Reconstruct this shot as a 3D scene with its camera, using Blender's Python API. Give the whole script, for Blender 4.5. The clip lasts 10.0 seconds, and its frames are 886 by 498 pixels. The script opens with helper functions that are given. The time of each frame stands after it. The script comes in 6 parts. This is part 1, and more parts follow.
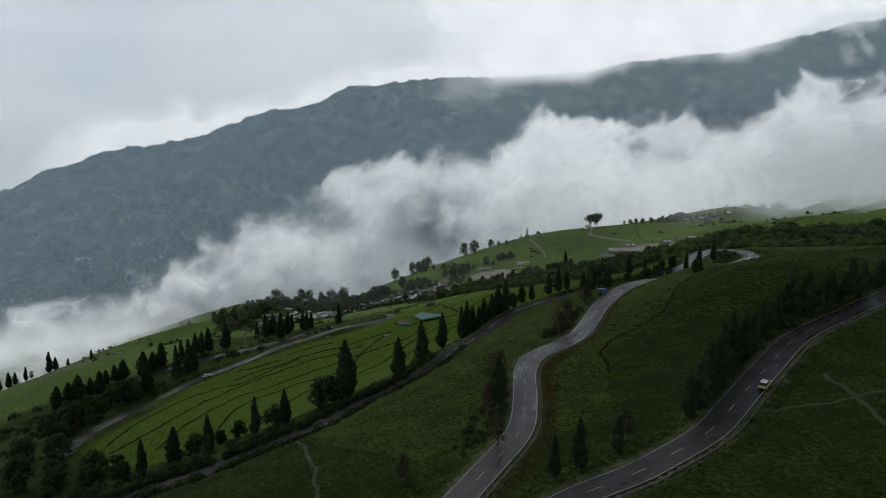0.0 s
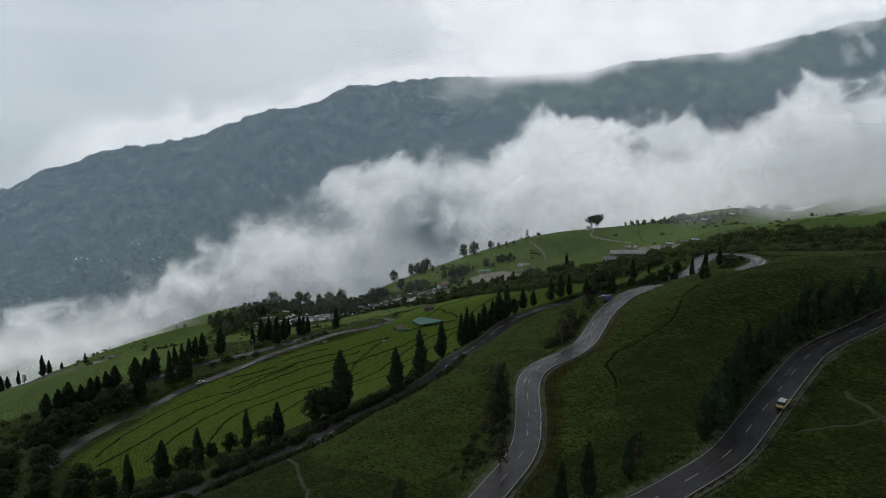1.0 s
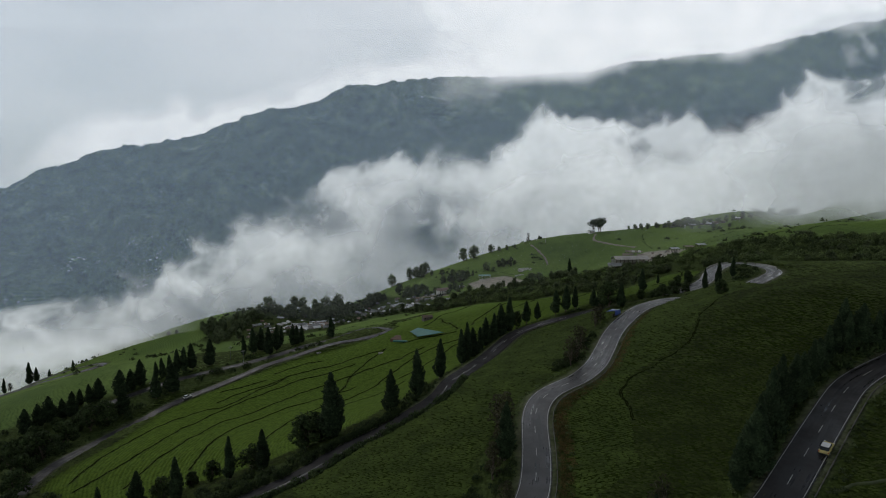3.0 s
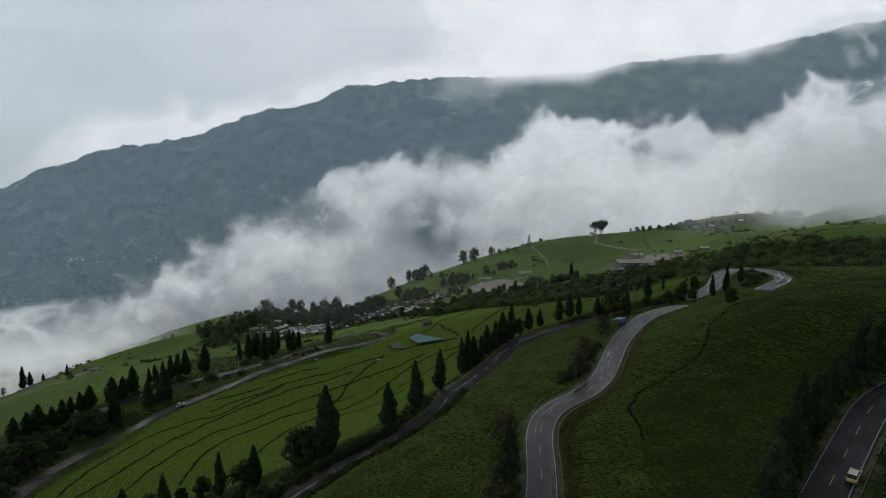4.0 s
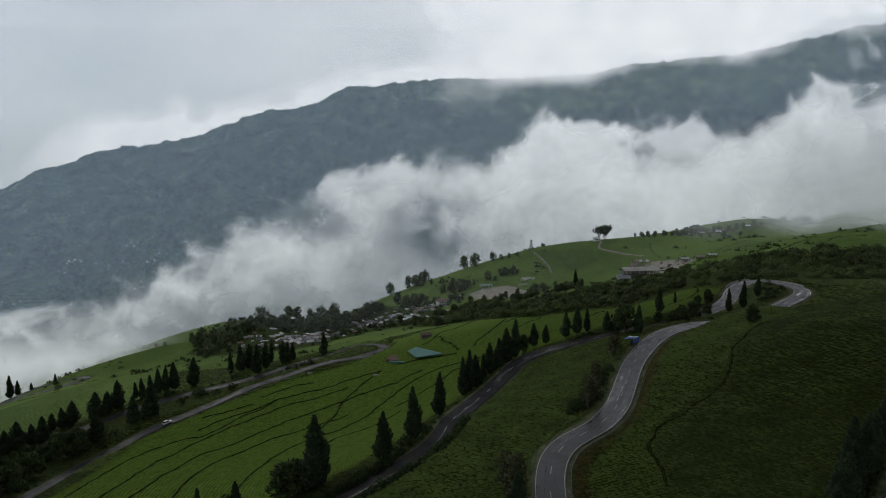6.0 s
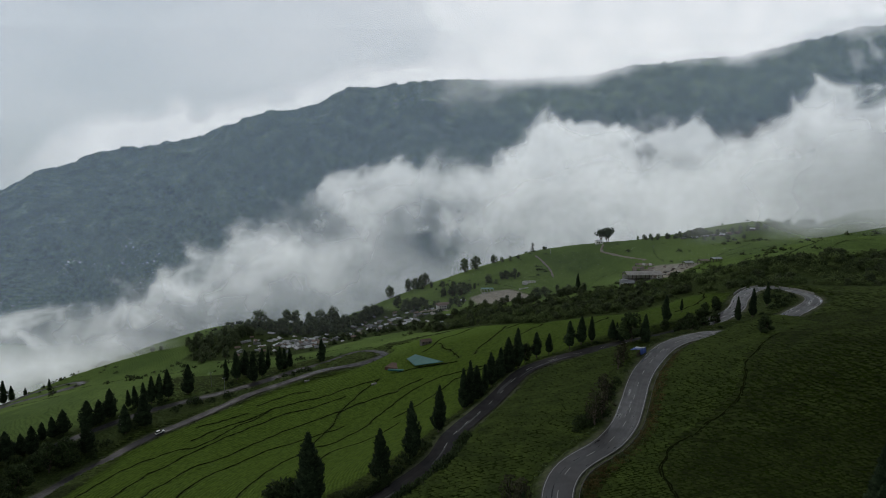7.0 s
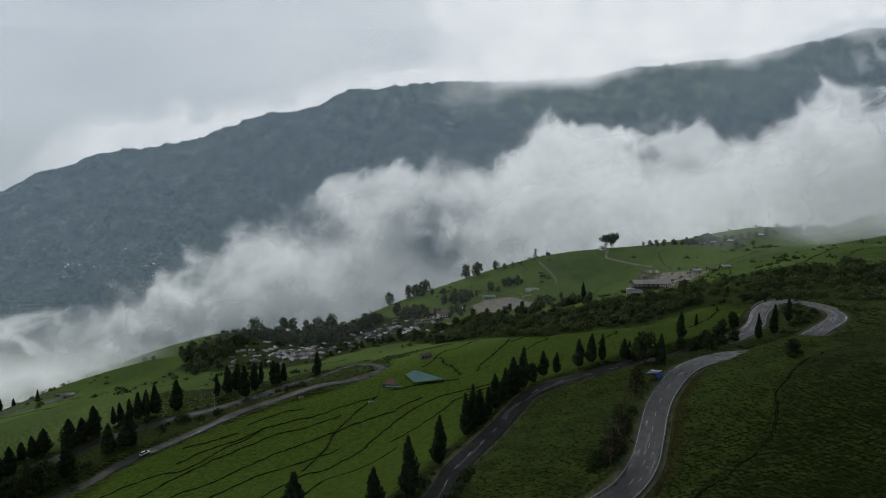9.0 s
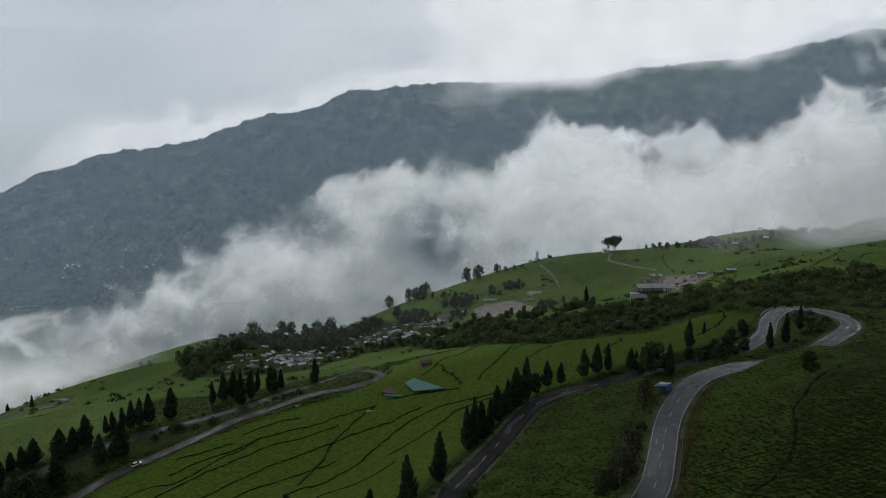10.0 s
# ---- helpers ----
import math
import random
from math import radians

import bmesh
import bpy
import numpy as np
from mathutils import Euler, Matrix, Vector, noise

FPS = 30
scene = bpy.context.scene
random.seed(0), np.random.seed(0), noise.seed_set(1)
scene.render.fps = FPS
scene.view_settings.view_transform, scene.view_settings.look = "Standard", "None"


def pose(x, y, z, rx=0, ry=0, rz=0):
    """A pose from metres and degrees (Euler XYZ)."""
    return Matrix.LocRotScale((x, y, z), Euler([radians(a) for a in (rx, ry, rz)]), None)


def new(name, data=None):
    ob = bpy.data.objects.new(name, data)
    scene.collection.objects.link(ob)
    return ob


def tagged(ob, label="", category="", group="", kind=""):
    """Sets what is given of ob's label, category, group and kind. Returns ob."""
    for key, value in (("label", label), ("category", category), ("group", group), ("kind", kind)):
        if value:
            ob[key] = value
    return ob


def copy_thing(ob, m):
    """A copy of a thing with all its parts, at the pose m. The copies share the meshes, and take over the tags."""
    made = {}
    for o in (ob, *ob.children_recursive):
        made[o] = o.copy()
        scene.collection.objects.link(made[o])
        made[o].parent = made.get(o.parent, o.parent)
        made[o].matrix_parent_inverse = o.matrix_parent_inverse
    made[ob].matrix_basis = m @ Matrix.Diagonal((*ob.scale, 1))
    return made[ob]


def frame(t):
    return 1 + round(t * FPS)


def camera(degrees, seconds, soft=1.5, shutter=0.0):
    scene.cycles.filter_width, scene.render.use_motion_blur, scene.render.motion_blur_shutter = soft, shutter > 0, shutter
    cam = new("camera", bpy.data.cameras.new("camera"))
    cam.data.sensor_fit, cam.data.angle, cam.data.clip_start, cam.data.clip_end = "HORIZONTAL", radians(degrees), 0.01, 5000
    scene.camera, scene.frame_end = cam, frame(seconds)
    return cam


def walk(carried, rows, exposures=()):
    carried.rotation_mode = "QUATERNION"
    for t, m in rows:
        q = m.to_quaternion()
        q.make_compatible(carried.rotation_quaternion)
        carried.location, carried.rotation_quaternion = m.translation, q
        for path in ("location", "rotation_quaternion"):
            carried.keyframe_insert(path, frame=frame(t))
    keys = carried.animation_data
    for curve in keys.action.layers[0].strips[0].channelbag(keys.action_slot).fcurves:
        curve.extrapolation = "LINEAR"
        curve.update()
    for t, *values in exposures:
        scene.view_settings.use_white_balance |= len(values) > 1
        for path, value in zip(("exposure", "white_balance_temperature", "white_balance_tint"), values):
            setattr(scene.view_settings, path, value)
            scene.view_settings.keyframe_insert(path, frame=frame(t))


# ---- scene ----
cam = camera(73.0, 10.0, soft=1.0)
# seconds, eye, then the Euler angles of the pose
PATH = [
    (0, 0.0, 0.0, 99.95, 83.010, -0.019, -0.003),
    (1, 0.05, 7.3, 101.3, 82.960, -0.063, -0.056),
    (2, 0.064, 14.544, 102.537, 82.940, -0.126, -0.096),
    (2.5, 0.061, 18.142, 103.13, 82.940, -0.161, -0.110),
    (3.25, 0.054, 23.514, 104.004, 82.953, -0.217, -0.123),
    (4, 0.052, 28.86, 104.871, 82.978, -0.273, -0.126),
    (5, 0.067, 35.956, 106.033, 83.029, -0.346, -0.113),
    (5.5, 0.084, 39.492, 106.621, 83.061, -0.379, -0.101),
    (6.25, 0.123, 44.782, 107.51, 83.116, -0.424, -0.074),
    (7, 0.174, 50.058, 108.406, 83.175, -0.463, -0.039),
    (8, 0.255, 57.07, 109.593, 83.259, -0.503, 0.018),
    (9, 0.332, 64.054, 110.741, 83.342, -0.529, 0.080),
    (10, 0.377, 71.007, 111.803, 83.418, -0.540, 0.141),
]
walk(cam, [(t, pose(x, y, z, rx, ry, rz)) for t, x, y, z, rx, ry, rz in PATH], [(0, 0.08), (5, 0.0), (10, -0.08)])

# ---- light ----
SUN_UP, SUN_ROUND = 38.0, -35.0
world = bpy.data.worlds.new("overcast_sky")
scene.world = world
world.use_nodes = True
nt = world.node_tree
nt.nodes.clear()
N = nt.nodes.new
sky = N("ShaderNodeTexSky")
sky.sky_type, sky.sun_disc = "NISHITA", False
sky.sun_elevation, sky.sun_rotation = radians(SUN_UP), radians(SUN_ROUND)
sky_gain = N("ShaderNodeVectorMath")
sky_gain.operation = "SCALE"
sky_gain.inputs["Scale"].default_value = 0.08
geo = N("ShaderNodeTexCoord")
flat = N("ShaderNodeMapping")
flat.inputs["Scale"].default_value = (1.0, 1.0, 3.2)
cloud_noise = N("ShaderNodeTexNoise")
cloud_noise.inputs["Scale"].default_value = 1.7
cloud_noise.inputs["Detail"].default_value = 6
cloud_noise.inputs["Roughness"].default_value = 0.5
cloud_tone = N("ShaderNodeValToRGB")
cloud_tone.color_ramp.elements[0].position, cloud_tone.color_ramp.elements[0].color = 0.34, (0.51, 0.57, 0.605, 1)
cloud_tone.color_ramp.elements[1].position, cloud_tone.color_ramp.elements[1].color = 0.68, (0.76, 0.79, 0.815, 1)
mix = N("ShaderNodeMix")
mix.data_type = "RGBA"
mix.inputs["Factor"].default_value = 0.93
bg = N("ShaderNodeBackground")
# heavy cloud overhead, bright towards the horizon
height = N("ShaderNodeSeparateXYZ")
vault = N("ShaderNodeValToRGB")
vault.color_ramp.interpolation = "EASE"
vault.color_ramp.elements[0].position, vault.color_ramp.elements[0].color = 0.22, (1, 1, 1, 1)
vault.color_ramp.elements[1].position, vault.color_ramp.elements[1].color = 0.68, (0.21, 0.22, 0.235, 1)
dim = N("ShaderNodeMix")
dim.data_type, dim.blend_type = "RGBA", "MULTIPLY"
dim.inputs["Factor"].default_value = 1.0
out = N("ShaderNodeOutputWorld")
L = nt.links.new
L(sky.outputs["Color"], sky_gain.inputs[0])
L(geo.outputs["Generated"], flat.inputs["Vector"])
L(flat.outputs["Vector"], cloud_noise.inputs["Vector"])
L(cloud_noise.outputs["Fac"], cloud_tone.inputs["Fac"])
L(sky_gain.outputs["Vector"], mix.inputs["A"])
L(cloud_tone.outputs["Color"], mix.inputs["B"])
L(geo.outputs["Generated"], height.inputs["Vector"])
L(height.outputs["Z"], vault.inputs["Fac"])
L(mix.outputs["Result"], dim.inputs["A"])
L(vault.outputs["Color"], dim.inputs["B"])
L(dim.outputs["Result"], bg.inputs["Color"])
L(bg.outputs["Background"], out.inputs["Surface"])
bg.inputs["Strength"].default_value = 1.0

sun = new("sun", bpy.data.lights.new("sun", "SUN"))
sun.data.energy, sun.data.angle, sun.data.color = 0.9, radians(25), (1.0, 0.96, 0.9)
sun.matrix_world = pose(0, 0, 400, 90 - SUN_UP, 0, 180 - SUN_ROUND)


# ---- noise on arrays ----
def lattice(ix, iy, seed):
    n = (ix.astype(np.int64) * 374761393 + iy.astype(np.int64) * 668265263 + seed * 974711) & 0x7FFFFFFF
    n = ((n ^ (n >> 13)) * 1274126177) & 0x7FFFFFFF
    return ((n ^ (n >> 16)) & 0xFFFF) / 65535.0


def value_noise(x, y, seed=0):
    ix, iy = np.floor(x), np.floor(y)
    fx, fy = x - ix, y - iy
    fx, fy = fx * fx * fx * (fx * (fx * 6 - 15) + 10), fy * fy * fy * (fy * (fy * 6 - 15) + 10)
    a, b = lattice(ix, iy, seed), lattice(ix + 1, iy, seed)
    c, d = lattice(ix, iy + 1, seed), lattice(ix + 1, iy + 1, seed)
    return (a + (b - a) * fx) * (1 - fy) + (c + (d - c) * fx) * fy


def fbm(x, y, octaves=5, gain=0.5, seed=0):
    """Sum of octaves, about -1 to 1."""
    total, amp, norm = 0.0, 1.0, 0.0
    for o in range(octaves):
        total = total + amp * (2 * value_noise(x + 17.3 * o, y - 9.1 * o, seed + o) - 1)
        norm += amp
        amp *= gain
        x, y = 0.8 * 2 * x - 0.6 * 2 * y, 0.6 * 2 * x + 0.8 * 2 * y
    return total / norm


def billow(x, y, octaves=5, gain=0.5, seed=0):
    """Rounded heaps with creases between them, 0 to 1."""
    total, amp, norm = 0.0, 1.0, 0.0
    for o in range(octaves):
        total = total + amp * (1 - np.abs(2 * value_noise(x + 5.7 * o, y + 3.9 * o, seed + o) - 1))
        norm += amp
        amp *= gain
        x, y = 0.8 * 2 * x - 0.6 * 2 * y, 0.6 * 2 * x + 0.8 * 2 * y
    return total / norm


def smooth(e0, e1, v):
    k = np.clip((v - e0) / (e1 - e0), 0, 1)
    return k * k * (3 - 2 * k)


# ---- materials ----
def material(name, rough=0.8, metallic=0.0):
    m = bpy.data.materials.new(name)
    m.use_nodes = True
    b = m.node_tree.nodes["Principled BSDF"]
    b.inputs["Roughness"].default_value, b.inputs["Metallic"].default_value = rough, metallic
    return m, m.node_tree, b


def node(tree, kind, **values):
    n = tree.nodes.new(kind)
    for key, value in values.items():
        n.inputs[key.replace("_", " ")].default_value = value
    return n


def ramp(tree, fac, stops):
    r = tree.nodes.new("ShaderNodeValToRGB")
    while len(r.color_ramp.elements) < len(stops):
        r.color_ramp.elements.new(0.5)
    for e, (p, c) in zip(r.color_ramp.elements, stops):
        e.position, e.color = p, (*c, 1)
    tree.links.new(fac, r.inputs["Fac"])
    return r.outputs["Color"]


def mixed(tree, fac, a, b, mode="MIX"):
    m = tree.nodes.new("ShaderNodeMix")
    m.data_type, m.blend_type = "RGBA", mode
    for socket, value in (("Factor", fac), ("A", a), ("B", b)):
        if isinstance(value, bpy.types.NodeSocket):
            tree.links.new(value, m.inputs[socket])
        elif isinstance(value, tuple):
            m.inputs[socket].default_value = (*value, 1)
        else:
            m.inputs[socket].default_value = value
    return m.outputs["Result"]


def noise_of(tree, scale, detail=4, rough=0.55, vector=None):
    n = node(tree, "ShaderNodeTexNoise", Scale=scale, Detail=detail, Roughness=rough)
    if vector is None:
        vector = tree.nodes.new("ShaderNodeNewGeometry").outputs["Position"]
    tree.links.new(vector, n.inputs["Vector"])
    return n.outputs["Fac"]


def bump_on(tree, shader, height, strength, distance):
    b = node(tree, "ShaderNodeBump", Strength=strength, Distance=distance)
    tree.links.new(height, b.inputs["Height"])
    tree.links.new(b.outputs["Normal"], shader.inputs["Normal"])


def plain(name, light, dark, scale, rough=0.8, metallic=0.0, bump=0.0, per_object=0.0, sheen=0.5):
    """Two tones of one surface mixed by noise at two scales."""
    m, t, b = material(name, rough, metallic)
    b.inputs["Specular IOR Level"].default_value = sheen
    both = mixed(t, 0.5, noise_of(t, scale), noise_of(t, scale * 7.3))
    colour = ramp(t, both, [(0.35, dark), (0.65, light)])
    if per_object:
        info = t.nodes.new("ShaderNodeObjectInfo")
        hsv = t.nodes.new("ShaderNodeHueSaturation")
        span = node(t, "ShaderNodeMapRange")
        span.inputs["To Min"].default_value, span.inputs["To Max"].default_value = 1 - per_object, 1 + per_object
        t.links.new(info.outputs["Random"], span.inputs["Value"])
        t.links.new(span.outputs["Result"], hsv.inputs["Value"])
        t.links.new(colour, hsv.inputs["Color"])
        colour = hsv.outputs["Color"]
    t.links.new(colour, b.inputs["Base Color"])
    if bump:
        bump_on(t, b, both, 0.6, bump)
    return m


def foliage(name, light, dark, scale, per_object=0.25, spread=0.38):
    """Leaf mass: tones by noise, by piece and by plant."""
    m, t, b = material(name, 0.85)
    b.inputs["Specular IOR Level"].default_value = 0.08
    g = t.nodes.new("ShaderNodeNewGeometry")
    colour = ramp(t, noise_of(t, scale, 5), [(0.3, dark), (0.7, light)])
    isl = node(t, "ShaderNodeMapRange")
    isl.inputs["To Min"].default_value, isl.inputs["To Max"].default_value = 1 - spread, 1 + spread
    t.links.new(g.outputs["Random Per Island"], isl.inputs["Value"])
    info = t.nodes.new("ShaderNodeObjectInfo")
    span = node(t, "ShaderNodeMapRange")
    span.inputs["To Min"].default_value, span.inputs["To Max"].default_value = 1 - per_object, 1 + per_object
    t.links.new(info.outputs["Random"], span.inputs["Value"])
    both = t.nodes.new("ShaderNodeMath")
    both.operation = "MULTIPLY"
    t.links.new(isl.outputs["Result"], both.inputs[0])
    t.links.new(span.outputs["Result"], both.inputs[1])
    hsv = t.nodes.new("ShaderNodeHueSaturation")
    t.links.new(both.outputs["Value"], hsv.inputs["Value"])
    t.links.new(colour, hsv.inputs["Color"])
    t.links.new(hsv.outputs["Color"], b.inputs["Base Color"])
    return m


def wet_asphalt(name, low, high, gloss, tone=1.0):
    """Worn asphalt: wheel tracks and water films drawn out along the lane, patches and grain."""
    m, t, b = material(name, 0.3)
    b.inputs["Specular IOR Level"].default_value = gloss
    lane = t.nodes.new("ShaderNodeAttribute")
    lane.attribute_name = "lane"
    drawn = t.nodes.new("ShaderNodeMapping")
    drawn.inputs["Scale"].default_value = (0.035, 1.15, 1.0)
    t.links.new(lane.outputs["Vector"], drawn.inputs["Vector"])
    tracks = noise_of(t, 1.0, 5, 0.6, drawn.outputs["Vector"])
    patches = noise_of(t, 0.2, 6, 0.7)
    grain = noise_of(t, 2.2, 4)
    def tint(r, g, b):
        return (r * tone, g * tone, b * tone)
    colour = mixed(t, 0.35, ramp(t, patches, [(0.40, tint(0.020, 0.019, 0.020)), (0.60, tint(0.068, 0.063, 0.064))]), ramp(t, grain, [(0.3, tint(0.016, 0.016, 0.018)), (0.7, tint(0.070, 0.067, 0.068))]))
    colour = mixed(t, 0.5, colour, ramp(t, tracks, [(0.38, tint(0.018, 0.017, 0.018)), (0.62, tint(0.095, 0.089, 0.090))]))
    t.links.new(colour, b.inputs["Base Color"])
    r = node(t, "ShaderNodeMapRange")
    r.inputs["From Min"].default_value, r.inputs["From Max"].default_value = 0.38, 0.62
    r.inputs["To Min"].default_value, r.inputs["To Max"].default_value = low, high
    t.links.new(mixed(t, 0.6, noise_of(t, 0.24, 5, 0.65), tracks), r.inputs["Value"])
    t.links.new(r.outputs["Result"], b.inputs["Roughness"])
    bump_on(t, b, grain, 0.25, 0.03)
    return m


def tea_ground():
    """Tea slopes: mottled greens, finer clumps of bushes on top, darker wild strips."""
    m, t, b = material("tea_slope", 0.95)
    b.inputs["Specular IOR Level"].default_value = 0.03
    broad, clumps, fine = noise_of(t, 0.012, 5), noise_of(t, 0.22, 4, 0.6), noise_of(t, 1.1, 4, 0.6)
    tone = ramp(t, clumps, [(0.35, (0.046, 0.080, 0.020)), (0.65, (0.125, 0.190, 0.044))])
    tone = mixed(t, 0.55, tone, ramp(t, fine, [(0.35, (0.020, 0.036, 0.012)), (0.65, (0.100, 0.150, 0.042))]))
    kind = t.nodes.new("ShaderNodeVertexColor")
    kind.layer_name = "cover"
    split = t.nodes.new("ShaderNodeSeparateColor")
    t.links.new(kind.outputs["Color"], split.inputs["Color"])
    wild = ramp(t, fine, [(0.3, (0.026, 0.040, 0.012)), (0.7, (0.072, 0.098, 0.030))])
    earth = ramp(t, clumps, [(0.3, (0.27, 0.245, 0.205)), (0.7, (0.42, 0.385, 0.325))])
    tone = mixed(t, 0.5, tone, ramp(t, broad, [(0.40, (0.052, 0.086, 0.024)), (0.60, (0.155, 0.225, 0.055))]))
    young = mixed(t, 0.5, ramp(t, clumps, [(0.3, (0.062, 0.108, 0.015)), (0.7, (0.098, 0.158, 0.021))]), ramp(t, fine, [(0.32, (0.046, 0.082, 0.012)), (0.68, (0.108, 0.172, 0.024))]))
    # near: soil with shade between bushes put into its colour; far: closed canopy
    shaded_soil = ramp(t, fine, [(0.3, (0.014, 0.023, 0.004)), (0.7, (0.034, 0.052, 0.008))])
    tone = mixed(t, split.outputs["Blue"], tone, young)
    # young tea: a closed canopy in fine rows, coloured darker in the furrows
    planted_rows = t.nodes.new("ShaderNodeAttribute")
    planted_rows.attribute_name = "rows"
    waver = t.nodes.new("ShaderNodeMath")
    waver.operation = "MULTIPLY_ADD"
    waver.inputs[1].default_value = 1.15
    t.links.new(noise_of(t, 0.5, 3, 0.6), waver.inputs[0])
    t.links.new(planted_rows.outputs["Fac"], waver.inputs[2])
    turns = t.nodes.new("ShaderNodeMath")
    turns.operation = "MULTIPLY"
    turns.inputs[1].default_value = 2 * math.pi / 0.95
    t.links.new(waver.outputs["Value"], turns.inputs[0])
    wave = t.nodes.new("ShaderNodeMath")
    wave.operation = "SINE"
    t.links.new(turns.outputs["Value"], wave.inputs[0])
    ridge = node(t, "ShaderNodeMapRange")
    ridge.inputs["From Min"].default_value = -1.0
    t.links.new(wave.outputs["Value"], ridge.inputs["Value"])
    ridge = ridge.outputs["Result"]
    under = mixed(t, 0.55, young, ramp(t, ridge, [(0.0, (0.026, 0.046, 0.007)), (0.35, (0.090, 0.140, 0.021)), (1.0, (0.102, 0.156, 0.024))]))
    under = mixed(t, 0.45, under, ramp(t, noise_of(t, 0.6, 3, 0.7), [(0.36, (0.036, 0.062, 0.009)), (0.58, (0.108, 0.162, 0.024))]))
    tone = mixed(t, 0.2, tone, ramp(t, ridge, [(0.0, (0.020, 0.036, 0.010)), (0.4, (0.125, 0.190, 0.045))]))
    # far tea: colour raised throughout, with extra blue put in for haze
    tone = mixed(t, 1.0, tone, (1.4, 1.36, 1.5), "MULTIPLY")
    tone = mixed(t, kind.outputs["Alpha"], mixed(t, split.outputs["Blue"], shaded_soil, under), tone)
    tone = mixed(t, split.outputs["Red"], tone, wild)
    tone = mixed(t, split.outputs["Green"], tone, earth)
    t.links.new(tone, b.inputs["Base Color"])
    bump_on(t, b, mixed(t, 0.35, mixed(t, 0.5, clumps, fine), ridge), 0.9, 0.9)
    return m


def forest():
    m, t, b = material("far_forest", 0.9)
    b.inputs["Specular IOR Level"].default_value = 0.05
    crowns, stands, broad = noise_of(t, 0.085, 3, 0.75), noise_of(t, 0.011, 5, 0.65), noise_of(t, 0.0018, 4)
    # crown pattern; the shade between crowns is put in as near-black gaps
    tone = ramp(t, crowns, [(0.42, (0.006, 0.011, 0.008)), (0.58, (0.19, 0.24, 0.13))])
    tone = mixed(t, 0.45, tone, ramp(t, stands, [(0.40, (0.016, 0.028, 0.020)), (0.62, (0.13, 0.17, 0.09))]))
    tone = mixed(t, 0.22, tone, ramp(t, broad, [(0.4, (0.018, 0.028, 0.022)), (0.62, (0.07, 0.095, 0.048))]))
    # cleared terraces among the trees
    fields = ramp(t, noise_of(t, 0.011, 6, 0.7), [(0.54, (0, 0, 0)), (0.66, (0.9, 0.9, 0.9))])
    tone = mixed(t, fields, tone, ramp(t, crowns, [(0.38, (0.09, 0.12, 0.05)), (0.62, (0.27, 0.32, 0.15))]))
    # terraced plots: thin steps that follow the height
    tilt = t.nodes.new("ShaderNodeMapping")
    tilt.inputs["Rotation"].default_value = (0, radians(90), 0)
    t.links.new(t.nodes.new("ShaderNodeNewGeometry").outputs["Position"], tilt.inputs["Vector"])
    steps = node(t, "ShaderNodeTexWave", Scale=0.03, Distortion=14.0, Detail=4.0, Detail_Scale=0.03)
    t.links.new(tilt.outputs["Vector"], steps.inputs["Vector"])
    plots = ramp(t, noise_of(t, 0.0042, 5, 0.65), [(0.56, (0, 0, 0)), (0.66, (0.5, 0.5, 0.5))])
    tone = mixed(t, plots, tone, ramp(t, steps.outputs["Fac"], [(0.15, (0.035, 0.055, 0.025)), (0.45, (0.13, 0.19, 0.07)), (0.85, (0.20, 0.26, 0.12))]))
    t.links.new(tone, b.inputs["Base Color"])
    bump_on(t, b, crowns, 1.0, 14.0)
    return m


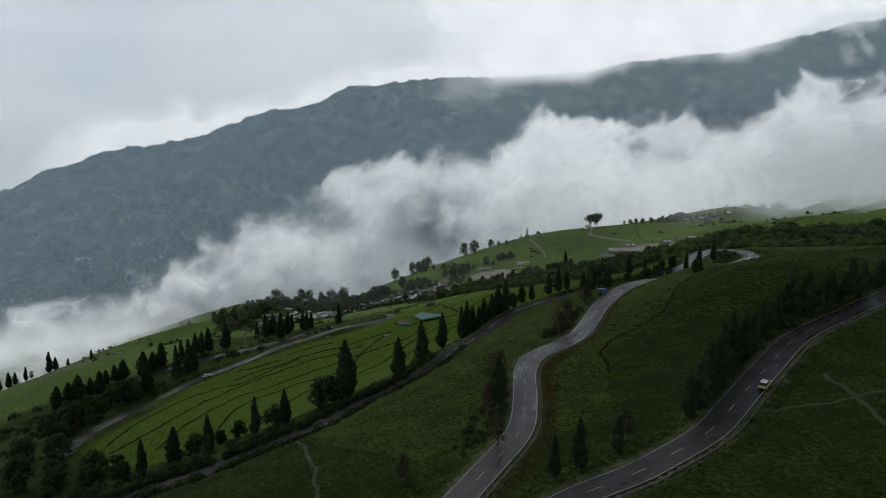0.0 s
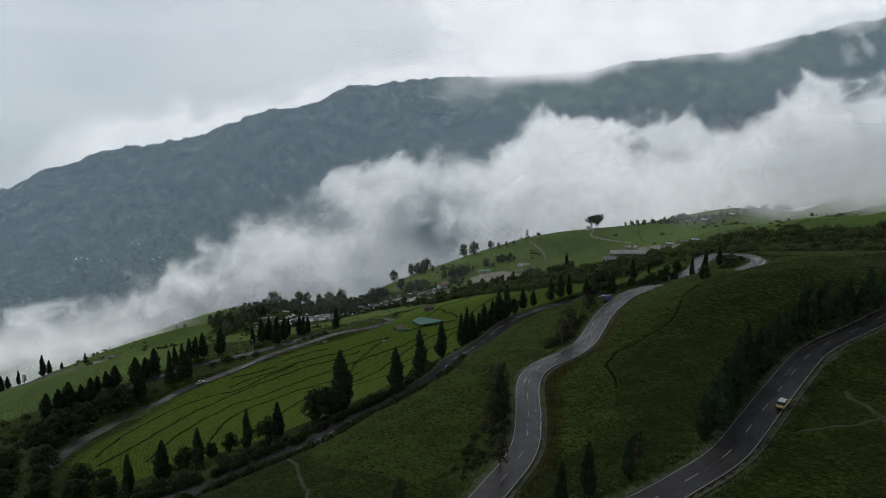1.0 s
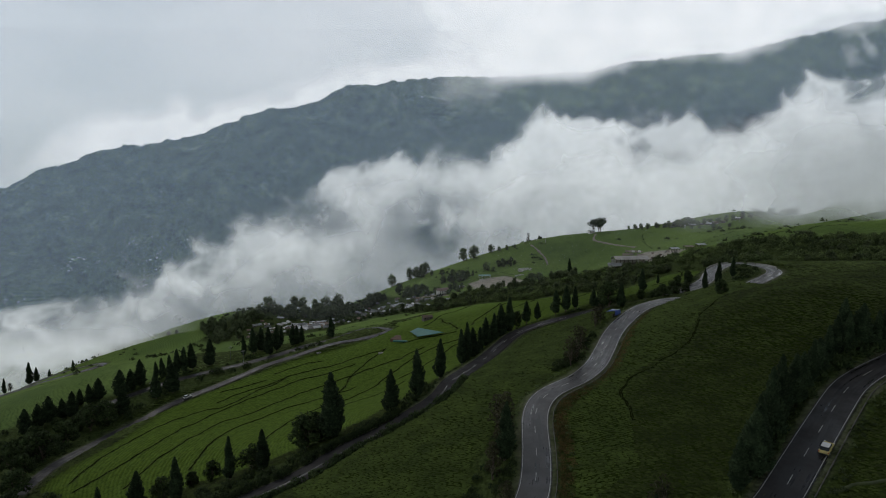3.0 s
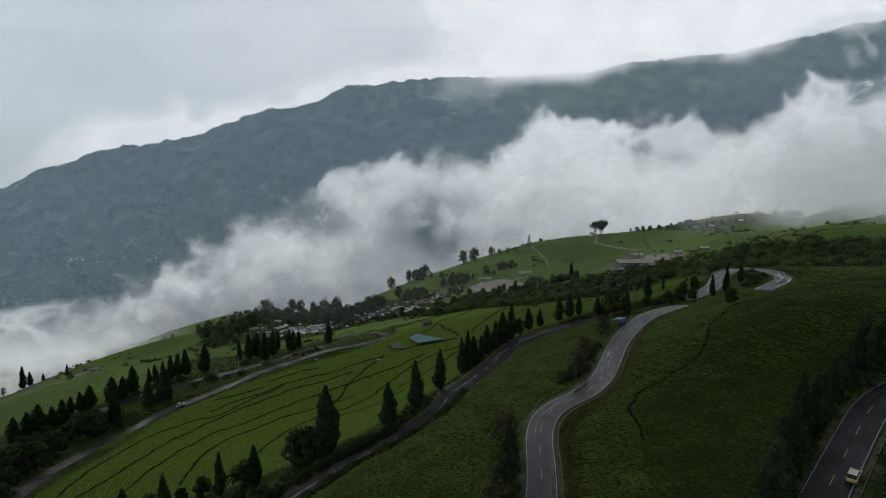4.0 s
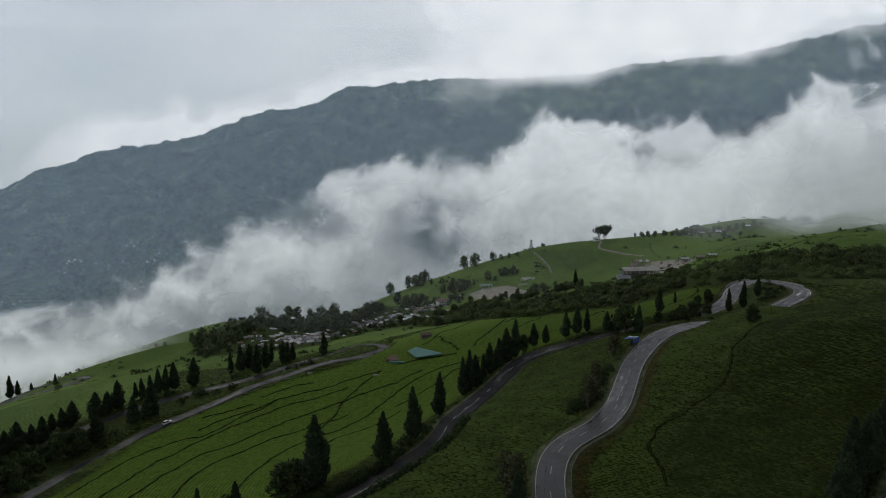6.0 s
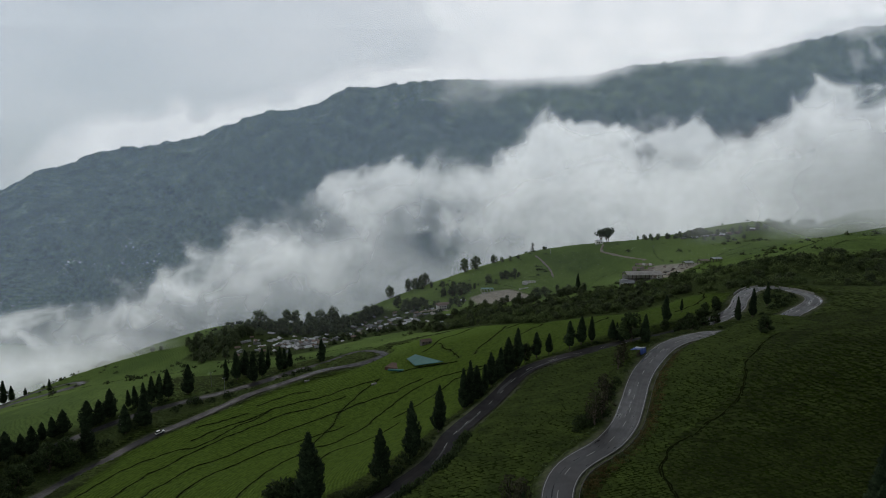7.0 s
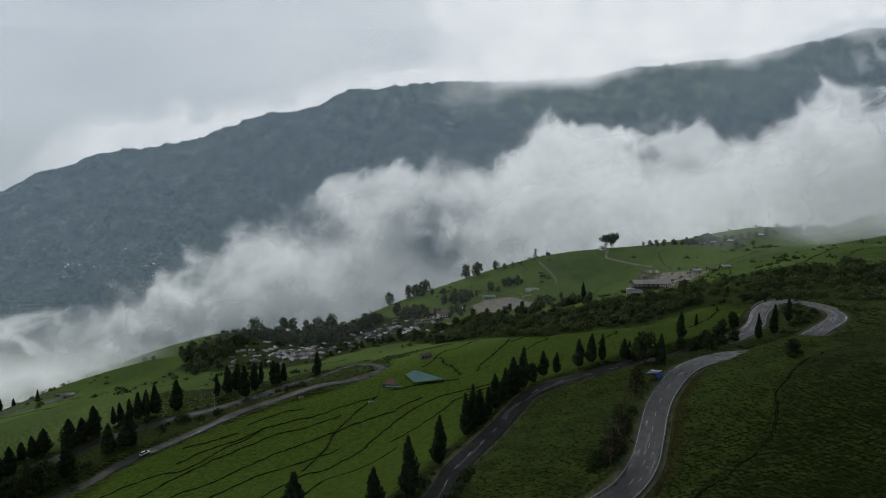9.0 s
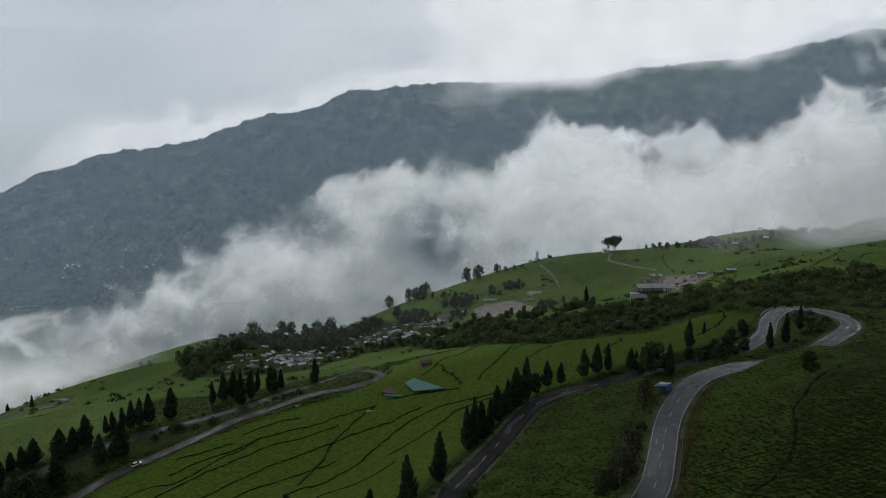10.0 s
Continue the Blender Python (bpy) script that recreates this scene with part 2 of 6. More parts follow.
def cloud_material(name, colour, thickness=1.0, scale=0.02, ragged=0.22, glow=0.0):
    """Droplets that scatter light both ways; thin where the sheet's cover is low. Glow: emission added to brighten the
    sheet, for daylight scattered within the cloud.
    """
    m, t, b = material(name)
    t.nodes.remove(b)
    o = t.nodes["Material Output"]
    d = t.nodes.new("ShaderNodeBsdfDiffuse")
    tl = t.nodes.new("ShaderNodeBsdfTranslucent")
    for s in (d, tl):
        s.inputs["Color"].default_value = (*colour, 1)
    white = t.nodes.new("ShaderNodeMixShader")
    white.inputs["Fac"].default_value = 0.5
    t.links.new(d.outputs["BSDF"], white.inputs[1])
    t.links.new(tl.outputs["BSDF"], white.inputs[2])
    lit = white.outputs["Shader"]
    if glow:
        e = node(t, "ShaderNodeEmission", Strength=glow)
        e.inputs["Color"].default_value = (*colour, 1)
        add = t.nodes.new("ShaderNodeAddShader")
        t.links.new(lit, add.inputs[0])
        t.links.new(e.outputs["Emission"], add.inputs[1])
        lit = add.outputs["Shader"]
    clear = t.nodes.new("ShaderNodeBsdfTransparent")
    a = t.nodes.new("ShaderNodeAttribute")
    a.attribute_name = "cloud_cover"
    wisps = node(t, "ShaderNodeMapRange")
    wisps.inputs["From Min"].default_value, wisps.inputs["From Max"].default_value = 0.25, 0.75
    wisps.inputs["To Min"].default_value, wisps.inputs["To Max"].default_value = -ragged, ragged
    t.links.new(noise_of(t, scale, 5, 0.5), wisps.inputs["Value"])
    # wisps only at the rim, where the cover is neither full nor none
    rim = t.nodes.new("ShaderNodeMath")
    rim.operation = "MULTIPLY"
    rest = t.nodes.new("ShaderNodeMath")
    rest.operation = "SUBTRACT"
    rest.inputs[0].default_value = 1.0
    t.links.new(a.outputs["Fac"], rest.inputs[1])
    t.links.new(a.outputs["Fac"], rim.inputs[0])
    t.links.new(rest.outputs["Value"], rim.inputs[1])
    k = t.nodes.new("ShaderNodeMath")
    k.operation = "MULTIPLY_ADD"
    rim2 = t.nodes.new("ShaderNodeMath")
    rim2.operation = "MULTIPLY"
    rim2.inputs[1].default_value = 4.0
    t.links.new(rim.outputs["Value"], rim2.inputs[0])
    t.links.new(rim2.outputs["Value"], k.inputs[0])
    t.links.new(wisps.outputs["Result"], k.inputs[1])
    t.links.new(a.outputs["Fac"], k.inputs[2])
    k.use_clamp = True
    thin = t.nodes.new("ShaderNodeMath")
    thin.operation = "MULTIPLY"
    thin.inputs[1].default_value = thickness
    t.links.new(k.outputs["Value"], thin.inputs[0])
    whole = t.nodes.new("ShaderNodeMixShader")
    t.links.new(thin.outputs["Value"], whole.inputs["Fac"])
    t.links.new(clear.outputs["BSDF"], whole.inputs[1])
    t.links.new(lit, whole.inputs[2])
    t.links.new(whole.outputs["Shader"], o.inputs["Surface"])
    return m


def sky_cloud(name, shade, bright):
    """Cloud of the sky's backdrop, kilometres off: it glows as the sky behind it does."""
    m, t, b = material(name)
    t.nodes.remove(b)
    # grey heaps are painted into the glow; no light shades them
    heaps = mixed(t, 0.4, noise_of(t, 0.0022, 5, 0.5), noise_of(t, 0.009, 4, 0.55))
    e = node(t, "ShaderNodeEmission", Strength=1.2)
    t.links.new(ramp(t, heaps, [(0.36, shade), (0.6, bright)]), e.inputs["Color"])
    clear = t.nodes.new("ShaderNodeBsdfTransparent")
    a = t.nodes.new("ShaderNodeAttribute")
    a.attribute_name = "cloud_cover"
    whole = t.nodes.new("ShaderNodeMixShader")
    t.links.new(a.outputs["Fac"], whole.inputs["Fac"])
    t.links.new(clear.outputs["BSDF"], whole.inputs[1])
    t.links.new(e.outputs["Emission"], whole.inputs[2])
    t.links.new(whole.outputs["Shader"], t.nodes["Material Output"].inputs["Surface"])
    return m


ASPHALT = wet_asphalt("wet_asphalt", 0.18, 0.72, 0.4, 0.85)
# descending road: damp asphalt with tree shade put into its darker tone
SHADED_DAMP_ASPHALT = wet_asphalt("shaded_damp_asphalt", 0.45, 0.9, 0.1, 0.55)
PALE_ASPHALT = wet_asphalt("worn_pale_asphalt", 0.3, 0.9, 0.24, 0.9)
# upper road: shade of the tree row put into a darker tone
UPPER_ASPHALT = wet_asphalt("shaded_wet_asphalt", 0.2, 0.8, 0.3, 0.6)
TEA = tea_ground()
FOREST = forest()
SOIL = plain("wet_soil", (0.022, 0.026, 0.009), (0.008, 0.011, 0.004), 0.6, 0.95, sheen=0.0)
EARTH = plain("trodden_earth", (0.30, 0.26, 0.20), (0.16, 0.14, 0.11), 0.3, 0.95)
GRASS = plain("trodden_grass", (0.040, 0.056, 0.014), (0.020, 0.030, 0.008), 0.8, 0.95)
TAR = plain("fresh_tar", (0.035, 0.034, 0.034), (0.016, 0.016, 0.017), 0.9, 0.5)
LINE_PAINT = plain("worn_road_paint", (0.5, 0.5, 0.47), (0.2, 0.2, 0.19), 1.2, 0.6)
CYPRESS_LEAF = foliage("cypress_leaves", (0.034, 0.054, 0.024), (0.010, 0.018, 0.009), 0.5)
BROAD_LEAF = foliage("broad_leaves", (0.050, 0.074, 0.026), (0.015, 0.025, 0.011), 0.4)
BARK = plain("bark", (0.12, 0.095, 0.07), (0.05, 0.04, 0.03), 1.6, 0.9, bump=0.05)


# ---- building blocks ----
def part(name, bm, mat, parent=None, label=""):
    me = bpy.data.meshes.new(name)
    bm.to_mesh(me)
    bm.free()
    me.materials.append(mat)
    ob = new(name, me)
    if parent is not None:
        ob.parent = parent
    if label:
        ob["label"] = label
    return ob


def mesh_object(name, verts, faces, mat, parent=None, smooth_faces=False):
    """An object from arrays of corners and of quads or triangles."""
    me = bpy.data.meshes.new(name)
    verts, faces = np.asarray(verts, np.float32), np.asarray(faces, np.int32)
    n, k = faces.shape
    me.vertices.add(len(verts))
    me.vertices.foreach_set("co", verts.ravel())
    me.loops.add(n * k)
    me.loops.foreach_set("vertex_index", faces.ravel())
    me.polygons.add(n)
    me.polygons.foreach_set("loop_start", np.arange(0, n * k, k, dtype=np.int32))
    if smooth_faces:
        me.polygons.foreach_set("use_smooth", np.ones(n, bool))
    me.update(calc_edges=True)
    me.materials.append(mat)
    ob = new(name, me)
    if parent is not None:
        ob.parent = parent
    return ob


def grid_faces(rows, cols):
    i = (np.arange(rows - 1)[:, None] * cols + np.arange(cols - 1)[None, :]).ravel()
    return np.stack([i, i + 1, i + cols + 1, i + cols], 1)


# ---- the lie of the land ----
BASE = (27.6, 16.42, 7.94, 1.75, -2.68)
NEAR_SLOPE = [
    (60, 70, 70, ((-80, -1.69), (0, 1.98), (80, 10.16))),
    (125, 45, 45, ((-60, 5.65), (0, 4.08), (45, 0.41), (95, 3.8))),
    (190, 45, 45, ((-110, -9.28), (-50, -2.61), (5, 6.9), (60, 3.02), (115, 17.39))),
]
MIDDLE_SLOPE = [
    (270, 60, 55, ((-180, -8.21), (-90, -6.58), (-20, -9.38), (50, 8.47), (120, 1.31))),
    (360, 80, 70, ((-200, 13.13), (-90, -0.96), (20, 3.69), (130, -7.79))),
]
FAR_SLOPE = [
    (460, 90, 70, ((-290, 8.55), (-180, 1.81), (-80, 6.65), (20, -7.34), (120, 6.14), (220, -13.57), (330, -27.76))),
    (560, 90, 70, ((-300, 25.86), (-180, 36.56), (-80, -13.67), (20, 14.62), (120, -19.71), (220, 12.11), (330, -30.46))),
    (670, 110, 80, ((-280, -16.92), (-120, 26.95), (0, 19.08), (110, 34.67), (220, 6.6), (350, 23.41), (480, -70.79))),
]
# crest of the near field, the hollow behind it and the spur above the factory
RIGHT_SLOPE = [
    (255, (-2.7, -1.1, 1.2, -9.7, -6.9, -1.4)), (293, (3.2, 3.3, -3.6, -4.8, -13.1, -9.8, -0.6)), (331, (1.0, 3.9, -3.7, -9.0, -12.2, -6.0, -0.4)),
    (369, (-1.8, 6.5, 4.9, -2.9, -4.9, -7.1, -1.7)), (407, (1.4, 1.5, 2.0, 2.1, -0.3, -3.5, -0.9)), (445, (-1.3, 1.0, 6.0, 11.4, 11.0, 4.8, 3.0)),
    (483, (0.4, -0.3, -0.9, 4.1, 13.8, 12.8, 9.3, -1.9)), (521, (-0.1, 0.3, -0.4, 0.2, 6.9, 4.0, 1.5, -2.1)), (559, (0.0, 0.2, -0.2, -0.9, 7.6, 7.3, 1.1)), (597, (0.0, 0.0, 0.1, 0.1, -1.3, 2.1, 3.5, 0.4)),
]


def slope(x, y):
    """Height of the untouched hillside at a place of the plan."""
    x, y = np.asarray(x, float), np.asarray(y, float)
    cx, cy = np.clip(x, -480, 520), np.clip(y, -80, 900)
    z = BASE[0] + BASE[1] * cx / 100 + BASE[2] * cy / 100 + BASE[3] * cx * cy / 1e4 + BASE[4] * (cy / 100) ** 2
    for row in NEAR_SLOPE + MIDDLE_SLOPE + FAR_SLOPE:
        ry, sx, sy, bumps = row
        across = np.exp(-(((cy - ry) / sy) ** 2))
        for rx, a in bumps:
            z = z + a * across * np.exp(-(((cx - rx) / sx) ** 2))
    for ry, bumps in RIGHT_SLOPE:
        across = np.exp(-(((y - ry) / 32) ** 2))
        for k, a in enumerate(bumps):
            z = z + a * across * np.exp(-(((x - 120 - 40 * k) / 34) ** 2))
    # the hill ends and falls away to the valley behind
    edge = np.interp(x, [-400, -330, -250, -150, -80, 0, 100, 600], [470, 495, 515, 560, 610, 680, 705, 780])
    z = z - 0.003 * np.clip(y - edge, 0, 300) ** 2 - 0.0012 * np.clip(-x - 380, 0, 700) ** 2
    # the knoll beside the upper bend
    z = z + 4.6 * np.exp(-(((x - 108) / 20) ** 2) - ((y - 242 - 0.45 * (x - 108)) / 10) ** 2)
    return np.maximum(z, -460 + 0.01 * np.abs(x))


def curve(points, step=2.0):
    """A smooth line through plan points, as points about a step apart (Catmull-Rom)."""
    p = np.array(points, float)
    p = np.vstack([2 * p[0] - p[1], p, 2 * p[-1] - p[-2]])
    made = []
    for a, b, c, d in zip(p[:-3], p[1:-2], p[2:-1], p[3:]):
        n = max(2, int(np.hypot(*(c - b)[:2]) / step))
        for k in np.arange(n) / n:
            made.append(0.5 * (2 * b + (c - a) * k + (2 * a - 5 * b + 4 * c - d) * k * k + (3 * b - a - 3 * c + d) * k ** 3))
    made.append(p[-2])
    return np.array(made)


def eased(v, n):
    """A running mean."""
    k = np.ones(2 * n + 1) / (2 * n + 1)
    return np.convolve(np.concatenate([np.full(n, v[0]), v, np.full(n, v[-1])]), k, "valid")


# plan of the roads: centre lines, with the height of the road bed where it leaves the slope
CLIMB = [(-16, 78), (-5, 93), (4.8, 105.2, 42.4), (15.7, 123, 44.0), (18.9, 133.5, 44.7), (20.8, 146, 46.2), (22, 156, 47.1), (24.6, 165, 47.8), (29, 171.5, 48.4), (35.1, 175.8, 49.0), (39.5, 180.5, 49.6), (45, 189, 49.9), (50.1, 200.3, 50.2), (59.7, 220.8, 51.8), (72.6, 237.4, 54.9), (86.1, 244.2, 57.5)]
HAIRPIN = [(98, 252, 55.6), (111, 257.5, 55.4), (122, 261.5, 57.4), (129.4, 267, 59.3), (135.8, 271, 60.4), (142.5, 276, 61.5), (147.5, 282, 62.3), (148.4, 287.5, 62.8), (147.5, 294.5, 62.6), (147, 304, 62), (144.4, 310.5, 61.3), (140, 312, 60.5), (133.4, 307, 59.6), (125.5, 297, 58.6), (118.2, 285, 57.5), (108, 276, 55.5), (95, 269, 53.2), (78, 263, 51)]
DESCENT = [(55.5, 258.5, 48.1), (33.1, 255.9, 42.3), (25, 248.5, 39.4), (17.1, 234.9, 37.5), (8.2, 217.7, 37.6), (2.6, 204.5, 38.6), (-1, 192, 38.4), (-11.9, 180.1, 36.0), (-25.5, 171.5, 31.5), (-35.2, 160), (-46, 152), (-58, 144), (-75, 139), (-95, 130)]
TERRACE = [(0, 85), (12, 92), (24.7, 98.4, 45.1), (33.2, 100.6, 47.0), (43.4, 105.4, 49.2), (51.6, 109.5, 51.9), (62.9, 120.2, 55.3), (75.7, 132.9, 58.1), (85.9, 142.5, 60.5), (93.8, 146.4, 62.1), (103, 149.5), (117, 155), (150, 175), (200, 205)]
LOWER = [(-172, 300), (-161, 309), (-144, 322), (-131, 329), (-112, 338), (-91, 350), (-78, 362), (-65, 371, 5.2), (-51.5, 380.8, 8.3), (-40.4, 378.9, 11.0), (-30, 365, 13.2), (-36, 351, 14.0), (-46.1, 345, 13.2), (-61.2, 344, 10.6), (-77.4, 336.6, 6.6), (-93.5, 328.6, 3.2), (-106, 317, -0.3), (-127, 297, -4.6), (-136, 286, -8.0), (-145.9, 270.7, -10.8), (-147, 240), (-142, 210)]
VALLEY = [(-340, 462), (-325, 470), (-309, 490), (-282, 484), (-264, 476), (-264, 466), (-280, 460), (-301, 460), (-330, 446)]
ROAD_PLAN = [("winding_road", 6.2, CLIMB + HAIRPIN[:17]), ("descending_road", 5.6, HAIRPIN[16:] + DESCENT), ("upper_road", 6.4, TERRACE), ("lower_road", 4.5, LOWER), ("valley_road", 5.0, VALLEY)]
ROADS = []
for road_name, road_width, centre in ROAD_PLAN:
    nodes = np.array([p if len(p) == 3 else (*p, float(slope(p[0], p[1]))) for p in centre])
    line = curve(nodes)
    line[:, :2] = np.stack([eased(line[:, 0], 2), eased(line[:, 1], 2)], 1)
    ROADS.append((road_name, road_width, line[:, :2].copy(), eased(line[:, 2], 5)))


def bedded(x, y, z):
    """The hillside with the road beds cut and banked into it."""
    for _, width, line, high in ROADS:
        lo, hi = line.min(0) - 12, line.max(0) + 12
        near = np.nonzero((x > lo[0]) & (x < hi[0]) & (y > lo[1]) & (y < hi[1]))[0]
        for chunk in np.array_split(near, max(1, len(near) // 20000)):
            if not len(chunk):
                continue
            d2 = (x[chunk, None] - line[None, :, 0]) ** 2 + (y[chunk, None] - line[None, :, 1]) ** 2
            k = d2.argmin(1)
            d = np.sqrt(d2[np.arange(len(chunk)), k])
            w = 1 - smooth(width / 2 + 0.7, width / 2 + 5.0, d)
            z[chunk] = z[chunk] * (1 - w) + (high[k] - 0.22) * w
    return z


def level(x, y):
    """Height of the ground at one place."""
    return float(bedded(np.array([float(x)]), np.array([float(y)]), slope(np.array([float(x)]), np.array([float(y)])))[0])


# plan of the fields
LIGHT_FIELD = [(-138, 215), (-128, 290), (-105, 312), (-78, 333), (-45, 340), (-34, 346), (-28, 372), (10, 380), (34, 370), (50, 350), (71, 352), (95, 353), (113, 358), (129, 365), (137, 352), (138, 330), (128, 308), (112, 290), (100, 282), (78, 270), (40, 263), (22, 262), (0, 226), (-10, 203), (-22, 192), (-45, 189), (-75, 192), (-100, 188), (-118, 196)]
WILD_PLOTS = [
    [(-5, 404), (15, 386), (35, 364), (50, 351), (71, 353), (84, 354), (113, 360), (129, 367), (139, 352), (142, 330), (151, 318), (156, 303), (164, 296), (205, 300), (260, 300), (330, 340), (330, 410), (240, 392), (205, 400), (188, 414), (166, 437), (150, 430), (134, 428), (122, 438), (95, 444), (70, 440), (58, 452), (40, 495), (28, 512), (0, 505), (-40, 500)],
    [(-190, 480), (-120, 425), (-75, 408), (-50, 440), (0, 470), (0, 560), (-70, 625), (-180, 600)],
    [(-150, 205), (-140, 296), (-108, 326), (-80, 346), (-60, 352), (-75, 370), (-120, 345), (-170, 318), (-215, 290), (-190, 200)],
    [(-95, 168), (-60, 176), (-30, 182), (-12, 192), (2, 214), (14, 240), (30, 260), (60, 266), (110, 282), (92, 262), (60, 254), (36, 252), (20, 240), (8, 214), (-8, 188), (-28, 172), (-60, 148), (-110, 135), (-130, 175)],
    [(48, 118), (60, 128), (80, 148), (100, 160), (130, 172), (136, 166), (104, 150), (84, 143), (62, 124), (52, 114)],
    [(8, 112), (0, 120), (6, 136), (12, 158), (17, 158), (17, 132), (12, 118)],
    [(28, 184), (42, 205), (55, 226), (60, 226), (52, 204), (44, 188)],
    [(80, 252), (100, 262), (116, 268), (130, 292), (140, 306), (144, 296), (142, 284), (132, 274), (112, 264), (96, 257)],
]
EARTH_PLOTS = [
    [(25, 560), (29, 522), (46, 511), (78, 544), (63, 574), (36, 568)],
    [(150, 480), (164, 488), (190, 510), (206, 521), (198, 532), (182, 552), (168, 550), (157, 520)],
]
FOOTPATHS = [[(93, 640), (97, 627), (102, 609), (103, 594)], [(161, 643), (155, 626), (162, 614), (173, 596), (182, 578)], [(178, 502), (152, 459), (130, 418)], [(-18, 560), (-2, 540), (8, 520), (18, 512)]]
DRAINS = [
    [(-106, 299), (-95, 304), (-86, 308)], [(-103, 286), (-95, 295), (-84, 301), (-75, 308), (-63, 311), (-52, 312), (-42, 315), (-29, 316)],
    [(-128, 216), (-128, 228), (-127, 249), (-121, 268), (-110, 278), (-100, 280), (-93, 285), (-88, 294), (-81, 301), (-74, 309)],
    [(-122, 209), (-118, 221), (-114, 235), (-108, 258), (-96, 277), (-88, 285), (-77, 296), (-67, 301), (-55, 303), (-42, 306)],
    [(-105, 208), (-104, 223), (-99, 242), (-91, 258), (-82, 266), (-75, 274), (-67, 282), (-60, 286), (-52, 289), (-42, 292), (-33, 296), (-18, 297)],
    [(-84, 210), (-84, 240), (-76, 254), (-69, 261), (-61, 268), (-53, 271), (-44, 274), (-38, 277)],
    [(-62, 215), (-58, 240), (-47, 258), (-40, 258), (-33, 264), (-27, 272), (-24, 279), (-17, 288)],
    [(-44, 224), (-37, 243), (-28, 246), (-21, 252), (-15, 258)], [(-28, 316), (-34, 308), (-39, 299), (-42, 291), (-44, 278), (-46, 270), (-48, 263)],
    [(-84, 315), (-72, 321), (-61, 322)], [(-17, 288), (-10, 293), (0, 294), (10, 290), (19, 285)], [(-18, 268), (-5, 274), (1, 280), (7, 284), (18, 282)],
    [(35, 360), (28, 341), (23, 326), (18, 317), (15, 306)], [(19, 374), (9, 364), (0, 359), (-6, 343), (-9, 340)], [(-1, 350), (3, 332), (6, 321), (8, 310)],
    [(51, 342), (43, 331), (37, 318)], [(-24, 372), (-17, 371)], [(7, 306), (3, 308), (-7, 314), (-20, 318)], [(-18, 298), (-8, 300)],
    [(60, 280), (64, 300), (75, 318), (82, 340)], [(100, 300), (116, 321), (133, 348), (136, 363)], [(34, 351), (47, 361), (62, 366), (73, 368)],
    [(43, 150), (47, 169), (57, 176), (70, 185), (81, 202), (106, 223), (120, 232)],
]
# trodden grass ways through the near tea
GRASS_WAYS = [[(75, 90), (78, 105), (81, 122)], [(62, 111), (78, 110), (100, 112)], [(-50, 165), (-40, 152), (-30, 130), (-25, 112)]]
# overgrown ditches across the far fields
DITCHES = [
    [(-140, 369), (-134, 375), (-125, 376)], [(-136, 359), (-126, 362)], [(-113, 392), (-101, 403), (-89, 420)], [(-70, 399), (-55, 405), (-43, 407)],
    [(212, 612), (200, 612), (192, 583), (190, 556)], [(171, 486), (199, 508), (228, 536), (261, 553)], [(185, 418), (207, 442), (235, 470), (263, 493)],
    [(190, 409), (208, 425), (225, 432), (250, 458), (276, 484)], [(216, 523), (244, 532), (263, 528)], [(240, 420), (268, 446), (300, 462)], [(216, 508), (203, 486), (181, 479)], [(158, 570), (144, 575), (128, 561), (119, 549)],
    [(127, 635), (138, 613), (144, 600)], [(243, 588), (244, 561)], [(71, 426), (81, 427)],
    [(30, 600), (52, 588), (80, 566)], [(60, 620), (74, 606), (88, 596)], [(-10, 610), (8, 598), (26, 588)],
    [(-225, 430), (-195, 425), (-165, 416)], [(-260, 455), (-230, 448), (-200, 446)], [(-290, 440), (-250, 425), (-215, 400)],
]


def outside(polygon, x, y):
    """Distance to a plot's edge, negative inside it."""
    p = np.array(polygon, float)
    inside, best = np.zeros(len(x), bool), np.full(len(x), 1e9)
    for a, b in zip(p, np.roll(p, -1, 0)):
        d = b - a
        k = np.clip(((x - a[0]) * d[0] + (y - a[1]) * d[1]) / (d @ d), 0, 1)
        best = np.minimum(best, np.hypot(x - a[0] - k * d[0], y - a[1] - k * d[1]))
        with np.errstate(divide="ignore", invalid="ignore"):
            cross = ((a[1] > y) != (b[1] > y)) & (x < d[0] * (y - a[1]) / (d[1] if d[1] else 1e-9) + a[0])
        inside ^= cross
    return np.where(inside, -best, best)


def distance_to(line, x, y, reach):
    """Distance to a line of the plan, where it is under reach."""
    out = np.full(len(x), 1e3)
    lo, hi = line.min(0) - reach, line.max(0) + reach
    near = np.nonzero((x > lo[0]) & (x < hi[0]) & (y > lo[1]) & (y < hi[1]))[0]
    for chunk in np.array_split(near, max(1, len(near) // 20000)):
        if len(chunk):
            out[chunk] = np.sqrt(((x[chunk, None] - line[None, :, 0]) ** 2 + (y[chunk, None] - line[None, :, 1]) ** 2).min(1))
    return out


def drain_line(places):
    """A hand-dug line: the plan's course with small kinks."""
    line = curve(places, 0.8)
    return line + np.stack([fbm(line[:, 0] / 5, line[:, 1] / 5, 3, seed=18), fbm(line[:, 0] / 5, line[:, 1] / 5, 3, seed=19)], 1) * 1.1


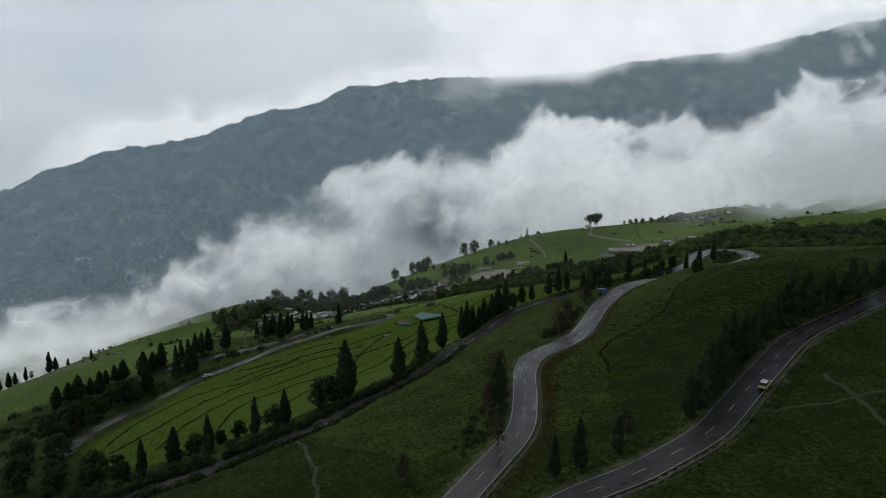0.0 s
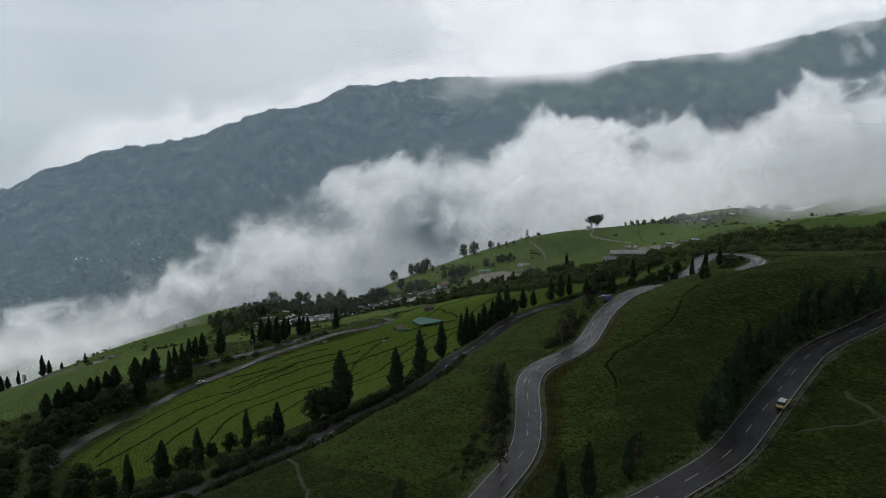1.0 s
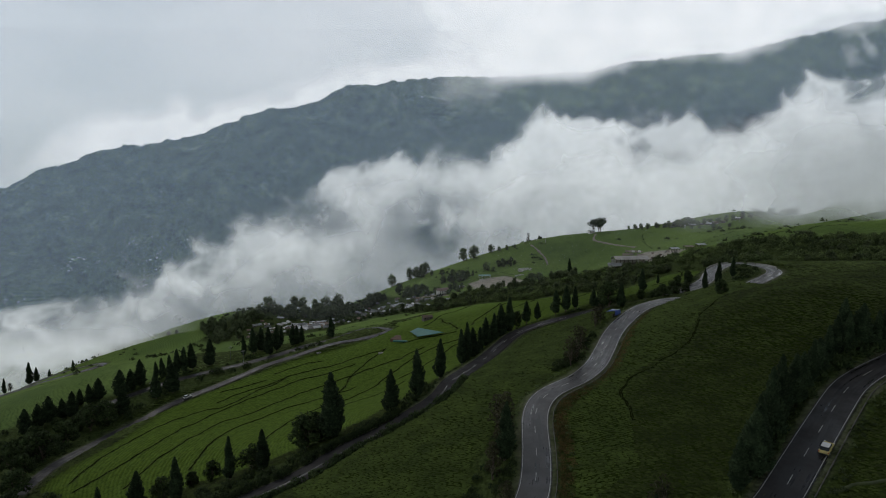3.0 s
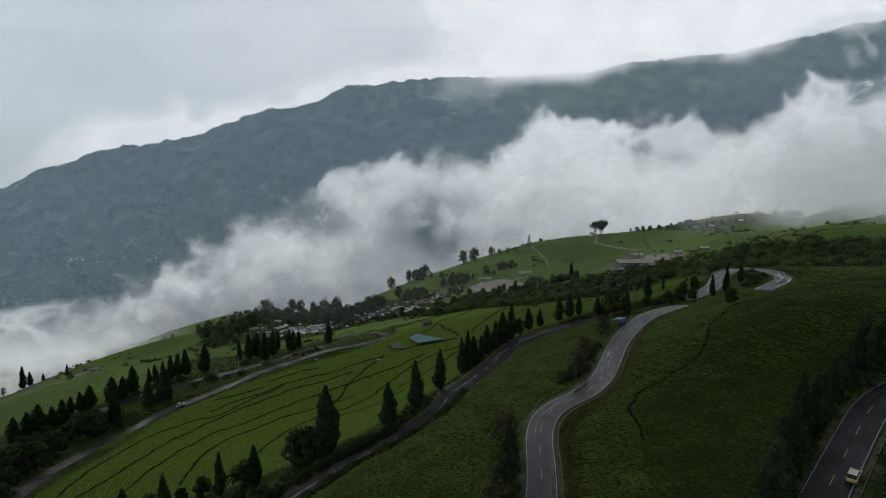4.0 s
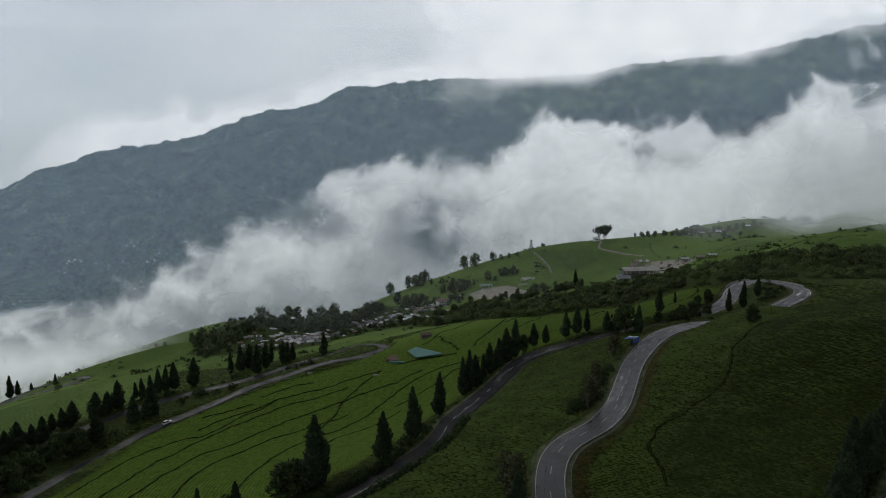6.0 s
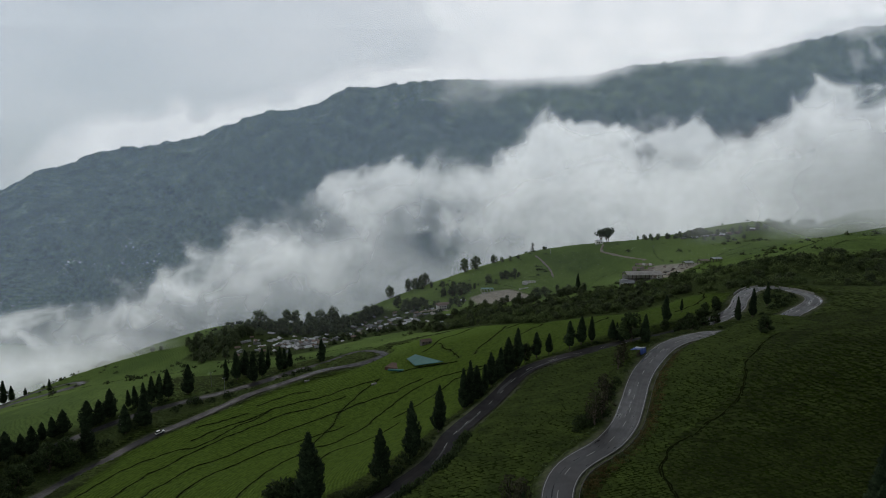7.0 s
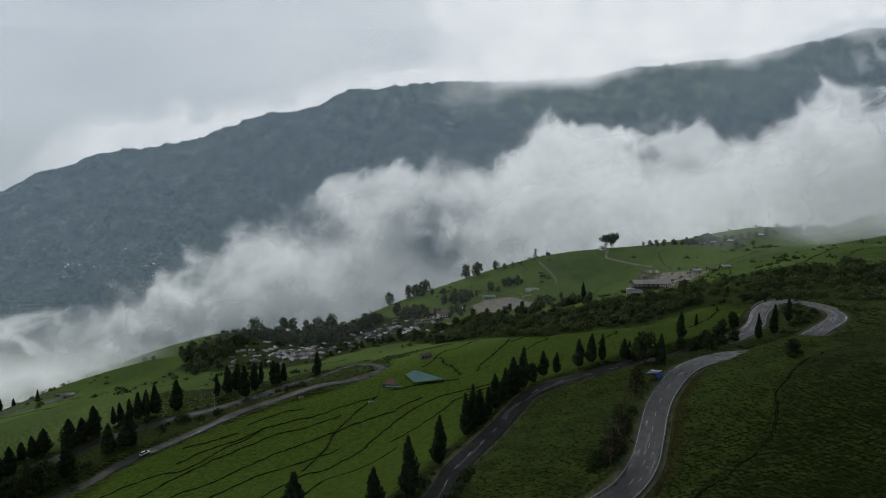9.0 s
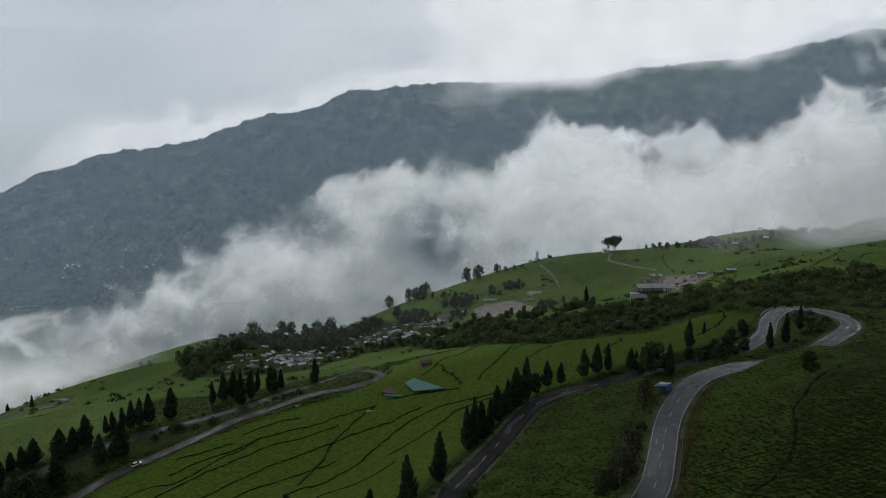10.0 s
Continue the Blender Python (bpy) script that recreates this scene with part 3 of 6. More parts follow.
def wildness(x, y):
    """1 where rough scrub takes over from tea."""
    w = np.zeros(len(x))
    shake = 4 * fbm(x / 14, y / 14, 3, seed=55)
    for plot in WILD_PLOTS:
        w = np.maximum(w, 1 - smooth(-4, 3, outside(plot, x, y) + shake))
    for _, width, line, _ in ROADS:
        w = np.maximum(w, 0.85 * (1 - smooth(width / 2 + 1.5, width / 2 + 3.5, distance_to(line, x, y, 14) + 0.25 * shake)))
    for way in GRASS_WAYS:
        w = np.maximum(w, 0.7 * (1 - smooth(0.5, 0.9, distance_to(drain_line(way), x, y, 6))))
    for drain in DRAINS:
        w = np.maximum(w, 1 - smooth(0.35, 0.8, distance_to(drain_line(drain), x, y, 6)))
    return w


def bareness(x, y):
    """1 where bare earth shows."""
    w = np.zeros(len(x))
    for plot in EARTH_PLOTS:
        w = np.maximum(w, 1 - smooth(-2, 2, outside(plot, x, y) + 2 * fbm(x / 9, y / 9, 3, seed=66)))
    for _, width, line, _ in ROADS:
        w = np.maximum(w, 0.2 * (1 - smooth(width / 2 + 0.3, width / 2 + 2.0, distance_to(line, x, y, 14) + 1.2 * fbm(x / 3, y / 3, 2, seed=70))))
    return w


ROW_BEND = (-69.14, 26.06, -27.42, 2.61, -18.62, -10.8, 2.7, -2.56, -0.17, 7.09)


def tea_rows(x, y, z):
    """A count of the planted rows: swept across the bright field, along the contours elsewhere."""
    u, v = (x + 60) / 60, (y - 260) / 60
    swept = sum(c * m for c, m in zip(ROW_BEND, (1, u, v, u * u, u * v, v * v, u ** 3, u * u * v, u * v * v, v ** 3)))
    return np.where(outside(LIGHT_FIELD, x, y) < 3, swept, 2.2 * z)


def build_ground():
    ys = np.concatenate([np.linspace(-145, 70, 24)[:-1], np.linspace(70, 260, 200)[:-1], np.linspace(260, 420, 110)[:-1], np.linspace(420, 780, 150)[:-1], np.linspace(780, 1400, 40)[:-1], np.linspace(1400, 4700, 20)])
    us = np.linspace(-0.98, 0.98, 500)
    x = us[None, :] * (ys[:, None] + 152) * np.ones_like(ys)[:, None]
    y = ys[:, None] * np.ones_like(us)[None, :]
    x, y = x.ravel(), y.ravel()
    z = slope(x, y)
    z = z + 0.9 * fbm(x / 34, y / 34, 3, seed=3) + 0.35 * fbm(x / 4.5, y / 4.5, 3, seed=8)
    z = bedded(x, y, z)
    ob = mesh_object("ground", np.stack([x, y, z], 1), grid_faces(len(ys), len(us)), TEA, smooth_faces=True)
    cover = np.zeros((len(x), 4), np.float32)
    cover[:, 0] = wildness(x, y)
    cover[:, 1] = bareness(x, y)
    cover[:, 2] = smooth(-6, 6, -outside(LIGHT_FIELD, x, y)) + 0.4 * smooth(340, 400, y) * (0.6 + 0.9 * fbm(x / 55, y / 55, 3, seed=14)) * (1 - smooth(0.3, 0.6, cover[:, 0]))
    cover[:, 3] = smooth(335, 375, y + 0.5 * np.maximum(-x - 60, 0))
    lines = ob.data.attributes.new("rows", "FLOAT", "POINT")
    lines.data.foreach_set("value", tea_rows(x, y, z).astype(np.float32))
    layer = ob.data.color_attributes.new("cover", "FLOAT_COLOR", "POINT")
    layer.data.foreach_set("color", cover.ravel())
    return tagged(ob, "steep green tea slopes with darker wild strips", "ground", kind="structure")


build_ground()


def strip(name, line, high, left, right, lift, mat, parent=None, across=2):
    """A band along a road between two offsets from its centre."""
    d = np.gradient(line, axis=0)
    d /= np.linalg.norm(d, axis=1)[:, None]
    side = np.stack([d[:, 1], -d[:, 0]], 1)
    offs = np.linspace(left, right, across)
    v = np.zeros((len(line), across, 3))
    for k, o in enumerate(offs):
        v[:, k, :2] = line + side * o
        v[:, k, 2] = high + lift
    ob = mesh_object(name, v.reshape(-1, 3), grid_faces(len(line), across)[:, ::-1], mat, parent)
    # metres along and across the lane, for the wheel tracks
    along = np.concatenate([[0], np.cumsum(np.hypot(*np.diff(line, axis=0).T))])
    lane = np.zeros((len(line), across, 3), np.float32)
    lane[:, :, 0], lane[:, :, 1] = along[:, None], offs[None, :]
    layer = ob.data.attributes.new("lane", "FLOAT_VECTOR", "POINT")
    layer.data.foreach_set("vector", lane.ravel())
    return ob


def build_roads():
    for name, width, line, high in ROADS:
        road = strip(name, line, high, -width / 2, width / 2, 0.0, {"winding_road": ASPHALT, "upper_road": UPPER_ASPHALT, "descending_road": SHADED_DAMP_ASPHALT}.get(name, PALE_ASPHALT), across=9)
        tagged(road, "wet grey asphalt hill road with worn white lines", "road", kind="structure")
        for s in (-1, 1) if width > 6 else ():
            strip("edge_line", line, high, s * (width / 2 - 0.32), s * (width / 2 - 0.2), 0.012, LINE_PAINT, road)
        along = np.concatenate([[0], np.cumsum(np.hypot(*np.diff(line, axis=0).T))])
        fine = np.arange(0, along[-1], 0.75)
        fx, fy, fz = np.interp(fine, along, line[:, 0]), np.interp(fine, along, line[:, 1]), np.interp(fine, along, high)
        # darker mended stretches
        rng = np.random.default_rng(len(line))
        for k in range(12, len(line) - 22, 12):
            n, mid, half = int(rng.integers(5, 14)), rng.uniform(-1.4, 1.4), rng.uniform(0.5, 1.2)
            piece, up = line[k:k + n], high[k:k + n]
            d = np.gradient(piece, axis=0)
            side = np.stack([d[:, 1], -d[:, 0]], 1) / np.linalg.norm(d, axis=1)[:, None]
            w = 0.7 * half * np.sin(np.linspace(0.05, 3.09, n)) ** 0.4
            v = []
            for j in range(n):
                for s in (-1, 1):
                    q = piece[j] + side[j] * (mid + s * w[j] * rng.uniform(0.45, 1.15))
                    v.append((q[0], q[1], up[j] + 0.006))
            mesh_object("mended_patch", v, grid_faces(n, 2)[:, ::-1], TAR, road)
        if width > 5.5:
            for k in range(0, len(fine) - 5, 12):
                seg = slice(k, k + 5)
                if name == "descending_road" and fy[k] < 196:
                    continue
                strip("centre_dash", np.stack([fx[seg], fy[seg]], 1), fz[seg], -0.07, 0.07, 0.014, LINE_PAINT, road)


build_roads()


def build_footpaths():
    for places in FOOTPATHS:
        line = curve(places, 1.5)
        d = np.gradient(line, axis=0)
        d /= np.linalg.norm(d, axis=1)[:, None]
        v = []
        for k, (x, y) in enumerate(line):
            half = 1.0 + 0.45 * math.sin(k * 0.9) * math.sin(k * 0.37)
            for s in (-1.35, -0.8, 0.8, 1.35):
                px, py = x + d[k, 1] * half * s, y - d[k, 0] * half * s
                v.append((px, py, level(px, py) + (0.45 if abs(s) < 1 else -0.6)))
        ob = mesh_object("footpath", v, grid_faces(len(line), 4)[:, ::-1], EARTH)
        tagged(ob, "worn pale earth footpath across the tea slope", "path", kind="structure")


build_footpaths()


def build_grass_ways():
    for places in GRASS_WAYS:
        line = drain_line(places)
        d = np.gradient(line, axis=0)
        d /= np.linalg.norm(d, axis=1)[:, None]
        v = []
        for k, (x, y) in enumerate(line):
            half = 0.42 + 0.14 * math.sin(k * 0.9) * math.sin(k * 0.37)
            for off, up in ((-1.5, -0.3), (-1, 0.1), (0, 0.14), (1, 0.1), (1.5, -0.3)):
                px, py = x + d[k, 1] * half * off, y - d[k, 0] * half * off
                v.append((px, py, up))
        v = np.array(v)
        v[:, 2] += bedded(v[:, 0], v[:, 1], slope(v[:, 0], v[:, 1]) + 0.9 * fbm(v[:, 0] / 34, v[:, 1] / 34, 3, seed=3) + 0.35 * fbm(v[:, 0] / 4.5, v[:, 1] / 4.5, 3, seed=8))
        ob = mesh_object("grass_way", v, grid_faces(len(line), 5)[:, ::-1], GRASS)
        tagged(ob, "narrow trodden grass way through the tea", "path", kind="structure")


build_grass_ways()


def build_drains():
    """Narrow open drains cut between the rows of tea."""
    for places in DRAINS:
        line = drain_line(places)
        d = np.gradient(line, axis=0)
        d /= np.linalg.norm(d, axis=1)[:, None]
        width = 0.27 + 0.2 * fbm(line[:, 0] / 3.1, line[:, 1] / 3.1, 3, seed=12) + 0.08 * fbm(line[:, 0] / 0.9, line[:, 1] / 0.9, 2, seed=13)
        v = []
        for k, (x, y) in enumerate(line):
            half = max(0.06, width[k])
            for s, up in ((-1.6, -0.3), (-1, 0.16), (0, -0.02), (1, 0.16), (1.6, -0.3)):
                px, py = x + d[k, 1] * half * s, y - d[k, 0] * half * s
                v.append((px, py, up))
        v = np.array(v)
        z = slope(v[:, 0], v[:, 1]) + 0.9 * fbm(v[:, 0] / 34, v[:, 1] / 34, 3, seed=3) + 0.35 * fbm(v[:, 0] / 4.5, v[:, 1] / 4.5, 3, seed=8)
        v[:, 2] += bedded(v[:, 0], v[:, 1], z)
        ob = mesh_object("drain", v, grid_faces(len(line), 5)[:, ::-1], SOIL)
        tagged(ob, "narrow dark drain cut through the tea", "drain", kind="structure")


build_drains()

# ---- far mountain ----
RIDGE_X = [-3600, -2359, -2139, -1772, -1200, -929, -662, -483, -277, 18, 253, 781, 1014, 1480, 1797, 2140, 2600, 3600]
RIDGE_Z = [-480, -2, 108, 227, 333, 426, 470, 556, 565, 614, 599, 634, 691, 737, 804, 883, 960, 1150]


MOUNTAIN_PLAN = []


def build_mountain():
    xs, vs = np.linspace(-3000, 3000, 560), np.linspace(0, 1.12, 200)
    x = np.ones_like(vs)[:, None] * xs[None, :]
    v = vs[:, None] * np.ones_like(xs)[None, :]
    top = np.interp(x, RIDGE_X, RIDGE_Z) + 14 * fbm(x / 130, x * 0, 4, seed=40)
    rise = np.where(v < 1, v, 2 - v)
    y = 1900 + 1300 * v + 90 * fbm(x / 500, v * 3, 4, seed=21)
    z = -480 + (top + 480) * rise ** 0.9
    relief = np.sin(np.clip(v, 0, 1) * np.pi)
    gullies = np.abs(fbm(x / 420 + v * 1.1, v * 1.6, 5, seed=30))
    z = z - relief * 190 * gullies + relief * 34 * fbm(x / 60, y / 60, 4, seed=33) + 9 * fbm(x / 27, y / 27, 2, seed=36) + 6 * fbm(x / 13, y / 13, 2, seed=37)
    MOUNTAIN_PLAN.append(np.stack([x, y, z], -1))
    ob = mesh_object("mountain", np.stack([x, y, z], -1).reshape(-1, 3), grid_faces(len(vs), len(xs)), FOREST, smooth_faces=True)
    return tagged(ob, "forested blue-green mountain ridge across the valley", "mountain", kind="structure")


build_mountain()


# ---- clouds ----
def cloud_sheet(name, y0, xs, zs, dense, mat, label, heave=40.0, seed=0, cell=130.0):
    """One heaved, upright sheet that stands in for a layer of cloud; dense(x, z) is its cover from 0 to 1."""
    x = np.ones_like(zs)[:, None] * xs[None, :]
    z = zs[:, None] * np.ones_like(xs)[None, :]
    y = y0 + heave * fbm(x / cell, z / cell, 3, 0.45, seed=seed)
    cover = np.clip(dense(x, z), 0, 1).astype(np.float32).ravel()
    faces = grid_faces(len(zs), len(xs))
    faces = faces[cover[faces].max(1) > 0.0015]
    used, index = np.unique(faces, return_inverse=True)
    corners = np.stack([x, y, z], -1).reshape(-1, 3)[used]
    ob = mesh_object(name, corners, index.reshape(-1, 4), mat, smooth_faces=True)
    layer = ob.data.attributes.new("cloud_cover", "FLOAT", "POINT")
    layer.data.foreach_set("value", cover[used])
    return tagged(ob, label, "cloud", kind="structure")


MIST = cloud_material("mist_droplets", (0.90, 0.93, 0.96), 1.0, 0.012, 0.28, 0.08)
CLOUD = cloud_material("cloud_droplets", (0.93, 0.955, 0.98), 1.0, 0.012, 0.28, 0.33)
HIGH_CLOUD = sky_cloud("high_cloud_glow", (0.80, 0.82, 0.84), (0.95, 0.955, 0.96))
# the bank's top as the camera sees it, scaled to each sheet's depth
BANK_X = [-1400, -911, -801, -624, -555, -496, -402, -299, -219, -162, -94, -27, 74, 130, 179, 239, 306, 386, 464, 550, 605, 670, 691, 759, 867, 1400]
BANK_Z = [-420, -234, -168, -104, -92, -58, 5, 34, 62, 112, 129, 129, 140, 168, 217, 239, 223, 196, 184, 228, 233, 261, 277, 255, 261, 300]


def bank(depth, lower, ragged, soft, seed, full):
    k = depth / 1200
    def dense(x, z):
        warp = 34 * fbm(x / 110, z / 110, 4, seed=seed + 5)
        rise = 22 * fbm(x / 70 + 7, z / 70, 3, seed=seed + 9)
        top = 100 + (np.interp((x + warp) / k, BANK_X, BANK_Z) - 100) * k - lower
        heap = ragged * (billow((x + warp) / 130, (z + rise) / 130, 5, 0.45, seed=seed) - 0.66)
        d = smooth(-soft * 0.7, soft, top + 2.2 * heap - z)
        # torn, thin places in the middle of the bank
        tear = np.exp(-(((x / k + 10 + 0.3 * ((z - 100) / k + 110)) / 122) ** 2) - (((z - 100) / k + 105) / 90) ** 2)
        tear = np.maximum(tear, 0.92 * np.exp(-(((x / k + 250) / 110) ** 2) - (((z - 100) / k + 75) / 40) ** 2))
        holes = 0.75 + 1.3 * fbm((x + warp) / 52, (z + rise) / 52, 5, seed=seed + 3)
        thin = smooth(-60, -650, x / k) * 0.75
        # lower bank thinned to grey it, standing in for its shaded underside
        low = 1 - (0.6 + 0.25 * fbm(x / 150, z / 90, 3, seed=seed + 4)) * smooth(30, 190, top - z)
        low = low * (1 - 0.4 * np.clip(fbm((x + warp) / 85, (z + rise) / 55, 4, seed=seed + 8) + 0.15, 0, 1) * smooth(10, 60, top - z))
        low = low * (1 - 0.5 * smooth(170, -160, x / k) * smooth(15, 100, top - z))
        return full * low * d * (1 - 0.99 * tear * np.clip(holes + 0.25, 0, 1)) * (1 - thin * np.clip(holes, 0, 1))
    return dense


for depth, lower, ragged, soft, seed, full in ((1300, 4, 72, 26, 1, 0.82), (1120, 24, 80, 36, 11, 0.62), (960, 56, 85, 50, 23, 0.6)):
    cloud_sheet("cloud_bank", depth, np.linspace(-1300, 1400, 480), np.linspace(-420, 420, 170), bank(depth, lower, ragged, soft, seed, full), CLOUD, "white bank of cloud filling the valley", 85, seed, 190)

# the cloud that hides the mountain's top
CAP_X = [-900, -300, -80, 0, 140, 230, 330, 540, 700, 920, 1340, 1630, 2100, 3200]
CAP_Z = [840, 780, 680, 566, 500, 470, 500, 528, 542, 600, 656, 745, 820, 940]


def cap(x, z):
    warp = 70 * fbm(x / 210, z / 120, 4, seed=61)
    base = np.interp(x + warp, CAP_X, CAP_Z)
    wide = 700 * smooth(420, -560, x)
    d = smooth(-45 - 0.4 * wide, 75 + wide, z - base + (60 + 0.3 * wide) * fbm(x / 190, z / 120, 5, seed=63))
    side = smooth(-2300, 800, x + 3.0 * warp + 0.9 * (z - 600))
    return 0.92 * d * side


def far_heaps(x, z):
    top = np.interp(x, [-3600, -3035, -2690, -2407, -1842, -1727, -1206, -647, 0, 1500], [40, 123, 390, 440, 570, 510, 620, 800, 900, 1100])
    heap = 70 * (billow(x / 190, z / 130, 4, 0.5, seed=71) - 0.62)
    return 0.75 * smooth(-110, 70, top + 1.8 * heap - z) * smooth(-3300, -2300, x)


def streaks(x, z):
    return 0.6 * smooth(0.08, 0.75, fbm(x / 80 + z / 110, z / 190 - x / 260, 5, seed=81)) * smooth(1380, 1560, x) * smooth(430, 640, z)


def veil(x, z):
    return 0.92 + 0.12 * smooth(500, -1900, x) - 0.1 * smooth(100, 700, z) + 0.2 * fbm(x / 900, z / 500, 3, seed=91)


def hill_mist(x, z):
    return (0.25 * smooth(170, 270, x) + 0.5 * smooth(260, 380, x + 60 * fbm(x / 90, z / 40, 4, seed=95))) * smooth(44, 68, z + 0.05 * (x - 300) + 16 * fbm(x / 60, z / 30, 4, seed=96)) * smooth(165, 105, z + 14 * fbm(x / 60, z / 30, 3, seed=99))


# tinted see-through sheets added to stand in for the air's haze before the mountain
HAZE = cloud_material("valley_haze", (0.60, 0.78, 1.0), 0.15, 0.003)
def spur_mist(x, z):
    return 0.75 * smooth(215, 320, x + 45 * fbm(x / 70, z / 30, 4, seed=104)) * smooth(66, 88, z + 9 * fbm(x / 50, z / 24, 4, seed=105)) * smooth(165, 105, z)


def edge_mist(x, z):
    return 0.75 * smooth(-190, -330, x + 40 * fbm(x / 60, z / 30, 4, seed=97)) * smooth(-70, -44, z - 0.1 * (x + 300) + 12 * fbm(x / 40, z / 22, 4, seed=98)) * smooth(-8, -46, z - 0.1 * (x + 300))


cloud_sheet("edge_mist", 512, np.linspace(-640, -150, 110), np.linspace(-130, 80, 60), edge_mist, CLOUD, "thin mist creeping over the hill's edge", 6, 97, 100)
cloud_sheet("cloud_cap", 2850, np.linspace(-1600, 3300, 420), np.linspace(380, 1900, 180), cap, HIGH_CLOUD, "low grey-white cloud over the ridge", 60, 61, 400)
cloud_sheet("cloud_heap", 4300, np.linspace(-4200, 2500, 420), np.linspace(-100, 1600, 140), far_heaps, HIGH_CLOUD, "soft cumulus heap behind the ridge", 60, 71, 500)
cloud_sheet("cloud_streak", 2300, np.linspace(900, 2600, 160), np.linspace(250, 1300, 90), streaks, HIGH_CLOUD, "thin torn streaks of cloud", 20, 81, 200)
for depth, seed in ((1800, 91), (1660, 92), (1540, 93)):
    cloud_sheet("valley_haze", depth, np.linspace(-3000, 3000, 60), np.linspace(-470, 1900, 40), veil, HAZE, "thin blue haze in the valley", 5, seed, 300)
cloud_sheet("hill_mist", 585, np.linspace(120, 800, 120), np.linspace(20, 330, 60), hill_mist, MIST, "soft mist drifting over the hilltop", 8, 95, 120)
cloud_sheet("spur_mist", 474, np.linspace(190, 640, 110), np.linspace(52, 200, 50), spur_mist, MIST, "thin mist hanging on the spur", 6, 103, 100)


def thin_air(x, z):
    return 0.8 + 0.5 * fbm(x / 140, z / 60, 3, seed=101) + 0 * z


# faint sheet added to lift the far slope's darks, in place of haze
HILL_AIR = cloud_material("hillside_haze", (0.86, 0.93, 1.0), 0.05, 0.01)
cloud_sheet("hill_haze", 520, np.linspace(-520, 620, 90), np.linspace(-90, 220, 30), thin_air, HILL_AIR, "barely visible haze over the far slope", 10, 102, 90)

# ---- plants ----
def tufts(centres, outward, size, rng, upright=0.3, spread=0.5):
    """Small three-sided sprays of leaves at the given points."""
    n = len(centres)
    d = outward + np.array([0, 0, upright]) + spread * rng.normal(size=(n, 3))
    d /= np.linalg.norm(d, axis=1)[:, None]
    a = np.cross(d, rng.normal(size=(n, 3)))
    a /= np.linalg.norm(a, axis=1)[:, None]
    b = np.cross(d, a)
    s = (size * rng.uniform(0.6, 1.4, n))[:, None]
    v = np.empty((n, 4, 3))
    v[:, 0] = centres + d * s * 1.1
    for k in range(3):
        w = 2 * math.pi * k / 3
        v[:, k + 1] = centres + (a * math.cos(w) + b * math.sin(w)) * s * 0.55 - d * s * 0.25
    f = np.array([[0, 1, 2], [0, 2, 3], [0, 3, 1]])
    faces = (np.arange(n)[:, None, None] * 4 + f[None]).reshape(-1, 3)
    return v.reshape(-1, 3), faces


def joined(pieces):
    verts, faces, base = [], [], 0
    for v, f in pieces:
        verts.append(v)
        faces.append(f + base)
        base += len(v)
    return np.vstack(verts), np.vstack(faces)


def limb(a, b, r0, r1, sides=6):
    """A tapered branch from a to b, as triangles."""
    a, b = np.array(a, float), np.array(b, float)
    d = (b - a) / np.linalg.norm(b - a)
    u = np.cross(d, (0.3, 0.9, 0.2))
    u /= np.linalg.norm(u)
    w = np.cross(d, u)
    ang = 2 * math.pi * np.arange(sides) / sides
    ring = np.cos(ang)[:, None] * u + np.sin(ang)[:, None] * w
    v = np.vstack([a + ring * r0, b + ring * r1, b[None]])
    f = []
    for k in range(sides):
        n = (k + 1) % sides
        f += [(k, n, sides + n), (k, sides + n, sides + k), (sides + k, sides + n, 2 * sides)]
    return v, np.array(f)


def cypress(seed, girth):
    """A conical evergreen 10 m high: trunk and a dense crown of upswept sprays."""
    rng = np.random.default_rng(seed)
    tree = new("cypress_tree")
    v, f = joined([limb((0, 0, -0.6), (0.05, 0, 2.2), 0.2, 0.15), limb((0.05, 0, 2.2), (0, 0.05, 8.6), 0.15, 0.03)])
    mesh_object("trunk", v, f, BARK, tree)
    n = 1350
    t = rng.uniform(0, 1, n) ** 1.25
    lump = 1 + 0.08 * np.sin(t * 23 + rng.uniform(0, 6)) + 0.1 * np.sin(t * 51 + rng.uniform(0, 6))
    ang = rng.uniform(0, 2 * math.pi, n)
    lean = 1 + 0.22 * np.sin(ang + rng.uniform(0, 6)) * np.sin(t * 9 + rng.uniform(0, 6))
    r = girth * np.minimum(1, (t + 0.1) / 0.28) ** 0.7 * (1 - t ** 1.7) ** 0.8 * lump * lean * np.sqrt(rng.uniform(0.45, 1.05, n))
    c = np.stack([r * np.cos(ang), r * np.sin(ang), 0.9 + 8.7 * t], 1)
    o = np.stack([np.cos(ang), np.sin(ang), 0.2 + 0 * t], 1)
    core_t = np.linspace(0, 1, 9)
    core_r = 0.74 * girth * np.minimum(1, (core_t + 0.1) / 0.28) ** 0.7 * (1 - core_t ** 1.7) ** 0.8
    core = []
    for k in range(8):
        core.append(limb((0, 0, 0.9 + 8.5 * core_t[k]), (0, 0, 0.9 + 8.5 * core_t[k + 1]), max(core_r[k], 0.05), max(core_r[k + 1], 0.03), 7))
    v, f = joined(core + [tufts(c, o, 0.33 - 0.12 * t, rng, 1.0, 0.32)])
    mesh_object("crown", v, f, CYPRESS_LEAF, tree)
    return tagged(tree, "tall dark green conical cypress beside the road", "tree", "roadside cypresses")


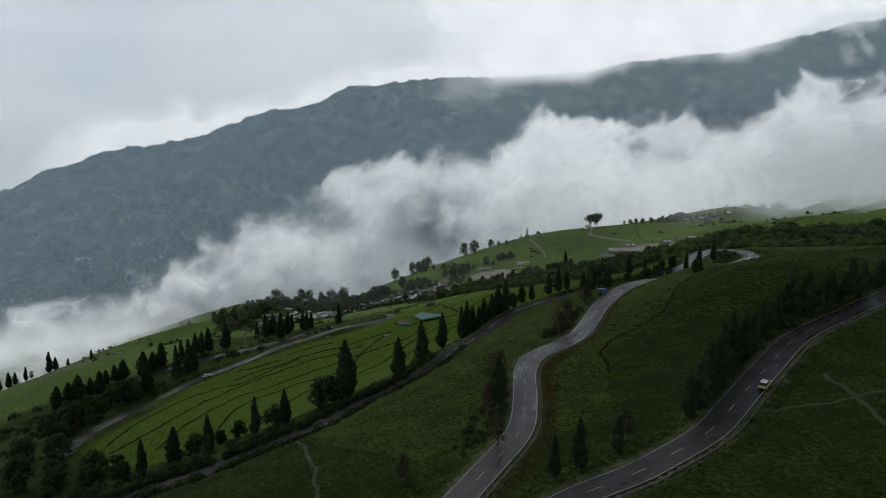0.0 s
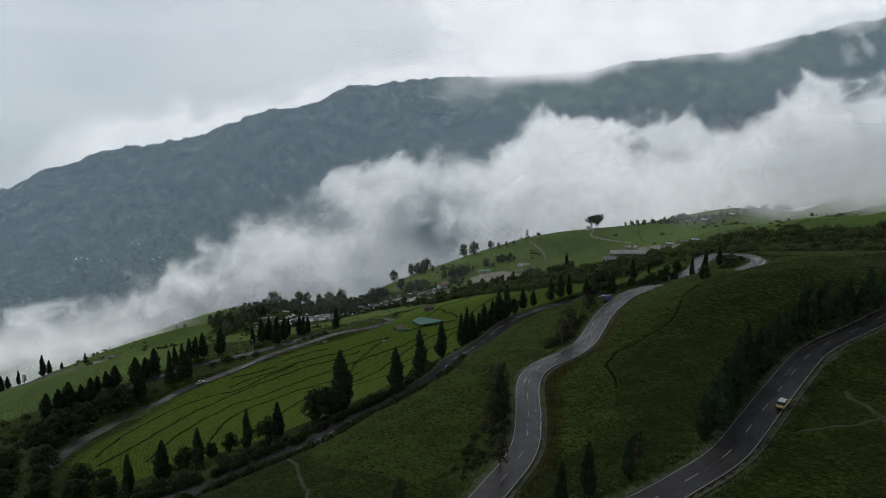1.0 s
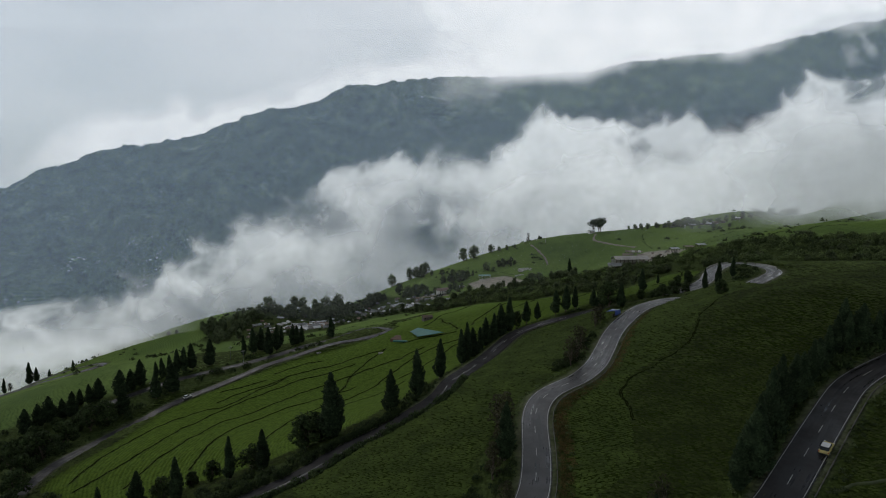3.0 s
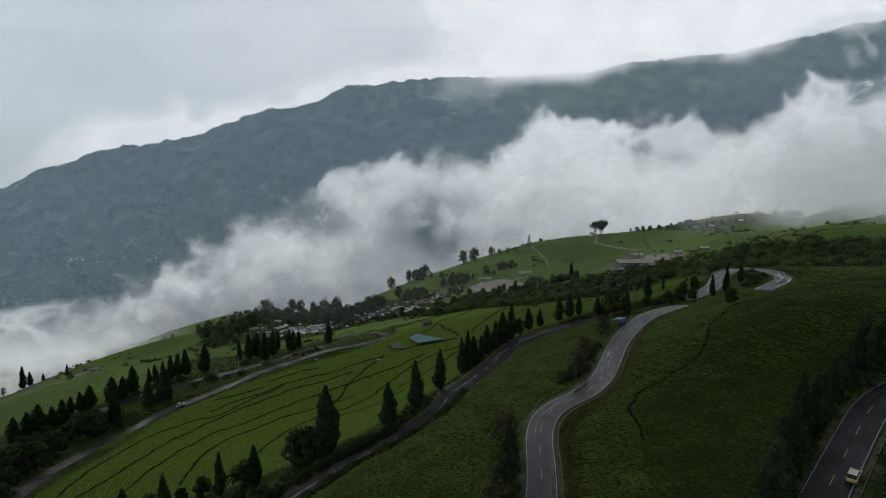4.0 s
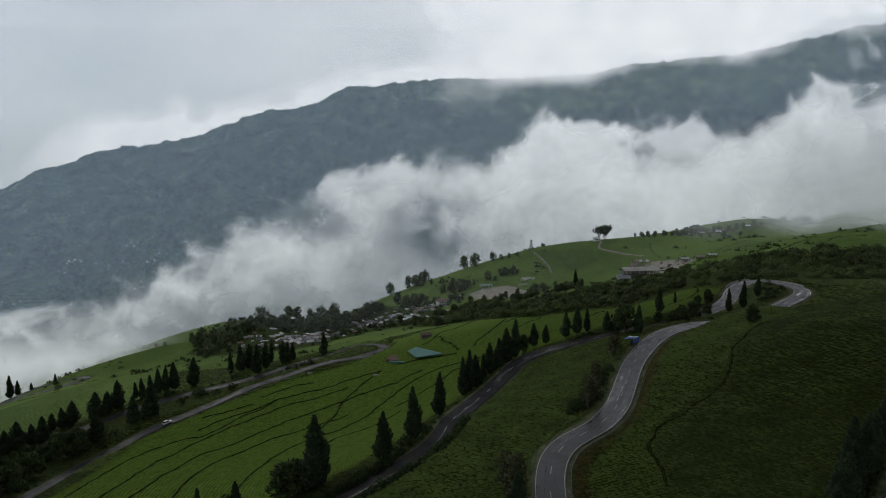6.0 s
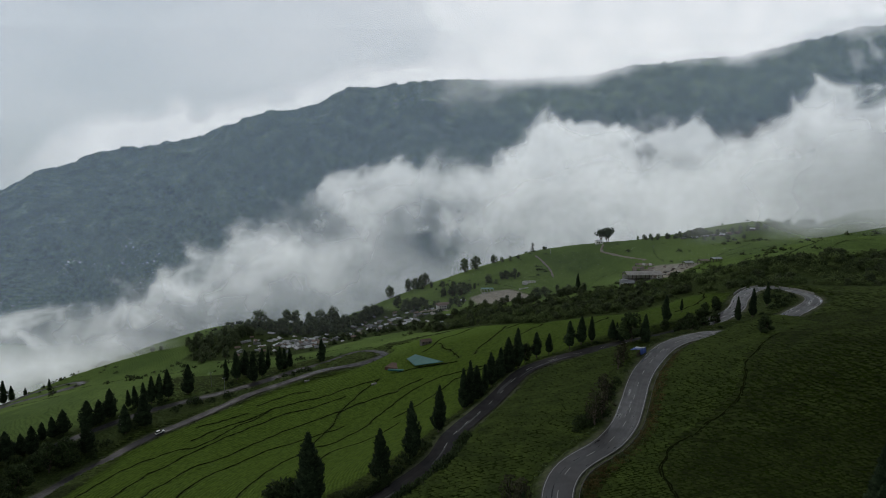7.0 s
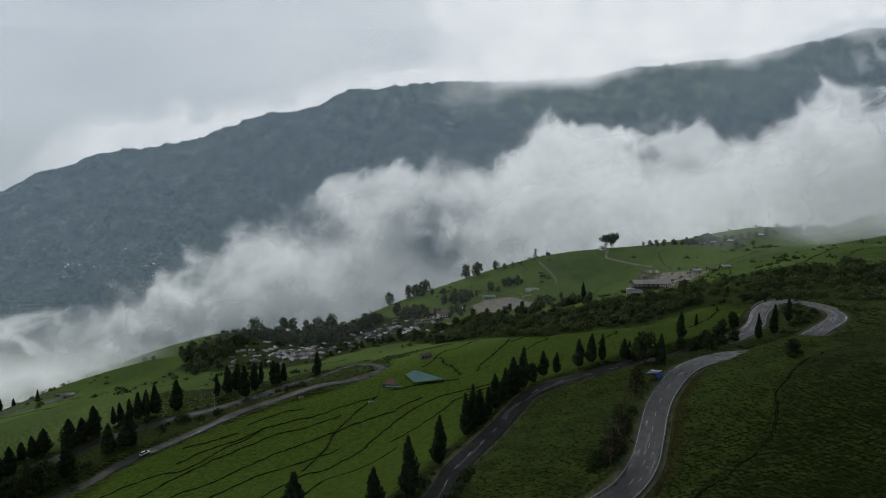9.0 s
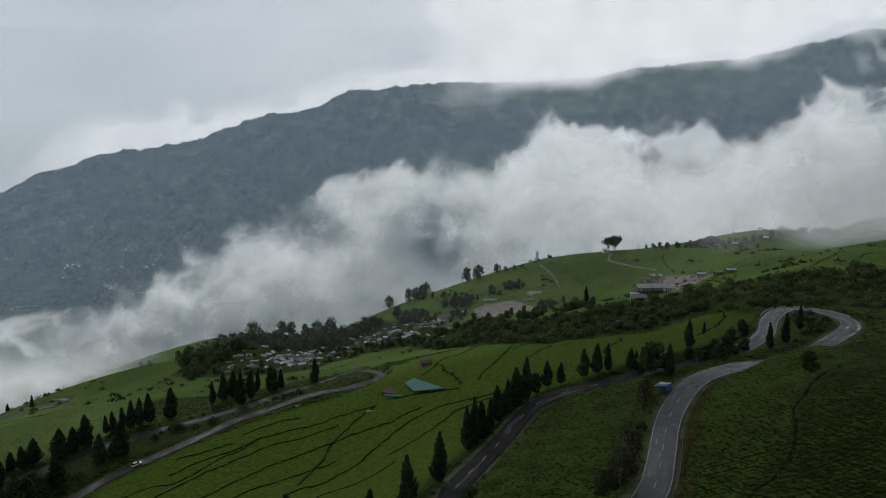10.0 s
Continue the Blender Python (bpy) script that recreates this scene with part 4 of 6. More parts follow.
def broadleaf(seed, wide, leafy=1.0, leaf=None, spray=0.42, low=2.3):
    """A spreading tree 10 m high: trunk, limbs and a lumpy, gappy crown that hangs low."""
    rng = np.random.default_rng(seed)
    tree = new("broadleaf_tree")
    wood = [limb((0, 0, -0.6), (0.15, 0.1, 2.2), 0.3, 0.2)]
    lobes = []
    for k in range(12):
        a, up = 2.4 * k + rng.uniform(-0.5, 0.5), (k + rng.uniform(0, 1)) / 12
        r = wide * rng.uniform(0.4, 0.72) * (1.0 - 0.8 * abs(up - 0.32) ** 1.1)
        p = np.array([r * math.cos(a), r * math.sin(a), low + (8.6 - low) * up])
        mid = np.array([0.35 * p[0], 0.35 * p[1], 1.8 + 0.45 * (p[2] - 1.8)])
        wood += [limb((0.15, 0.1, 1.6), mid, 0.16, 0.1, 5), limb(mid, p, 0.1, 0.03, 5)]
        if leafy >= 0.4 or k % 3 == 0:
            tip = p + rng.normal(size=3) * np.array([0.9, 0.9, 0.7])
            wood.append(limb(p * 0.85 + mid * 0.15, tip, 0.05, 0.015, 4))
        lobes.append((p, rng.uniform(0.85, 1.35) * (0.65 + 0.15 * wide)))
    v, f = joined(wood)
    mesh_object("trunk", v, f, BARK, tree)
    pieces = []
    for p, r in lobes:
        n = int(105 * leafy)
        o = rng.normal(size=(n, 3))
        o /= np.linalg.norm(o, axis=1)[:, None]
        c = p + o * r * (rng.uniform(0.35, 1.1, n) ** 0.5)[:, None] * np.array([1.05, 1.05, 0.9])
        pieces.append(tufts(c, o, np.full(n, spray), rng, 0.25, 0.6))
    v, f = joined(pieces)
    mesh_object("crown", v, f, leaf or BROAD_LEAF, tree)
    return tagged(tree, "dark rounded broadleaf tree with a dense crown", "tree")


def planted(models, places, rng, label="", group="", squash=(0.9, 1.15), sink=0.15):
    """Copies of the models at (x, y, height); the first use of a model moves the model itself."""
    for x, y, high in places:
        pick = models[int(rng.integers(len(models)))]
        s = high / 10
        w = s * rng.uniform(*squash)
        lean = rng.normal(size=2) * 1.2
        m = pose(x, y, level(x, y) - sink, lean[0], lean[1], rng.uniform(0, 360)) @ Matrix.Diagonal((w, w, s, 1))
        if pick.get("planted"):
            ob = copy_thing(pick, m @ Matrix.Diagonal([1 / q for q in pick.scale] + [1]))
        else:
            pick.matrix_basis, ob = m, pick
            pick["planted"] = 1
        tagged(ob, label, "", group)


def grove(name, models, places, rng, label, category, squash=(0.9, 1.2), sink=0.8):
    """Many far trees past counting, joined: crowns with their trunks."""
    verts, faces, kinds, base = [], [], [], 0
    shapes = []
    for model in models:
        pieces = []
        for child in model.children:
            me = child.data
            v = np.empty(len(me.vertices) * 3)
            me.vertices.foreach_get("co", v)
            f = np.empty(len(me.polygons) * 3, np.int32)
            me.polygons.foreach_get("vertices", f)
            pieces.append((v.reshape(-1, 3), f.reshape(-1, 3), child.name.startswith("trunk")))
        shapes.append(pieces)
    for x, y, high in places:
        s, a = high / 10, rng.uniform(0, 2 * math.pi)
        w = s * rng.uniform(*squash)
        z = level(x, y) - sink
        for v, f, wood in shapes[int(rng.integers(len(shapes)))]:
            verts.append(np.stack([x + w * (math.cos(a) * v[:, 0] - math.sin(a) * v[:, 1]), y + w * (math.sin(a) * v[:, 0] + math.cos(a) * v[:, 1]), z + s * v[:, 2]], 1))
            faces.append(f + base)
            kinds.append(np.full(len(f), int(wood), np.int32))
            base += len(v)
    ob = mesh_object(name, np.vstack(verts), np.vstack(faces), FAR_LEAF)
    ob.data.materials.append(BARK)
    ob.data.polygons.foreach_set("material_index", np.concatenate(kinds))
    return tagged(ob, label, category, kind="stuff")


RNG = np.random.default_rng(7)
SLIM = [cypress(1, 1.15), cypress(2, 1.35), cypress(3, 1.6)]
STOUT = [cypress(4, 1.9), cypress(5, 2.2), cypress(6, 1.75)]
ROUND = [broadleaf(11, 4.2), broadleaf(12, 3.6), broadleaf(13, 4.8), broadleaf(14, 3.2)]
FAR_LEAF = foliage("hillside_leaves", (0.135, 0.170, 0.080), (0.044, 0.060, 0.032), 0.4)
FAR_ROUND = [broadleaf(s, w, 0.36, FAR_LEAF, 0.6) for s, w in ((21, 3.8), (22, 3.2), (23, 4.6), (24, 2.8), (25, 4.2))]

ROADSIDE = [(-31.3, 186.5, 20.8), (-49.6, 180.3, 12.5), (-59.5, 181.5, 13.6), (-73.3, 178.6, 13.3), (-84.0, 177.5, 13.6), (-90.3, 170.2, 13.0), (-14.4, 188.5, 14.2), (-6.9, 196.6, 15.9), (-0.4, 210.6, 14.2), (7.8, 236.2, 14.4), (9.7, 238.0, 16.2), (12.2, 243.6, 12.5), (15.3, 248.3, 11.0), (18.0, 254.0, 13.0)]
VERGE = [(24.5, 259.5, 14.5), (28.5, 263.5, 15.5), (21.0, 256.0, 13.0), (36.0, 268.7, 9.7), (40.3, 267.0, 7.9), (47.7, 265.8, 10.5), (51.9, 266.0, 11.1), (55.7, 265.4, 10.1), (63.0, 265.3, 7.7), (64.4, 264.1, 7.3), (65.9, 262.9, 7.6), (69.5, 248.7, 10.6), (87.1, 276.9, 11.0), (101.5, 298.0, 5.5), (109.5, 266.0, 9.8), (116.5, 269.5, 11.5), (128.0, 281.0, 9.6)]
LOWER_ROWS = [(-185.9, 294.9, 14.1), (-188.9, 291.0, 12.6), (-191.8, 286.3, 13.0), (-176.8, 296.8, 13.7), (-181.8, 297.7, 10.5), (-179.5, 308.6, 8.9), (-175.0, 309.2, 10.6), (-172.1, 312.0, 12.1), (-161.7, 312.9, 14.7), (-158.8, 317.7, 12.0), (-156.1, 321.7, 14.8), (-139.7, 304.3, 14.2), (-133.2, 308.6, 15.8), (-149.2, 291.2, 14.7)]
LOWER_SLIM = [(-152.2, 331.4, 9.3), (-148.6, 331.0, 11.3), (-146.3, 334.2, 11.4), (-142.3, 333.8, 14.4), (-139.7, 336.4, 14.5), (-136.1, 339.1, 15.6), (-127.6, 342.1, 16.3), (-114.1, 358.7, 12.9), (-109.2, 361.1, 16.3), (-106.3, 366.1, 15.2), (-97.1, 350.4, 17.3), (-95.5, 360.0, 16.2), (-96.8, 374.9, 12.9), (-88.0, 367.8, 13.9), (-85.7, 368.8, 12.6), (-83.7, 372.6, 11.4), (-66.4, 374.5, 14.1)]
VALLEY_TREES = [(-352.0, 458.0, 12.0), (-347.0, 462.0, 14.0), (-341.0, 461.0, 11.0), (-336.0, 466.0, 13.0), (-356.0, 463.0, 13.0), (-327.0, 481.9, 19.4), (-328.4, 491.9, 12.9), (-318.0, 492.0, 7.1), (-286.2, 473.3, 9.7)]
UPPER_ROW = [(91.8, 158.7, 11.1), (94.3, 156.3, 10.2), (99.4, 155.0, 9.8), (97.4, 155.1, 9.1), (107.5, 158.5, 10.3), (110.4, 158.4, 8.8), (104.1, 156.6, 8.7), (66.8, 138.0, 13.1), (71.2, 141.6, 10.9), (62.1, 132.7, 13.3), (57.1, 127.6, 11.0), (51.7, 119.7, 11.9), (77.8, 146.8, 10.2), (82.2, 151.3, 7.8), (85.5, 153.6, 8.8), (117.6, 162.4, 8.3), (122.8, 165.4, 8.0), (64.5, 134.5, 11.0), (59.8, 129.6, 12.2), (54.6, 123.8, 10.5), (74.5, 144.5, 9.5), (88.5, 155.8, 9.0), (101.8, 157.4, 9.2), (128, 168.5, 9.0), (133, 171, 9.5)]
UPPER_ROW = [(x + 1.4, y - 1.5, 1.08 * h) for x, y, h in UPPER_ROW] + [(49.5, 115.5, 10.0), (53.0, 119.0, 10.5), (57.5, 124.0, 11.0), (69.0, 138.0, 11.5), (80.5, 147.0, 10.0), (92.5, 154.0, 10.0)]
BANK_FIRS = [(13.5, 141.0, 13.0), (14.6, 147.5, 10.5)]
FIELD_EDGE = [(33.4, 109.2, 7.6), (25.4, 105.6, 10.8), (20.4, 104.1, 9.1)]
planted(SLIM, ROADSIDE[:9] + BANK_FIRS + FIELD_EDGE, RNG, "tall slender dark cypress on the tea slope")
planted(SLIM + STOUT[:1], VERGE + LOWER_SLIM + VALLEY_TREES + ROADSIDE[9:], RNG, "dark pointed cypress in a roadside row")
planted(STOUT, LOWER_ROWS, RNG, "stout dark cypress below the tea field", squash=(1.05, 1.4))
planted(SLIM + STOUT, UPPER_ROW, RNG, "dark cypress in a dense row above the road")

BROAD_NEAR = [(-38.2, 186.3, 11.9), (-35.0, 188.0, 10.5), (-54.5, 185.0, 8.5), (-67.7, 190.0, 7.4), (-74.0, 189.9, 6.0), (-79.2, 183.2, 8.5), (-106.5, 186.2, 8.8), (-116.9, 190.5, 10.2), (-127.1, 186.0, 9.8), (-135.9, 180.2, 13.3), (27.0, 264.1, 10.0), (23.0, 261.0, 8.5), (31.5, 267.5, 8.0), (95.1, 221.3, 6.5), (88.8, 257.6, 6.3), (97.1, 265.6, 6.4), (95.2, 274.6, 5.4), (66.0, 252.0, 12.0)]
BROAD_LOW = [(-152.0, 282.2, 13.2), (-157.0, 278.4, 13.6), (-154.6, 242.8, 14.8), (-159.5, 263.9, 12.8), (-164.7, 280.9, 10.2), (-168, 255, 12), (-150, 225, 11), (-162, 236, 12), (-176, 270, 11), (-143, 212, 10), (-152, 206, 11), (-133, 196, 9), (-112, 180, 8), (-98, 172, 8), (-122, 178, 10)]
BROAD_FAR = [(23.0, 646.6, 16.7), (33.7, 642.6, 16.0), (52.9, 650.8, 10.0), (60.6, 645.2, 6.6), (68.4, 641.8, 6.6), (76.6, 642.8, 5.5), (-41.7, 608.7, 12.6), (-33.4, 600.8, 8.8), (-24.4, 594.1, 8.2), (-17.6, 586.0, 9.1), (-32.8, 651.3, 15), (-27.5, 656.1, 14), (-21.8, 653.6, 15), (-16.1, 651.5, 15), (-51.9, 646.9, 15.4), (10.4, 578.1, 12.4), (17.5, 571.0, 13.2), (43.3, 595.8, 10.2), (77.4, 527.6, 11.1), (85.0, 533.0, 10.4), (92.7, 479.2, 8.0), (95.9, 452.8, 7.4)]
BROAD_CREST = [(202.7, 640.3, 4.6), (205.6, 633.2, 4.8), (210.4, 632.0, 5.4), (220.1, 629.5, 5.3), (227.8, 629.3, 5.9), (233.7, 624.3, 6.3), (238.1, 610.3, 5.1), (-157.0, 558.5, 14.3), (-136.8, 570.6, 16.2), (-132.0, 580.0, 15.6), (-121.8, 589.1, 14.4), (-114.9, 603.5, 16.0), (-104.1, 614.5, 16.0), (-198.0, 506.4, 9.6), (-190.5, 504.0, 10.8), (-179.0, 491.4, 6.3), (-172.4, 506.4, 7.4), (-164.9, 514.9, 9.7), (-160.7, 528.1, 9.1), (-228.8, 512.4, 5.3), (-221.4, 510.7, 5.3)]
ARM_BUSHES = [(88, 266, 5.5), (93, 271, 6.0), (99, 274, 6.2), (104, 272, 5.5), (104, 281, 6.0), (110, 285, 6.0), (113, 292, 5.5), (84, 270, 5.0)]
planted(ROUND, BROAD_NEAR + ARM_BUSHES, RNG, "dark bushy broadleaf tree beside the road", "roadside broadleaf trees", (0.9, 1.15), 0.8)
planted(ROUND, BROAD_LOW, RNG, "large dark broadleaf tree below the field", "lower broadleaf trees", (0.9, 1.2), 0.8)
planted(FAR_ROUND, BROAD_FAR + BROAD_CREST, RNG, "distant dark broadleaf tree on the hillside", "hillside trees", (0.75, 1.15), 1.2)
HILL_TREES = [(-43, 608, 9), (-29, 590, 8), (-21, 581, 9), (-14, 572, 8), (-24, 643, 9), (-19, 636, 10), (-10, 628, 8), (1, 616, 8), (11, 602, 9), (15, 591, 8), (19, 576, 9), (24, 580, 10), (8, 540, 9), (12, 546, 8), (6, 530, 6), (14, 532, 8), (18, 540, 7), (20, 453, 9), (27, 455, 8), (31, 425, 9), (39, 440, 10), (47, 500, 8), (34, 505, 8), (52, 515, 7), (24, 520, 7), (60, 505, 9), (68, 495, 8), (40, 480, 9), (55, 470, 9), (10, 500, 7), (16, 485, 8), (-6, 560, 7), (-12, 552, 8), (30, 585, 7), (50, 590, 6), (88, 560, 7), (100, 560, 8), (108, 552, 8)]
CREST_TREES = [(197, 649, 5), (203, 648, 6), (209, 647, 6), (214, 640, 6), (219, 628, 7), (224, 622, 6), (229, 616, 6), (236, 616, 8), (243, 621, 8), (247, 626, 9), (252, 632, 8), (256, 618, 7), (263, 619, 8), (270, 622, 7), (278, 621, 8), (286, 622, 9), (294, 624, 8), (304, 625, 9), (312, 626, 7), (322, 628, 8), (334, 628, 9), (346, 628, 8), (352, 626, 9), (360, 630, 8), (244, 604, 5), (252, 603, 5), (266, 604, 6), (282, 606, 5)]
planted(FAR_ROUND, HILL_TREES, RNG, "small dark tree standing on the grassy hillside", "hillside trees", (0.75, 1.15), 0.8)
planted(FAR_ROUND, CREST_TREES, RNG, "misty dark tree on the hill's crest", "crest trees", (0.9, 1.3), 1.0)
THIN_LEAF = foliage("sparse_leaves", (0.060, 0.058, 0.030), (0.020, 0.022, 0.012), 0.4)
SPARSE = [broadleaf(15, 3.0, 0.3, THIN_LEAF, 0.34), broadleaf(16, 2.4, 0.2, THIN_LEAF, 0.34), broadleaf(19, 2.2, 0.38, THIN_LEAF, 0.32)]
planted(SPARSE, [(39.8, 191.5, 12.0), (37.5, 189.0, 9.0), (14.5, 150.0, 12.5), (12.8, 142.0, 10.0), (10.5, 135.0, 9.0), (13.6, 158.0, 9.0), (44.0, 205.0, 8.0), (54.0, 226.0, 8.5), (57.0, 231.0, 8.0), (36.0, 113.0, 8.0), (-8.0, 113.0, 7.0), (92.7, 659.5, 10.7), (-334.0, 470.0, 8.0), (11.5, 120.0, 8.0)], RNG, "sparse half-bare tree with twiggy limbs", "sparse trees")
planted([broadleaf(17, 4.6, 0.5, None, 0.5, 5.4), broadleaf(18, 4.0, 0.5, None, 0.5, 5.0)], [(161.4, 654.0, 15.0), (169.5, 656.6, 15.8), (166.0, 652.0, 14.0)], RNG, "tall tree on the bare hilltop", "hilltop trees")
planted(SLIM, [(98.3, 475.0, 14.5)], RNG, "lone dark cypress above the gully")


# ---- tea bushes and scrub, past counting ----
def spread_over(name, xs, ys, template, mat, size, rng, label, category, lift=0.0, normal_height=1.0, span=(0.75, 1.3), turn=math.pi, stretch=1.0):
    """One object of many small plants at the given places."""
    v, f = template
    v = v * np.array([stretch, 1, 1])
    n = len(xs)
    zs = bedded(xs, ys, slope(xs, ys) + 0.9 * fbm(xs / 34, ys / 34, 3, seed=3) + 0.35 * fbm(xs / 4.5, ys / 4.5, 3, seed=8))
    a = rng.uniform(-turn, turn, n)
    s = size * rng.uniform(*span, n)
    tall = s * normal_height * rng.uniform(0.8, 1.2, n)
    p = np.empty((n, len(v), 3), np.float32)
    p[:, :, 0] = xs[:, None] + s[:, None] * (np.cos(a)[:, None] * v[None, :, 0] - np.sin(a)[:, None] * v[None, :, 1])
    p[:, :, 1] = ys[:, None] + s[:, None] * (np.sin(a)[:, None] * v[None, :, 0] + np.cos(a)[:, None] * v[None, :, 1])
    p[:, :, 2] = zs[:, None] + lift + tall[:, None] * v[None, :, 2]
    faces = (np.arange(n)[:, None, None] * len(v) + f[None]).reshape(-1, 3)
    ob = mesh_object(name, p.reshape(-1, 3), faces, mat)
    return tagged(ob, label, category, kind="stuff")


def mound(seed, fine=True, sprays=0, sides=5):
    """A low, flat-topped tea bush, with sprays of leaves on it where it is near."""
    rng = np.random.default_rng(seed)
    rings = [(0.1, 0.62), (0.58, 0.52)] if fine else [(0.2, 0.66)]
    v, f = [], []
    for z, r in rings:
        for j in range(sides):
            w = 2 * math.pi * (j + rng.uniform(-0.3, 0.3)) / sides
            q = r * rng.uniform(0.8, 1.2)
            v.append((q * math.cos(w), q * math.sin(w), z * rng.uniform(0.85, 1.15)))
    v.append((0, 0, 0.68))
    for r in range(len(rings) - 1):
        for j in range(sides):
            a, b = j, (j + 1) % sides
            f += [(a, b, b + sides), (a, b + sides, a + sides)]
    for j in range(sides):
        f.append((len(v) - 1 - sides + j, len(v) - 1 - sides + (j + 1) % sides, len(v) - 1))
    body = np.array(v), np.array(f)
    if not sprays:
        return body
    a, r = rng.uniform(0, 6.28, sprays), 0.62 * np.sqrt(rng.uniform(0, 1, sprays))
    c = np.stack([r * np.cos(a), r * np.sin(a), 0.66 - 0.35 * r ** 2], 1)
    return joined([body, tufts(c, np.stack([np.cos(a) * r, np.sin(a) * r, 0.6 + 0 * a], 1), np.full(sprays, 0.2), rng, 0.4, 0.6)])


def rows_of(x0, x1, y0, y1, across, along, rng):
    """Places in wavering contour rows."""
    gx, gy = np.meshgrid(np.arange(x0, x1, along), np.arange(y0, y1, across))
    x, y = gx.ravel(), gy.ravel()
    y = y + 6 * fbm(x / 60, y / 60, 2, seed=90) + rng.normal(size=len(x)) * across * 0.12
    x = x + rng.normal(size=len(x)) * along * 0.25
    return x, y


TEA_DARK = foliage("tea_leaves", (0.055, 0.079, 0.016), (0.027, 0.040, 0.008), 0.13, spread=0.34)
TEA_MID = foliage("summer_tea_leaves", (0.058, 0.086, 0.015), (0.030, 0.047, 0.009), 0.13, spread=0.22)
TEA_YOUNG = foliage("young_tea_leaves", (0.100, 0.158, 0.018), (0.062, 0.105, 0.012), 0.10, spread=0.16)
DRY_GRASS = foliage("dry_bank_grass", (0.115, 0.085, 0.030), (0.040, 0.035, 0.014), 0.2, spread=0.4)
BAMBOO_LEAF = foliage("bamboo_leaves", (0.130, 0.175, 0.060), (0.045, 0.068, 0.024), 0.05, spread=0.45)
SCRUB_LEAF = foliage("scrub_leaves", (0.100, 0.132, 0.048), (0.024, 0.036, 0.016), 0.07, spread=0.5)


VERGE_FIELD = [(24, 120), (28, 150), (30, 168), (42, 178), (52, 190), (58, 205), (66, 222), (80, 234), (104, 248), (124, 240), (106, 225), (81, 204), (70, 187), (57, 178), (47, 171), (43, 152), (38, 130)]
BETWEEN_ROADS = [(-40, 168), (-14, 176), (2, 190), (8, 206), (20, 236), (34, 250), (56, 254), (70, 246), (56, 222), (46, 204), (36, 186), (22, 172), (16, 150), (10, 128), (-5, 120), (-30, 140)]


def build_tea():
    rng = np.random.default_rng(31)
    for x0, x1, y0, y1, across, along, size, sprays in ((-95, 150, 66, 168, 0.78, 0.62, 0.54, 3), (-150, 180, 168, 262, 1.1, 0.85, 0.8, 2), (-150, 200, 262, 380, 1.6, 1.3, 1.1, 0)):
        x, y = rows_of(x0, x1, y0, y1, across, along, rng)
        keep = (np.abs(x) < 0.78 * y + 14) & (wildness(x, y) < 0.35) & (bareness(x, y) < 0.3)
        for hx, hy, reach in ((-8, 355.5, 4.5), (-22, 329, 7), (-20, 320, 4)):
            keep &= np.hypot(x - hx, y - hy) > reach
        keep &= (rng.uniform(size=len(x)) > 0.04) | (y > 168)
        x, y = x[keep], y[keep]
        young = outside(LIGHT_FIELD, x, y) < 0
        middle = ~young & (((outside(VERGE_FIELD, x, y) < 0) & (y > 100)) | (outside(BETWEEN_ROADS, x, y) < 0))
        for which, mat, seed in ((~young & ~middle, TEA_DARK, 1), (middle, TEA_MID, 4)):
            if which.any():
                spread_over("tea_bushes", x[which], y[which], mound(seed, False, sprays), mat, size, rng, "clipped green tea bushes in contour rows", "tea bushes", 0.0, 0.62, (0.7, 1.3), 0.5, 1.35)
        # here and there a taller sprig in the closed young canopy
        some = young & (rng.uniform(size=len(x)) < 0.05)
        if some.any():
            spread_over("tea_bushes", x[some], y[some], mound(2, False, 2), TEA_YOUNG, 0.6 * size, rng, "bright green young tea in fine rows", "tea bushes", -0.1, 0.6, (0.7, 1.2), 0.4, 1.5)


def scrub_template(seed, n=24, leaf=0.3):
    rng = np.random.default_rng(seed)
    pieces = []
    for p, r in (((0, 0, 0.7), 0.8), ((0.5, 0.25, 0.55), 0.6), ((-0.45, 0.3, 0.5), 0.55), ((0.05, -0.5, 0.6), 0.6)):
        o = rng.normal(size=(n, 3))
        o[:, 2] = np.abs(o[:, 2]) - 0.25
        o /= np.linalg.norm(o, axis=1)[:, None]
        pieces.append(tufts(np.array(p) + o * r * np.array([1, 1, 0.85]), o, np.full(n, leaf), rng, 0.3, 0.5))
    return joined(pieces)


